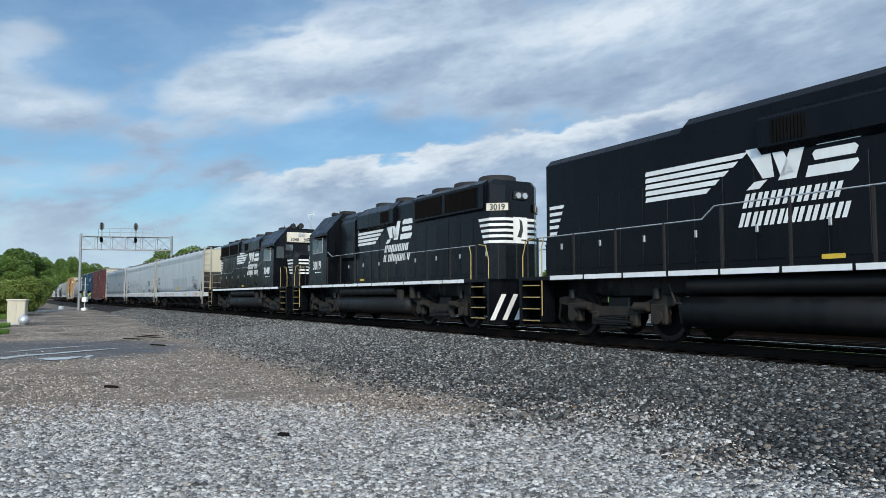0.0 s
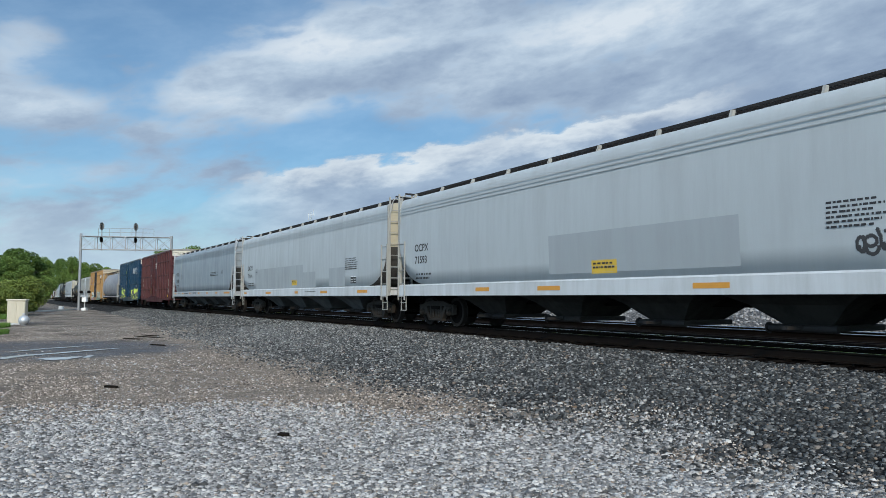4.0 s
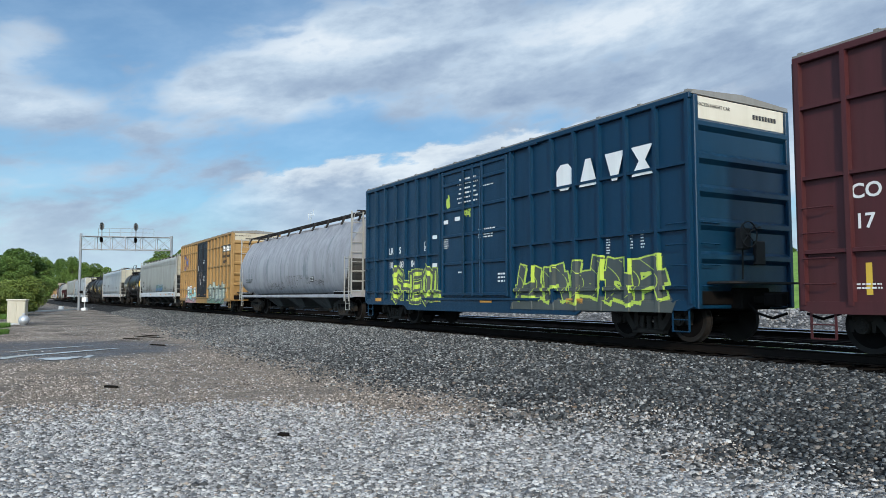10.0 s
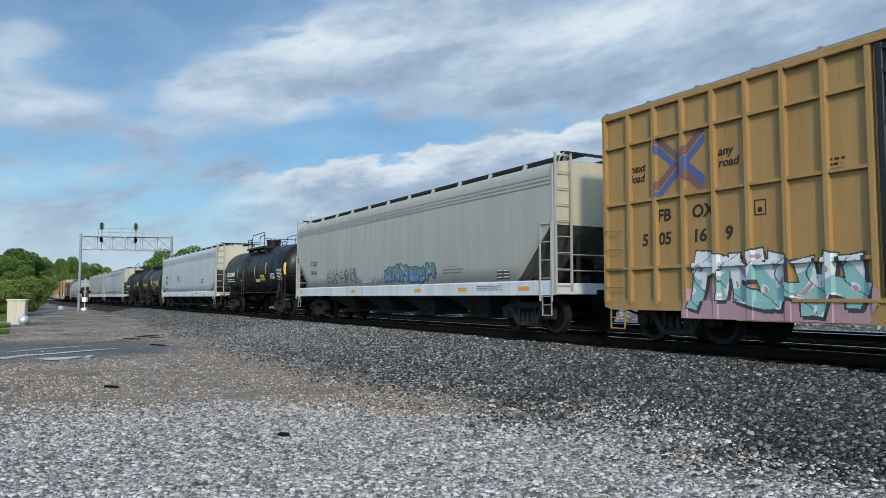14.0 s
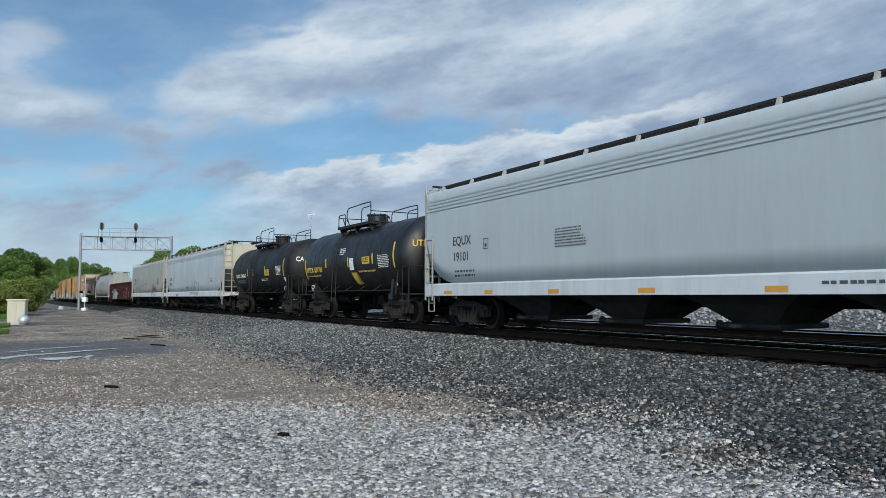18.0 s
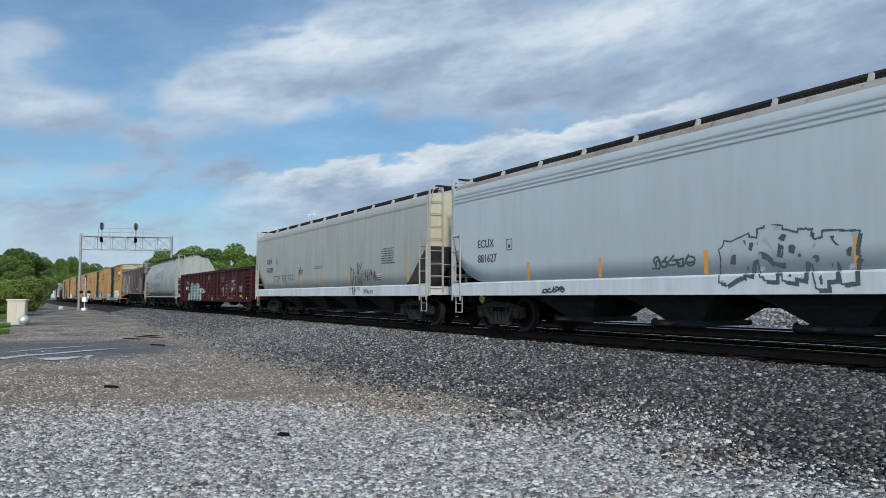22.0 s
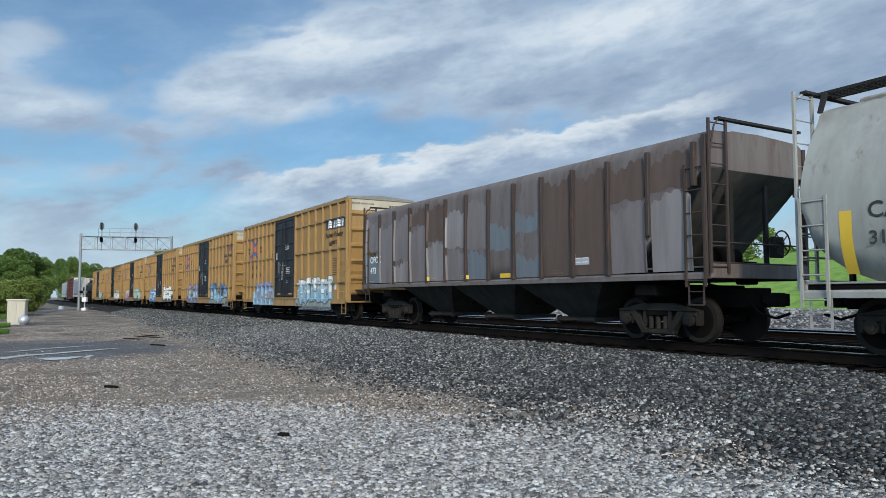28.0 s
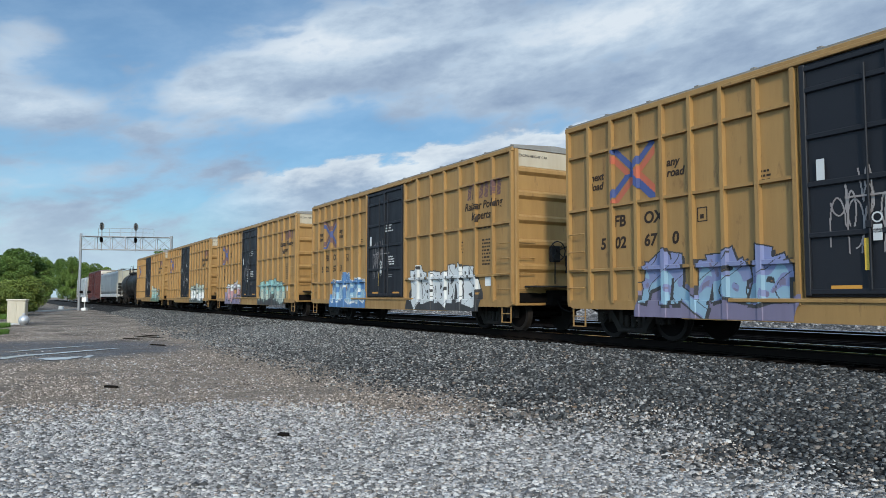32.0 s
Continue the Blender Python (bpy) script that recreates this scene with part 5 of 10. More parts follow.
def gondola(s0, s1, label):
    L = s1 - s0
    h = L / 2
    mid = (s0 + s1) / 2
    tx = h - 1.9
    car = train_car("gondola_car", s0, s1, tx, label, "gondola car")
    top, zb, yw = 2.62, 0.66, 1.48
    # two plain panels for the numbers, short ribbed panels between the posts elsewhere
    posts = [-h + 0.08, -8.4] + [-6.77 + 13.54 * i / 14 for i in range(15)] + [8.4, h - 0.08]
    plain = (1, 16)
    beads = [0.99 + 0.225 * j for j in range(6)]
    k = Kit()
    for s in (-1, 1):
        a, b = sorted((s * yw, s * (yw - 0.02)))
        k.box(-h, h, a, b, zb, top)
    body = part("body", k, GOND_RED, car)
    part("floor", Kit().box(-h, h, -yw, yw, 1.05, 1.1), GOND_RED, car)
    for s in (1, -1):
        part("end_wall", Kit().box(-0.02, 0.02, -yw, yw, zb + 0.1, top), GOND_RED, car, at=(s * (h - 0.03), 0, 0))
        for z in (1.2, 1.6, 2.0, 2.35):
            part("end_rib", shared(("gon_end_rib",), lambda: Kit().box(-0.04, 0.04, -yw + 0.05, yw - 0.05, -0.07, 0.07, 0.03), GOND_RED), None, body, at=(s * (h + 0.02), 0, z))
        part("top_chord_end", Kit().box(-0.08, 0.08, -yw - 0.05, yw + 0.05, 0, 0.1, 0.02), GOND_RED, car, at=(s * (h - 0.02), 0, top))
    for s in (-1, 1):
        part("top_chord", shared(("gon_chord",), lambda: Kit().box(-h, h, -0.07, 0.07, -0.05, 0.13, 0.02), GOND_RED), None, body, at=(0, s * (yw + 0.02), top - 0.03))
        part("side_sill", shared(("gon_sill",), lambda: Kit().prism([(-h, 0.1), (-h + 0.6, 0), (h - 0.6, 0), (h, 0.1), (h, 0.16), (-h, 0.16)], -0.03, 0.03), GOND_RED), None, body, at=(0, s * (yw + 0.01), zb - 0.02))
        for x in posts:
            part("side_post", shared(("gon_post",), lambda: Kit().prism([(-0.08, 0), (-0.055, -0.09), (0.055, -0.09), (0.08, 0)], zb + 0.02, top - 0.05, "z"), GOND_RED), None, body, at=pose(x, s * yw, 0, 0, 0, 0 if s < 0 else 180))
        for i, (xa, xb) in enumerate(zip(posts, posts[1:])):
            if i in plain:
                continue
            w = xb - xa - 0.17
            for z in beads:
                part("side_bead", shared(("gon_bead", round(w, 2)), lambda: bead_kit(w), GOND_RED), None, body, at=pose((xa + xb) / 2, s * yw, z, 0, 0, 0 if s < 0 else 180))
    k = Kit()
    k.box(-h - 0.1, h + 0.1, -0.2, 0.2, 0.66, 1.02, 0.02)
    for i in range(11):
        x = -h + 1 + (L - 2) * i / 10
        k.box(x - 0.06, x + 0.06, -1.42, 1.42, 0.7, 1.04)
    part("underframe", k, UNDER_BLACK, car)
    for s in (1, -1):
        for j in range(3):
            xa = h - 0.66 if s > 0 else -h + 0.14
            grab(car, xa, xa + 0.5, -yw - 0.08, 1.1 + j * 0.42, GOND_RED)
        stirrup(car, s * (h - 0.36), -yw - 0.02, GOND_RED, zb + 0.1, 0.45, 0.42)
        add_truck(car, s * tx, mid)
    brake_gear(car, -1.2, UNDER_BLACK)
    part("brake_cylinder", Kit().cyl((2.7, -0.7, 0.62), (3.5, -0.7, 0.62), 0.21, 12).cyl((3.5, -0.7, 0.62), (3.95, -0.7, 0.62), 0.15, 12), UNDER_BLACK, car)
    part("brake_valve", Kit().box(5.35, 5.85, -0.9, -0.6, 0.46, 0.8, 0.03), UNDER_BLACK, car)
    part("brake_pipe", Kit().pipe([(-6.5, -0.9, 0.62), (4.0, -0.9, 0.60), (5.4, -0.8, 0.6), (7.3, -0.8, 0.62)], 0.022, 6), UNDER_BLACK, car)
    brake_wheel(car, h + 0.1, -0.9, 2.1, STEEL_DARK)
    add_couplers(car, h + 0.2, -h - 0.2)

    def side_y(x, z):
        near_post = min(posts, key=lambda p: abs(p - x))
        d = abs(x - near_post)
        if d < 0.085:
            return -yw - min(0.095, max(0.0, (0.085 - d) / 0.025 * 0.095))
        i = max(0, sum(1 for p in posts if p < x) - 1)
        out = 0.035 if z < zb + 0.16 else 0.0
        if i not in plain and i < len(posts) - 1:
            w = posts[i + 1] - posts[i] - 0.17
            f = abs(x - (posts[i] + posts[i + 1]) / 2) / w
            r = float(np.interp(f, (0, 0.2, 0.36, 0.5), (0.082, 0.082, 0.06, 0.012)))
            q = float(np.interp(f, (0, 0.2, 0.36, 0.5), (0.068, 0.068, 0.05, 0.002)))
            e = min(abs(z - b) for b in beads)
            if e < r:
                out = max(out, q * min(1.0, (r - e) / (0.65 * r)) + 0.004)
        return -yw - out
    return car, h, side_y

# ---------------------------------------------------------------- locomotives
def loco_frame_kit():
    k = Kit()
    y0, y1 = -0.07, 0.07
    k.prism([(-1.95, 0.78), (-1.95, 0.92), (-1.45, 0.98), (-0.9, 0.80), (-0.5, 0.72), (0.5, 0.72), (0.9, 0.80), (1.45, 0.98), (1.95, 0.92), (1.95, 0.78), (1.55, 0.72), (1.0, 0.62), (0.6, 0.52), (-0.6, 0.52), (-1.0, 0.62), (-1.55, 0.72)], y0, y1)
    for d in (-1, 1):
        k.box(d * 0.62 - 0.12, d * 0.62 + 0.12, y0 - 0.02, y1, 0.28, 0.62, 0.03)
    k.box(-0.5, 0.5, y0, y1, 0.22, 0.29, 0.02)
    return k


def loco_truck_kit():
    k = Kit()
    k.box(-0.35, 0.35, -1.0, 1.0, 0.6, 0.95, 0.04)
    k.box(-1.9, 1.9, -0.6, 0.6, 0.55, 0.8, 0.05)
    return k


def add_loco_truck(car, x, mid):
    tr = part("truck", shared(("loco_bolster",), loco_truck_kit, LOCO_UNDER), None, car, at=(x, 0, 0))
    for s in (-1, 1):
        turn = 0 if s < 0 else 180
        part("side_frame", shared(("loco_frame",), loco_frame_kit, TRUCK_DUST), None, tr, at=pose(0, s * 1.07, 0, 0, 0, turn))
        for d in (-1.37, 1.37):
            part("axle_box", shared(("axle_box",), lambda: Kit().box(-0.24, 0.24, -0.10, 0.09, 0.34, 0.80, 0.04), TRUCK_DUST), None, tr, at=pose(d, s * 1.07, 0, 0, 0, turn))
            part("axle_cap", shared(("axle_cap",), lambda: Kit().cyl((0, 0, 0.508), (0, -0.16, 0.508), 0.15, 14), TRUCK_DUST), None, tr, at=pose(d, s * 1.07, 0, 0, 0, turn))
            part("coil_spring", shared(("coil_spring",), lambda: Kit().cyl((0, -0.12, 0.90), (0, -0.12, 1.12), 0.09, 10), LOCO_UNDER), None, tr, at=pose(d, s * 1.07, 0, 0, 0, turn))
            part("brake_cylinder", shared(("loco_brake",), lambda: Kit().cyl((-0.2, -0.13, 0.72), (0.2, -0.13, 0.72), 0.1, 12), TRUCK_DUST), None, tr, at=pose(d * 0.69, s * 1.07, 0, 0, 0, turn))
            part("sand_pipe", shared(("sand_pipe", d > 0, s), lambda: Kit().pipe([(0, 0, 0.9), (0.08 * (1 if d > 0 else -1), 0, 0.4), (0, -0.3 * s, 0.15)], 0.03, 6), LOCO_UNDER), None, tr, at=(d * 1.387, s * 1.12, 0))
        for j in range(5):
            part("leaf_spring", shared(("leaf_spring",), lambda: Kit().box(-0.46, 0.46, -0.13, 0.05, 0, 0.035, 0.008), LOCO_UNDER), None, tr, at=pose(0, s * 1.07, 0.30 + j * 0.045, 0, 0, turn))
        part("brake_rod", shared(("loco_brake_rod",), lambda: Kit().cyl((-0.62, -0.1, 0.42), (0.62, -0.1, 0.36), 0.035, 8), LOCO_UNDER), None, tr, at=pose(0, s * 1.07, 0, 0, 0, turn))
    for d in (-1.37, 1.37):
        wset = part("wheelset", shared(("loco_wheelset",), wheelset_kit(0.508), [UNDER_BLACK, WHEEL_STEEL]), None, tr, at=(d, 0, 0.508))
        WHEELS.append((wset, (d, 0, 0.508), mid))


def crest(car, x0, z0, y, mat):
    """The road's mark as plain shapes: raked bars, a few blocks, and two rows of raked bars below."""
    def slab(k, pts):
        k.prism([(x0 + a, z0 + b) for a, b in pts], y - 0.008, y - 0.003)
    k = Kit()
    for i in range(5):
        z = 0.62 - i * 0.145
        w = 2.55 - 0.22 * i
        k = Kit()
        slab(k, [(0, z), (w, z), (w + 0.12, z + 0.1), (0.03, z + 0.1)])
        part("emblem_bar", k, mat, car, "white raked bar")
    for pts in ([(2.62, -0.02), (2.9, -0.02), (3.08, 0.13), (2.8, 0.12)],
                [(2.98, 0.16), (3.22, 0.16), (3.14, 0.76), (2.62, 0.76), (2.75, 0.55)],
                [(3.30, 0.08), (3.66, 0.08), (3.88, 0.76), (3.62, 0.76)], [(3.16, 0.70), (3.34, 0.76), (3.62, 0.20), (3.36, 0.14)],
                [(3.84, 0.06), (4.66, 0.06), (4.80, 0.20), (4.78, 0.26), (3.90, 0.26)], [(4.02, 0.34), (4.74, 0.34), (4.80, 0.46), (4.74, 0.52), (4.04, 0.52), (3.98, 0.46)],
                [(4.06, 0.60), (4.84, 0.60), (4.90, 0.78), (4.16, 0.78), (4.04, 0.70)]):
        k = Kit()
        slab(k, pts)
        part("emblem_block", k, mat, car, "white block of the road's mark")
    for z, a, b, n in ((-0.36, 2.52, 4.5, 7), (-0.72, 2.42, 4.62, 8)):
        w = (b - a) / n
        for i in range(n):
            q = a + i * w
            for p0, p1, z0_, z1_ in ((0.0, 0.30, 0.0, 0.27), (0.46, 0.76, 0.0, 0.27)):
                k = Kit()
                slab(k, [(q + w * p0 + z0_ / 3, z + z0_), (q + w * p1 + z0_ / 3, z + z0_), (q + w * p1 + z1_ / 3, z + z1_), (q + w * p0 + z1_ / 3, z + z1_)])
                part("name_bar", k, mat, car)


def loco(s0, s1, cab_end, number, label, plain_end=False, cream_boards=False):
    """A four-axle road switcher; cab_end is +1 where the cab leads and -1 where the long hood leads."""
    mid = (s0 + s1) / 2
    car = train_car("locomotive", s0, s1, 5.18, label, "locomotive", "locomotives")
    e = cab_end

    def X(a, b):
        return sorted((e * a, e * b))
    deck_z = 1.46
    # the unit that runs hood first is a little longer at its cab end
    dh, cx0, nx1 = (8.35, 3.9, 7.75) if e > 0 else (8.55, 4.18, 8.1)
    cx1 = cx0 + 2.15
    # frame, walkway, pilot ends
    k = Kit()
    k.box(-dh, dh, -0.55, 0.55, 0.95, deck_z - 0.02, 0.02)
    k.box(-dh, dh, -1.52, 1.52, deck_z - 0.10, deck_z, 0.01)
    for s in (1, -1):
        a, b = sorted((s * dh, s * (dh - 0.12)))
        k.prism([(-1.5, 0.22), (1.5, 0.22), (1.52, deck_z), (-1.52, deck_z)], a, b, "x")
        k.box(*sorted((s * dh, s * (dh + 0.25))), -0.5, 0.5, 0.7, 1.1, 0.04)
    frame_ob = part("frame", k, LOCO_BLACK, car)
    # white edge of the walkway in short lengths
    n = 11
    w = (2 * dh - 2.6) / n
    for s in (-1, 1):
        for i in range(n):
            part("edge_stripe", shared(("edge_stripe", round(w, 2)), lambda: Kit().box(0.03, w - 0.03, -0.006, 0.0, 0, 0.105), WHITE), None, car, at=(-dh + 1.3 + i * w, s * 1.523 + (0.006 if s > 0 else 0), deck_z - 0.10))
    # fuel tank and air reservoirs
    k = Kit()
    fx0, fx1 = -3.05, 3.25
    def tank_ring(x, q):
        pts = []
        for i in range(28):
            a = 2 * math.pi * i / 28
            ca, sa = math.cos(a), math.sin(a)
            pts.append((x, 1.45 * q * math.copysign(abs(ca) ** 0.55, ca), 0.65 + 0.37 * q * math.copysign(abs(sa) ** 0.6, sa)))
        return pts
    k.loft([tank_ring(fx0, 0.85), tank_ring(fx0 + 0.12, 1.0), tank_ring(fx1 - 0.12, 1.0), tank_ring(fx1, 0.85)], smooth=True)
    part("fuel_tank", k, LOCO_UNDER, car)
    for s in (-1, 1):
        k = Kit()
        k.cyl((fx0 + 0.2, s * 1.22, 1.17), (fx1 - 1.0, s * 1.22, 1.17), 0.17, 16)
        part("air_reservoir", k, LOCO_UNDER, car)
        part("fuel_filler", Kit().box(fx1 - 0.7, fx1 - 0.35, s * 1.35 - 0.08, s * 1.35 + 0.08, 0.7, 1.2, 0.03), STEEL_DARK, car)
        part("air_filter", Kit().cyl((fx1 + 0.3, s * 1.3, 0.9), (fx1 + 0.3, s * 1.3, 1.3), 0.12, 10), STEEL_DARK, car)
        part("piping", Kit().pipe([(fx0 - 0.4, s * 1.2, 1.2), (fx0 - 0.2, s * 1.25, 0.8), (fx0, s * 1.3, 0.8)], 0.03, 6), STEEL_DARK, car)
    # trucks
    for s in (1, -1):
        add_loco_truck(car, s * 5.18, mid)
    # long hood
    hy, top = 0.88, 4.50
    far = -dh + 0.55     # hood end away from the cab, in cab-leads sense
    hood_end = cx0
    k = Kit()
    def hood_ring(x, y, z0, z1, c=0.16):
        return [(x, -y, z0), (x, -y, z1 - c), (x, -y + c, z1), (x, y - c, z1), (x, y, z1 - c), (x, y, z0)]
    if plain_end:
        segs = [(far - 0.15, hy, 4.58), (far + 4.4, hy, 4.58), (far + 4.55, hy, 4.72), (hood_end, hy, 4.72)]
    else:
        segs = [(far, hy - 0.34, top - 0.06), (far + 0.34, hy, top), (hood_end, hy, top)]
    k.loft([hood_ring(e * x, y, deck_z, z) for x, y, z in segs])
    hood = part("long_hood", k, LOCO_BLACK, car)
    # hood doors with handles and seams
    nd = 15
    for s in (-1, 1):
        for i in range(nd):
            x = far + 0.5 + i * (hood_end - far - 0.9) / nd
            w = (hood_end - far - 0.9) / nd - 0.04
            d = part("hood_door", shared(("hood_door", round(w, 2)), lambda: Kit().box(-w / 2, w / 2, -0.012, 0.012, 0, 1.75, 0.006), LOCO_BLACK), None, hood, at=(e * (x + w / 2), s * hy, deck_z + 0.18))
            # silver latch on every other door, the doors' small glints put into its colour
            if i % 2 == 0:
                part("door_latch", shared(("door_latch",), lambda: Kit().box(-0.028, 0.028, -0.035, 0.0, 0, 0.15, 0.006), SILVER), None, hood, at=(e * x, s * hy + (-0.012 if s < 0 else 0.04), deck_z + 0.7))
    # radiator section, dynamic-brake blister, air filter box
    k = Kit()
    if not plain_end:
        a, b = X(far + 0.55, far + 5.1)
        for s in (-1, 1):
            k.prism([(s * (hy - 0.02), top - 0.95), (s * (hy + 0.10), top - 0.88), (s * (hy + 0.10), top - 0.12), (s * (hy - 0.1), top + 0.02)], a, b, "x")
        rad = part("radiator", k, LOCO_BLACK, hood)
    k = Kit()
    a, b = X(-1.4, 1.9)
    k.prism([(-hy - 0.14, 3.72), (-hy - 0.14, 4.25), (-hy + 0.2, 4.56), (hy - 0.2, 4.56), (hy + 0.14, 4.25), (hy + 0.14, 3.72), (hy - 0.1, 3.5), (-hy + 0.1, 3.5)], a, b, "x")
    part("blister", k, LOCO_BLACK, hood)
    a, b = X(2.2, 3.7)
    k = Kit()
    k.prism([(-hy - 0.12, 2.6), (-hy - 0.12, 4.1), (-hy + 0.2, 4.5), (hy - 0.2, 4.5), (hy + 0.12, 4.1), (hy + 0.12, 2.6), (hy - 0.05, 2.4), (-hy + 0.05, 2.4)], a, b, "x")
    part("filter_box", k, LOCO_BLACK, hood)
    # grilles as rows of thin bars
    for s in (-1, 1):
        spots = [(-1.1, 0.75, 3.78, 4.2, hy + 0.15)]
        if not plain_end:
            spots += [(far + 0.8, 2.0, top - 0.82, top - 0.2, hy + 0.11), (far + 3.0, 1.9, top - 0.82, top - 0.2, hy + 0.11)]
        for x0, w, z0, z1, y in spots:
            k = Kit()
            for i in range(int(w / 0.07)):
                k.box(i * 0.07, i * 0.07 + 0.03, -0.012, 0.012, 0, z1 - z0)
            part("grille", k, UNDER_BLACK, hood, at=(min(e * x0, e * (x0 + w)), s * y, z0))
    # fans
    fans = [(-0.6, 4.56, 0.44), (1.2, 4.56, 0.44)] + ([] if plain_end else [(far + 1.2, top, 0.58), (far + 2.7, top, 0.58), (far + 4.2, top, 0.58)])
    for x, z, r in fans:
        def fan():
            m = 24
            return Kit().loft([[(r * math.cos(2 * math.pi * i / m) * q, r * math.sin(2 * math.pi * i / m) * q, zz) for i in range(m)] for q, zz in ((1.08, 0), (1.02, 0.20), (0.92, 0.23), (0.88, 0.1))], smooth=True, caps=False)
        def vane():
            k = Kit().cyl((0, 0, 0.05), (0, 0, 0.14), r * 0.25, 12)
            for i in range(4):
                k.prism([(-r * 0.9, -0.02), (r * 0.9, -0.02), (r * 0.9, 0.02), (-r * 0.9, 0.02)], 0.1, 0.12, "z")
                k.v[-8:] = [tuple(Matrix.Rotation(math.pi * i / 4, 3, "Z") @ Vector(p)) for p in k.v[-8:]]
            return k
        part("roof_fan", shared(("roof_fan", r), fan, STEEL_DARK), None, hood, at=(e * x, 0, z))
        part("fan_guard", shared(("fan_guard", r), vane, STEEL_DARK), None, hood, at=(e * x, 0, z))
    k = Kit()
    k.box(*X(-2.4, -1.9), -0.3, 0.3, top - 0.1, top + 0.22, 0.04)
    part("exhaust_stack", k, UNDER_BLACK, hood)
    # cab with its roof, windows, short nose
    a, b = X(cx0, cx1)
    k = Kit()
    cy, ct = 1.47, 4.58
    k.prism([(-cy, deck_z - 0.1), (cy, deck_z - 0.1), (cy, 3.75), (0.75, ct), (-0.75, ct), (-cy, 3.75)], a, b, "x")
    cab = part("cab", k, LOCO_BLACK, car)
    k = Kit()
    a2, b2 = X(cx0 - 0.03, cx1 + 0.05)
    k.prism([(-cy - 0.02, 3.73), (-0.76, ct + 0.01), (0.76, ct + 0.01), (cy + 0.02, 3.73), (cy, 3.78), (0.75, ct + 0.045), (-0.75, ct + 0.045), (-cy, 3.78)], a2, b2, "x")
    part("cab_roof", k, LOCO_BLACK, cab)
    for s in (-1, 1):
        wx = (cx0 + cx1) / 2
        k = Kit().box(*X(wx - 0.62, wx + 0.62), *sorted((s * cy, s * (cy + 0.02))), 2.88, 3.58, 0.008)
        part("window_frame", k, SILVER, cab)
        for q in (-0.31, 0.31):
            k = Kit().box(*X(wx + q - 0.26, wx + q + 0.26), *sorted((s * (cy + 0.015), s * (cy + 0.028))), 2.94, 3.52)
            part("side_window", k, CAB_GLASS, cab)
        k = Kit().prism([(s * cy, 3.70), (s * (cy + 0.42), 3.56), (s * (cy + 0.42), 3.54), (s * cy, 3.66)], *X(wx - 0.75, wx + 0.75), "x")
        part("awning", k, STEEL_DARK, cab)
        for q in (0.62, 1.12):
            k = Kit().box(*X(cx1, cx1 + 0.015), min(s * q - 0.2, s * q + 0.2), max(s * q - 0.2, s * q + 0.2), 3.0 if q > 1 else 3.42, 3.74 if q < 1 else 3.62)
            part("front_window", k, CAB_GLASS, cab)
    k = Kit().box(*X(wx - 0.3, wx + 0.12), -cy - 0.012, -cy, 1.0 + 1.55, 2.58)
    # number panel over the windscreen with headlights
    board = CREAM if cream_boards else LOCO_BLACK
    k = Kit().box(*X(cx1, cx1 + 0.16), -0.78, 0.78, 3.86, 4.40, 0.03)
    nb = part("number_board", k, board, cab, "cream number panel with twin headlights" if cream_boards else "")
    for y in (-0.1, 0.1):
        part("headlight", shared(("headlight", e), lambda: Kit().cyl((0, 0, 0), (e * 0.05, 0, 0), 0.085, 14), SILVER), None, cab, at=(e * (cx1 + 0.16), y, 4.28))
    for y in (-0.5, 0.0, 0.45):
        part("aerial", shared(("aerial",), lambda: Kit().cyl((0, 0, 0), (0, 0, 0.25), 0.02, 6), STEEL_DARK), None, cab, at=(e * (cx0 + 0.9), y, ct + 0.05))
    k = Kit()
    k.cyl((e * (cx0 + 1.5), -0.35, ct + 0.2), (e * (cx0 + 2.0), -0.35, ct + 0.2), 0.05, 8, 0.14)
    k.cyl((e * (cx0 + 1.5), 0.05, ct + 0.2), (e * (cx0 + 2.1), 0.05, ct + 0.2), 0.05, 8, 0.16)
    k.box(*X(cx0 + 1.3, cx0 + 1.6), -0.45, 0.15, ct + 0.05, ct + 0.2, 0.02)
    part("horn", k, STEEL_DARK, cab)
    part("roof_unit", Kit().box(*X(cx0 + 0.2, cx0 + 0.7), -0.6, 0.0, ct + 0.05, ct + 0.22, 0.03), STEEL_DARK, cab)
    k = Kit()
    nx0 = cx1
    k.loft([[(e * nx0, -0.92, deck_z), (e * nx0, -0.92, 3.12), (e * nx0, -0.75, 3.36), (e * nx0, 0.75, 3.36), (e * nx0, 0.92, 3.12), (e * nx0, 0.92, deck_z)],
            [(e * (nx1 - 0.15), -0.92, deck_z), (e * (nx1 - 0.15), -0.92, 3.02), (e * (nx1 - 0.15), -0.75, 3.24), (e * (nx1 - 0.15), 0.75, 3.24), (e * (nx1 - 0.15), 0.92, 3.02), (e * (nx1 - 0.15), 0.92, deck_z)],
            [(e * nx1, -0.72, deck_z), (e * nx1, -0.72, 2.95), (e * nx1, -0.6, 3.1), (e * nx1, 0.6, 3.1), (e * nx1, 0.72, 2.95), (e * nx1, 0.72, deck_z)]])
    part("short_hood", k, LOCO_BLACK, car)
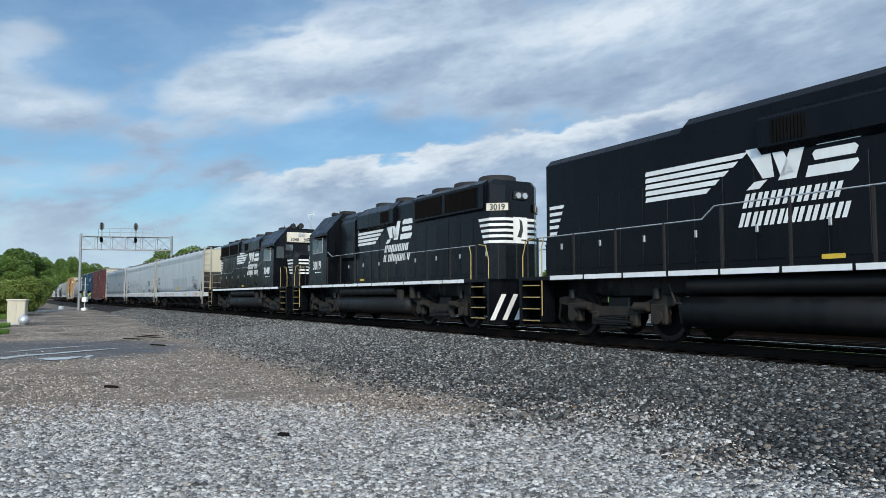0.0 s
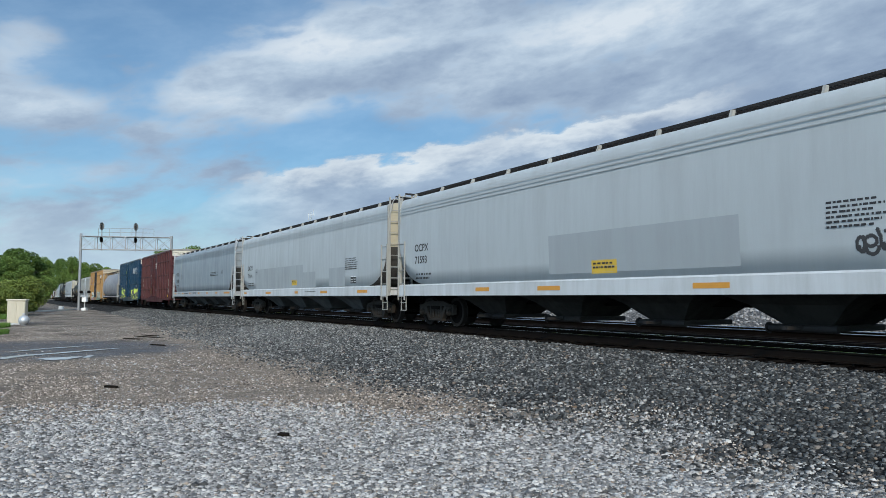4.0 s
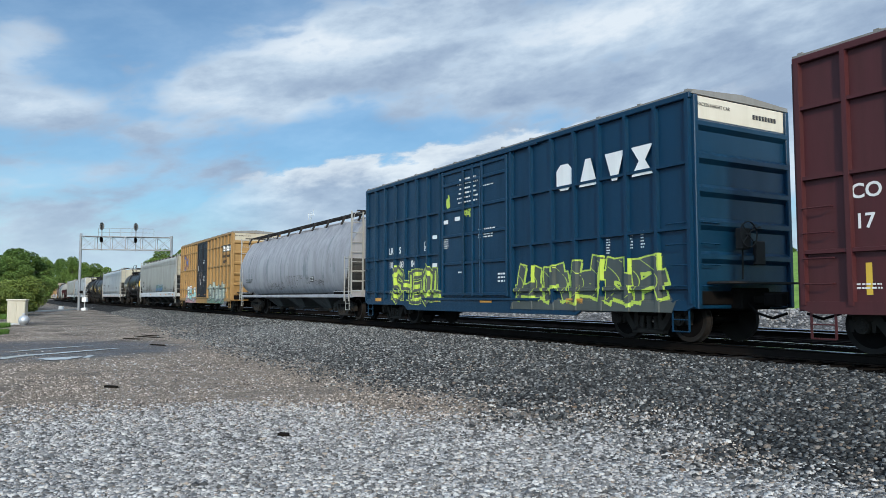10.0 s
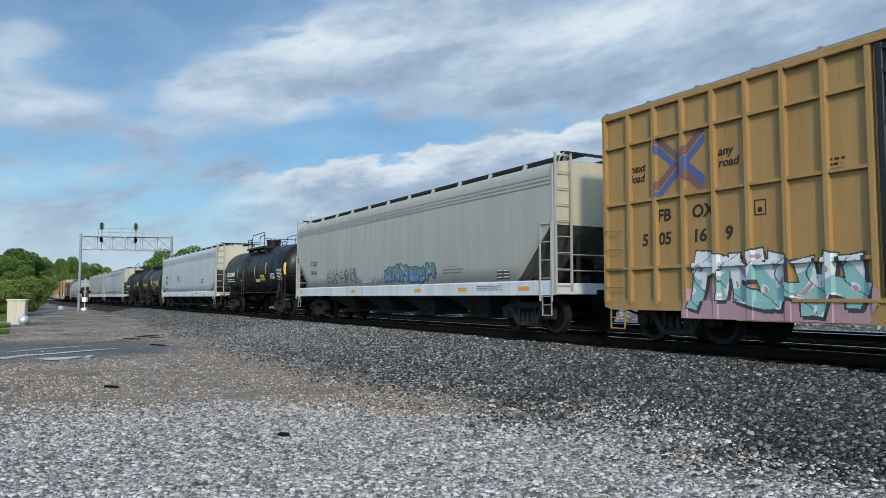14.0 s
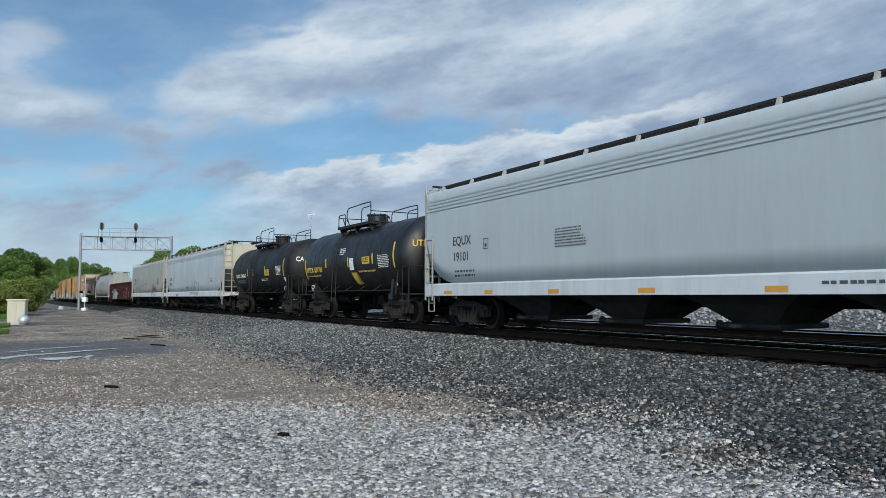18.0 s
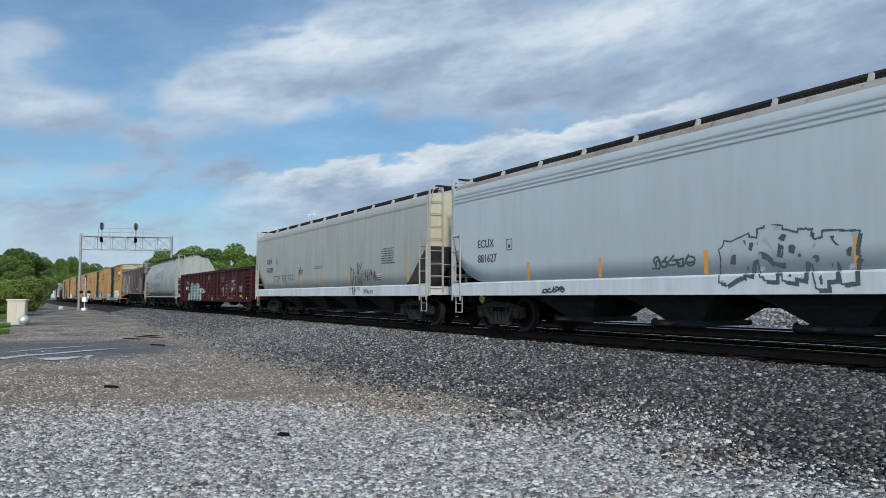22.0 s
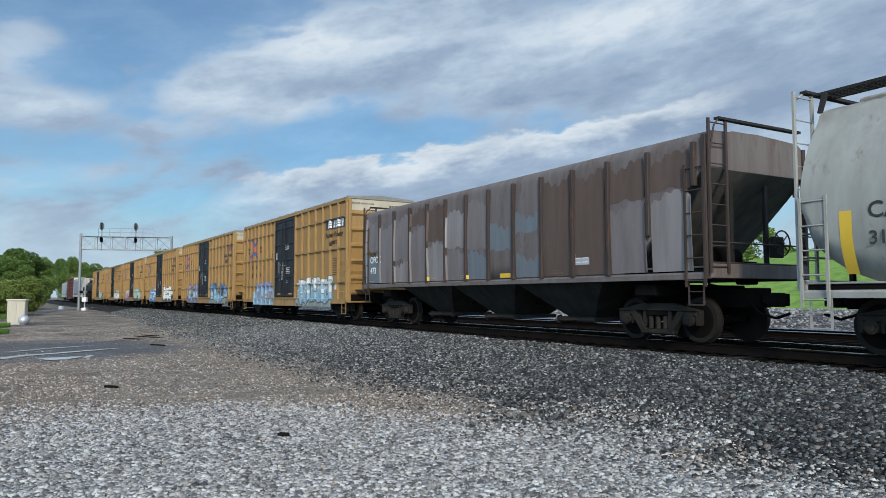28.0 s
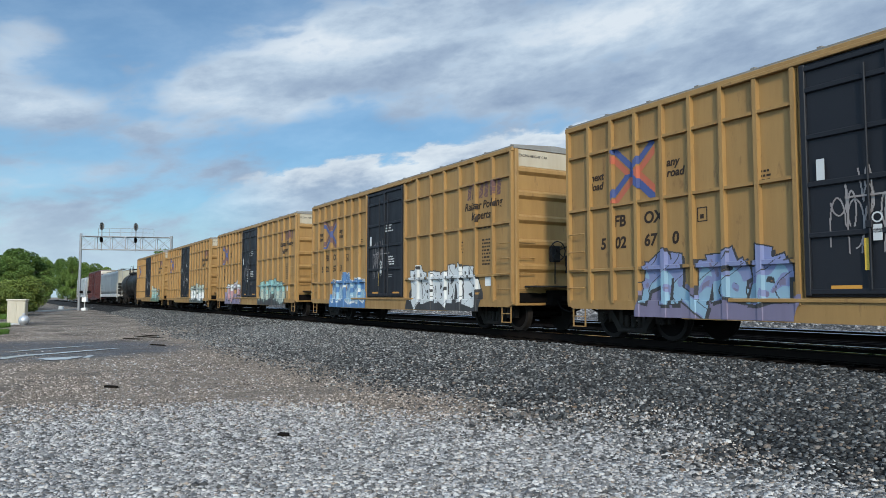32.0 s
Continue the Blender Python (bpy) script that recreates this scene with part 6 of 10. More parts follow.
    # white raked bars round both ends
    for xe, hw, z0 in ((nx1, 0.72, 2.12), (far, hy, 2.55)):
        sg = 1 if xe > 0 else -1
        for i in range(5):
            k = Kit()
            z = z0 + i * 0.17
            if xe > 0:
                k.box(*X(xe, xe + sg * 0.008), -hw + 0.03, hw - 0.03, z, z + 0.085)
                k.prism([(e * (nx1 - 0.18), z), (e * (nx1 - 0.95 + 0.10 * i * -1 + 0.3), z), (e * (nx1 - 1.0 - 0.10 * i + 0.3), z + 0.085), (e * (nx1 - 0.18), z + 0.085)], -0.928, -0.921)
            else:
                ch = 0.0 if plain_end else 0.34
                q = 0.012
                k.box(*X(xe, xe + sg * 0.008), -hw + ch + 0.01, hw - ch - 0.01, z, z + 0.085)
                k.prism([(e * (xe + ch), z), (e * (xe + ch + 0.28 + 0.07 * i), z), (e * (xe + ch + 0.32 + 0.07 * i), z + 0.085), (e * (xe + ch), z + 0.085)], -hy - 0.016, -hy - 0.013)
                if ch:
                    for y in (-1, 1):
                        k.add([(e * (xe - q), y * (hy - ch), z), (e * (xe + ch), y * (hy + q + 0.003), z), (e * (xe + ch), y * (hy + q + 0.003), z + 0.085), (e * (xe - q), y * (hy - ch), z + 0.085)], [(0, 1, 2, 3)])
            part("end_bar", k, WHITE, car, "white raked bar round the hood end")
    # numbers at the far hood end and on the cab
    if number:
        sg = -e
        for y in (-1, 1):
            # the board sits on the chamfer, its face turned half to the side
            at = pose(e * (far + 0.17), y * (hy - 0.17), 3.50, 0, 0, (45 if y < 0 else 135) if sg > 0 else (-45 if y < 0 else -135))
            part("number_board", Kit().box(-0.36, 0.36, -0.03, 0.02, 0, 0.27, 0.025), STEEL_DARK, car, at=at)
            part("number_panel", Kit().box(-0.33, 0.33, -0.036, -0.028, 0.025, 0.245), CREAM, car, "cream number panel", at=at)
            part("number", letters(number, 0.25, INK, 0.006, 0, 0.95, "CENTER"), None, car, at=at @ pose(0, -0.04, 0.045))
        part("emblem_plate", Kit().box(*X(far - 0.018, far - 0.010), -0.26, 0.26, 2.62, 3.34), WHITE, car, "white plate on the hood end")
        part("emblem_mark", Kit().prism([(-0.12, 2.74), (0.02, 2.72), (0.10, 2.95), (0.06, 3.22), (-0.04, 3.28), (-0.02, 3.0)], *X(far - 0.024, far - 0.018), "x"), INK, car, "black mark on the white plate")
        part("lamp_housing", Kit().box(*X(far - 0.06, far), -0.26, 0.26, 3.86, 4.12, 0.03), STEEL_DARK, car)
        for y in (-0.12, 0.12):
            part("headlight", shared(("headlight_rear", e), lambda: Kit().cyl((0, 0, 0), (-e * 0.05, 0, 0), 0.09, 14), SILVER), None, car, at=(e * (far - 0.06), y, 3.99))
        me = letters(number, 0.24, INK if cream_boards else INK_WHITE, 0.004)
        for q in (-0.62, 0.12):
            part("number", me, None, car, at=pose(e * (cx1 + 0.171), 0, 3.93, 0, 0, 90 if e > 0 else -90) @ pose(q, 0, 0))
        wx = (cx0 + cx1) / 2
        write(car, number, 0.52, e * wx - 0.62, 2.18, -cy, INK_WHITE, 0.012)
        bars(car, e * wx - 0.35, 2.06, 0.8, 0.1, 1, -cy, INK_WHITE, 0.1, 3)
    crest(car, -4.37 if plain_end else -3.34 if e > 0 else -2.07, 3.0, -hy - 0.014, WHITE)
    # handrails, stanchions and steps
    rail_mat = STEEL_DARK
    for s in (-1, 1):
        y = s * 1.46
        x0, x1 = far + 0.2, cx0 - 0.1
        xk = x0 + 0.46 * (x1 - x0)
        part("handrail", Kit().pipe([(e * x0, y, 2.45), (e * xk, y, 2.45), (e * (xk + 0.3), y, 2.68), (e * (x1 - 0.5), y, 2.68), (e * x1, y, 2.9)], 0.015, 6), SILVER, car)
        for i in range(9):
            x = x0 + (x1 - x0) * i / 8
            tall = 1.0 if x < xk + 0.1 else 1.22
            part("stanchion", shared(("stanchion", tall), lambda: Kit().box(-0.022, 0.022, -0.02, 0.02, 0, tall), rail_mat), None, car, at=(e * x, y, deck_z))
        for sx in (1, -1):
            xs = sx * (dh - 0.12)
            part("corner_rail", shared(("corner_rail", sx), lambda: Kit().pipe([(0, 0, -1.0), (0, 0, 0.55), (-sx * 0.15, 0, 0.95), (-sx * 0.5, 0, 1.0)], 0.016, 6), DULL_YELLOW), None, car, "yellow corner handrail", at=(xs + sx * 0.02, y, deck_z))
            part("corner_rail", shared(("corner_rail_b", sx), lambda: Kit().pipe([(0, 0, -1.0), (0, 0, 0.75), (-sx * 0.1, 0, 0.98)], 0.016, 6), DULL_YELLOW), None, car, "yellow corner handrail", at=(xs - sx * 0.85, s * 1.5, deck_z))
            st = Kit()
            for j in range(4):
                z = 0.32 + j * 0.3
                st.box(*sorted((xs - sx * 0.05, xs - sx * 0.8)), *sorted((s * 1.2, s * 1.52)), z, z + 0.03)
            st.box(*sorted((xs - sx * 0.82, xs - sx * 0.85)), *sorted((s * 1.1, s * 1.52)), 0.3, deck_z)
            part("steps", st, LOCO_BLACK, car)
            for j in range(4):
                part("step_edge", shared(("step_edge",), lambda: Kit().box(-0.36, 0.36, -0.008, 0.008, 0, 0.022), DULL_YELLOW), None, car, at=(xs - sx * 0.43, s * 1.53, 0.32 + j * 0.3))
    for sx in (1, -1):
        k = Kit()
        x = sx * (dh + 0.02)
        for y in (-1.2, -0.55, 0.55, 1.2):
            k.pipe([(x, y, deck_z), (x, y, deck_z + 1.0)], 0.02, 6)
        k.pipe([(x, -1.4, deck_z + 1.0), (x, -0.5, deck_z + 1.0)], 0.02, 6)
        k.pipe([(x, 0.5, deck_z + 1.0), (x, 1.4, deck_z + 1.0)], 0.02, 6)
        part("end_rail", k, STEEL_DARK, car)
        k = Kit()
        for i in range(6):
            y = -1.48 + i * 0.42
            k.prism([(y, 0.28), (y + 0.16, 0.28), (y + 0.56, 1.02), (y + 0.40, 1.02)], *sorted((x - sx * 0.02 + sx * 0.002, x - sx * 0.02 + sx * 0.01)), "x")
        if e < 0 and sx > 0:
            part("pilot_stripes", k, WHITE, car, "white slanted stripes on the pilot")
        k = Kit()
        for y in (-0.5, -0.4, 0.4, 0.5):
            k.pipe([(x, y, 1.2), (x + sx * 0.2, y, 0.7), (x + sx * 0.35, y * 0.9, 0.6)], 0.025, 6)
        part("air_hose", k, UNDER_BLACK, car)
    plate(car, e * 0.3 - 0.2, e * 0.3 + 0.2, 1.56, 1.64, -1.5, SAFETY, "marker")
    add_couplers(car, dh + 0.35, -dh - 0.35)
    return car

# ---------------------------------------------------------------- the train
loco(-247.3, -229.3, 1, "", "black diesel locomotive with white raked bars, leading", plain_end=True)
loco(-229.0, -210.9, -1, "3019", "black diesel locomotive running long hood first, white number on the cab")
loco(-211.1, -193.1, 1, "3048", "black diesel locomotive with a cream number panel over the cab windows", cream_boards=True)
H1 = hopper(-192.3, -173.1, HOP_GREY, SILL_WHITE, "light grey covered hopper car with grey patches and a yellow placard")
H2 = hopper(-172.2, -152.5, HOP_GREY, SILL_WHITE, "light grey covered hopper car with broad grey repaint patches", dark_bays=BAY_LIGHT)
H3 = hopper(-150.9, -131.65, HOP_BLUEGREY, SILL_GREY, "blue-grey covered hopper car with orange marks along the sill", cut="diag", lines=4, ladder_mat=SILVER, end_mat=HOP_BLUEGREY, dark_bays=BAY_LIGHT, cut_x=1.85)
B1 = boxcar(-129.68, -114.04, MAROON, MAROON, CREAM, "oxide-red high boxcar with white stencils", door=(-2.02, 1.68), two_leaf=True, n_left=7, n_right=7, rows=(1.68, 2.92, 4.12))
B2 = boxcar(-111.77, -96.13, BLUE, BLUE, CREAM, "dark blue high boxcar with white blocks and lime graffiti", door=(-2.03, 1.65), two_leaf=True, n_left=7, n_right=7, rows=(1.12, 2.31, 3.62))
R1 = hopper(-94.6, -78.2, HOP_OLD, HOP_OLD, "weathered grey round-sided hopper car with scrawled graffiti", round_top=True, lines=0, top=4.22, bays=3, sill_z=(0.92, 1.05), cut_z=2.5, mid_y=1.62, low_y=1.52, dark_bays=BAY_LIGHT)
F1 = boxcar(-75.91, -60.37, YELLOW, BLACK_DOOR, ROOF_CREAM, "yellow high boxcar with a black door and pale graffiti")
H4 = hopper(-58.55, -39.3, HOP_CREAM, SILL_WHITE, "off-white covered hopper car with blue and green graffiti", cut="diag")
T1 = tank_car(-37.0, -24.2, TANK_BLACK, "glossy black tank car with yellow strips", R=1.42, ladder_x=-1.1)
H5 = hopper(-23.1, -3.5, HOP_GREY, SILL_WHITE, "clean light grey covered hopper car", lines=4)
T2 = tank_car(-1.9, 9.2, TANK_GLOSS, "black tank car with yellow numbers and warning panels", R=1.50, zc=2.44)
T3 = tank_car(10.5, 22.0, TANK_OLD, "worn black tank car with white numbers", R=1.50, zc=2.44, inset=1.3, rear_rails=False)
H6 = hopper(23.4, 42.95, HOP_GREY, SILL_WHITE, "light grey covered hopper car with a rusty roof and dark graffiti", roof=ROOF_RUST)
H7 = hopper(44.57, 64.15, HOP_CREAM, SILL_WHITE, "warm grey covered hopper car with black scrawls and yellow strips", cut="diag", lines=1, cut_z=2.6)
G1 = gondola(65.4, 85.15, "oxide-red gondola car with white and coloured graffiti")
R2 = hopper(86.5, 103.0, HOP_SUGAR, HOP_SUGAR, "dull white round-sided hopper car with a black graffiti tag", round_top=True, lines=0, top=4.25, bays=3, sill_z=(0.92, 1.05), cut_z=2.5, mid_y=1.62, low_y=1.52)
H8 = hopper(104.95, 121.1, RUSTY, RUSTY, "rust-streaked grey ribbed hopper car", cut="diag", rib_n=14, lines=0, top=4.2, bays=3, sill_z=(1.28, 1.42), cut_z=3.45, cut_x=2.9, end_mat=RUSTY, ladder_mat=RUSTY_POST, post_mat=RUSTY_POST, long_board=False)
F2 = boxcar(122.87, 138.41, YELLOW, BLACK_DOOR, ROOF_CREAM, "yellow high boxcar with a black door and pale blue graffiti")
F3 = boxcar(140.71, 156.25, YELLOW, BLACK_DOOR, ROOF_CREAM, "yellow high boxcar with a black door and blue and violet graffiti")
F4 = boxcar(158.53, 174.07, YELLOW, BLACK_DOOR, ROOF_CREAM, "yellow high boxcar with a black door and black and white graffiti")
F5 = boxcar(176.36, 191.9, YELLOW, BLACK_DOOR, ROOF_CREAM, "yellow high boxcar with a black door and dull graffiti")
F6 = boxcar(194.19, 209.73, YELLOW, BLACK_DOOR, ROOF_CREAM, "yellow high boxcar with a black door")
F7 = boxcar(212.02, 227.56, YELLOW, BLACK_DOOR, ROOF_CREAM, "yellow high boxcar with a black door and a green tag")
T4 = tank_car(229.3, 242.6, TANK_OLD, "dull black tank car near the end", R=1.42)
H9 = hopper(244.2, 263.4, HOP_BLUEGREY, SILL_WHITE, "blue-grey covered hopper car towards the end", cut="diag")
B3 = boxcar(265.4, 281.0, MAROON, MAROON, CREAM, "dark red boxcar near the end of the train", door=(-2.0, 2.0), two_leaf=True)
H10 = hopper(283.0, 302.2, HOP_GREY, SILL_WHITE, "light grey covered hopper car")

# ---------------------------------------------------------------- signal bridge, cabinet and masts
BRIDGE_STEEL = paint("weathered galvanised steel", (0.24, 0.255, 0.27), (0.13, 0.13, 0.13), 0.4, 0.55, metal=0.3)
STEEL_GREY = paint("signal grey", (0.10, 0.105, 0.11), (0.05, 0.05, 0.05), 0.4, 0.6, fade=0.05)


def gantry():
    g = tagged(new("signal_bridge"), "galvanised signal bridge over the track with two signal heads", "signal bridge")
    a, b = Vector((-44.3, 87.5, 0)), Vector((-34.0, 89.6, 0))
    d = (b - a).normalized()
    L = (b - a).length
    turn = pose(a.x, a.y, 0, 0, 0, math.degrees(math.atan2(d.y, d.x)))
    g.matrix_basis = turn
    lo, hi = 6.75, 8.35
    part("post", Kit().cyl((0, 0, YARD_Z), (0, 0, hi + 0.35), 0.15, 14), BRIDGE_STEEL, g)
    part("post", Kit().cyl((L, 0, YARD_Z), (L, 0, hi + 0.2), 0.16, 14), BRIDGE_STEEL, g)
    for y in (-0.6, 0.6):
        for z in (lo, hi):
            part("chord", Kit().box(0, L, y - 0.05, y + 0.05, z - 0.05, z + 0.05, 0.01), BRIDGE_STEEL, g)
        n = 6
        for i in range(n):
            x0, x1 = L * i / n, L * (i + 1) / n
            k = Kit()
            k.pipe([(x0, y, lo), (x1, y, hi)], 0.02, 5)
            k.pipe([(x1, y, lo), (x0, y, hi)], 0.02, 5)
            part("brace", k, BRIDGE_STEEL, g)
            part("upright", Kit().box(x1 - 0.035, x1 + 0.035, y - 0.035, y + 0.035, lo, hi), BRIDGE_STEEL, g)
    k = Kit().box(0.3, L - 0.3, -0.5, 0.5, hi - 0.03, hi)
    part("walkway", k, BRIDGE_STEEL, g)
    k = Kit()
    x0, x1 = 2.1, L - 2.0
    for z in (hi + 0.5, hi + 1.0):
        k.pipe([(x0, -0.55, z), (x1, -0.55, z)], 0.025, 5)
    for i in range(6):
        x = x0 + (x1 - x0) * i / 5
        k.pipe([(x, -0.55, hi), (x, -0.55, hi + 1.0)], 0.025, 5)
    part("guard_rail", k, BRIDGE_STEEL, g)
    for x in (2.55, 6.45):
        m = part("signal_mast", Kit().cyl((x, -0.75, lo - 0.2), (x, -0.75, hi + 1.7), 0.06, 8), BRIDGE_STEEL, g)
        for z in (hi + 1.2, hi - 0.45):
            k = Kit()
            q0 = 1.0 if z > hi else 0.72
            k.loft([[(x + 0.27 * q0 * math.cos(q) * f, yy, z + 0.46 * q0 * math.sin(q) * f) for q in [2 * math.pi * i / 20 for i in range(20)]] for f, yy in ((1, -0.85), (1, -0.80))])
            for zz in (-0.3 * q0, 0, 0.3 * q0):
                k.cyl((x, -0.86, z + zz), (x, -1.1, z + zz + 0.02), 0.12, 12, caps=False)
            part("signal_head", k, STEEL_GREY if z > hi else UNDER_BLACK, m)
    return g


gantry()


def signal_cabinet():
    z = YARD_Z
    c = tagged(new("relay_cabinet"), "beige ribbed metal relay cabinet on the gravel", "cabinet")
    c.matrix_basis = pose(-26.0, 44.0, z - 0.03, 0, 0, 20)
    beige = paint("beige enamel", (0.46, 0.42, 0.33), (0.25, 0.21, 0.16), 0.3, 0.6)
    part("base", Kit().box(-0.56, 0.56, -0.5, 0.5, 0, 0.1, 0.02), SILVER, c)
    part("body", Kit().box(-0.48, 0.48, -0.42, 0.42, 0.1, 1.45, 0.02), beige, c)
    part("lid", Kit().box(-0.54, 0.54, -0.5, 0.5, 1.45, 1.56, 0.03), beige, c)
    for s in (-1, 1):
        part("door", Kit().box(s * 0.235 - 0.22, s * 0.235 + 0.22, -0.445, -0.42, 0.18, 1.38, 0.01), beige, c)
    for i in range(9):
        part("rib", shared(("cab_rib",), lambda: Kit().box(-0.012, 0.012, -0.46, -0.44, 0.2, 1.36), beige), None, c, at=(-0.40 + i * 0.10, 0, 0))
    k = Kit()
    rings = []
    for i in range(13):
        a = -math.pi / 2 + math.pi * i / 12
        rings.append([(0.3 * max(0.02, math.cos(a)) * math.cos(2 * math.pi * j / 20), 0.3 * max(0.02, math.cos(a)) * math.sin(2 * math.pi * j / 20), 0.31 + 0.31 * math.sin(a)) for j in range(20)])
    k.loft(rings, smooth=True)
    t = tagged(new("gas_tank"), "small round silver gas tank beside the cabinet", "gas tank")
    t.matrix_basis = pose(-24.6, 42.3, z - 0.02)
    part("tank", k, SILVER, t)
    part("collar", Kit().cyl((0, 0, 0.6), (0, 0, 0.74), 0.09, 12), SILVER, t)
    part("foot_ring", Kit().cyl((0, 0, 0), (0, 0, 0.08), 0.17, 16), SILVER, t)


signal_cabinet()


def dwarf_mast():
    x, y = -39.6, 79.5
    m = tagged(new("crossing_mast"), "slim grey mast with a junction box and small arms", "mast")
    m.matrix_basis = pose(x, y, -0.55)
    part("foot", Kit().box(-0.25, 0.25, -0.25, 0.25, 0, 0.3, 0.03), WHITE, m)
    part("pole", Kit().cyl((0, 0, 0.2), (0, 0, 3.6), 0.06, 10), SILVER, m)
    part("junction_box", Kit().box(-0.25, 0.25, -0.2, 0.2, 0.95, 1.45, 0.03), WHITE, m)
    part("arm", Kit().box(-0.35, 0.35, -0.03, 0.03, 2.8, 2.86, 0.01), SILVER, m)
    for s in (-1, 1):
        part("lamp", Kit().cyl((s * 0.42, -0.1, 2.05), (s * 0.42, 0.15, 2.05), 0.16, 12), UNDER_BLACK, m)
    part("lamp_arm", Kit().box(-0.42, 0.42, -0.03, 0.03, 2.02, 2.08), SILVER, m)


dwarf_mast()


# ---------------------------------------------------------------- trees
def leaf_cloud(k, rnd, lobes, count, size):
    for _ in range(count):
        c, r = lobes[int(rnd.random() * len(lobes))]
        d = Vector((rnd.gauss(0, 1), rnd.gauss(0, 1), rnd.gauss(0, 1))).normalized()
        p = Vector(c) + Vector((d.x * r[0], d.y * r[1], d.z * r[2])) * (0.55 + 0.50 * rnd.random() ** 0.7)
        a = Vector((rnd.gauss(0, 1), rnd.gauss(0, 1), rnd.gauss(0, 0.6))).normalized()
        b = a.orthogonal().normalized()
        if rnd.random() < 0.5:
            b = a.cross(b)
        s = size * rnd.uniform(0.6, 1.4)
        k.add([p - a * s, p + b * s * 0.55, p + a * s, p - b * s * 0.55], [(0, 1, 2, 3)])


def make_tree(name, seed, height, spread, leaf, low=0.12, count=2600, size=0.2, label="leafy green tree by the railway line"):
    rnd = random.Random(seed)
    t = tagged(new(name), label, "tree" if name == "tree" else "bush", "trees along the line")
    k = Kit()
    k.cyl((0, 0, -0.2), (0, 0, height * 0.45), 0.05 + height * 0.018, 10, 0.03 + height * 0.01)
    lobes = []
    for i in range(15):
        a = rnd.uniform(0, 6.283)
        z = height * rnd.uniform(low + 0.12, 0.86)
        rr = spread * (1 - abs(z / height - 0.5) * 1.1) * rnd.uniform(0.35, 0.75)
        c = (rr * math.cos(a), rr * math.sin(a), z)
        r = spread * rnd.uniform(0.20, 0.40)
        lobes.append((c, (r, r, r * rnd.uniform(0.6, 0.9))))
        k.cyl((0, 0, height * rnd.uniform(0.2, 0.42)), c, 0.02 + height * 0.006, 6, 0.015)
    part("trunk", k, BARK, t)
    k = Kit()
    leaf_cloud(k, rnd, lobes, count, size)
    me = bpy.data.meshes.new("crown")
    me.from_pydata(k.v, [], k.f)
    me.materials.append(leaf)
    part("crown", me, None, t)
    return t


TREES = [make_tree("tree", 11, 7.5, 3.6, LEAF, count=13000, size=0.125), make_tree("tree", 12, 9.0, 4.2, LEAF_DARK, count=14000, size=0.13), make_tree("bush", 13, 4.0, 2.9, LEAF_YELLOW, low=-0.1, count=9000, size=0.105, label="dense green bush by the railway line"), make_tree("tree", 14, 8.0, 3.9, LEAF, low=0.0, count=13000, size=0.125)]


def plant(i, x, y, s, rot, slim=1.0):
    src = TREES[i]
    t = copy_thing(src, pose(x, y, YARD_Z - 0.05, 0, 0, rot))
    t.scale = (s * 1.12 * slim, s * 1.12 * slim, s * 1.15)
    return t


rt = random.Random(5)
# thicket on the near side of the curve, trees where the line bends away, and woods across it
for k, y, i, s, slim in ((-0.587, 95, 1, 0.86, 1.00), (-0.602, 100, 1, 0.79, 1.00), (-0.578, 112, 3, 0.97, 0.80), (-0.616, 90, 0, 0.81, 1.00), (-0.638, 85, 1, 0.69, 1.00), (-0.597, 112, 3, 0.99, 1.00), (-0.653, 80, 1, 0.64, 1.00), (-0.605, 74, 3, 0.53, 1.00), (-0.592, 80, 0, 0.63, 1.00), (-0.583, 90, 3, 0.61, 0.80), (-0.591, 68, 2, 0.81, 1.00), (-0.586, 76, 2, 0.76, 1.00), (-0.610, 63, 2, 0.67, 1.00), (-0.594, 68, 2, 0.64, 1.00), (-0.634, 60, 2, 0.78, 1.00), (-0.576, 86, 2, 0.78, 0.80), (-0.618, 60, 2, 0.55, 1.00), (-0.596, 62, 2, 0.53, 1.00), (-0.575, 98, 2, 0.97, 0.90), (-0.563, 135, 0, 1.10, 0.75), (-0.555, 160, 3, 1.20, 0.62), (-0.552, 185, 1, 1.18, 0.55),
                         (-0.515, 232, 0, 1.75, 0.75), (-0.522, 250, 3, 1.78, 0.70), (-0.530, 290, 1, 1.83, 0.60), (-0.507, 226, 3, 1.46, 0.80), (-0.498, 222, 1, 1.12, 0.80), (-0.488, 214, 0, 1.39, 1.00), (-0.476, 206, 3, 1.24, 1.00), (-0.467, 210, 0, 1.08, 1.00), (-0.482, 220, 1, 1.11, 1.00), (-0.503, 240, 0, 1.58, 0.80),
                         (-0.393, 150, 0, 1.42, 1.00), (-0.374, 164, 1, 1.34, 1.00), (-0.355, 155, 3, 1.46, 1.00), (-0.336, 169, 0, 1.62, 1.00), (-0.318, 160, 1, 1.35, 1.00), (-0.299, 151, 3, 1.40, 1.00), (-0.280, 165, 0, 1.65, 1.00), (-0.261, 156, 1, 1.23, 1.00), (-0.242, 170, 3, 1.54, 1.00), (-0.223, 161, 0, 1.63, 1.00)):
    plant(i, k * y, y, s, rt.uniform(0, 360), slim)
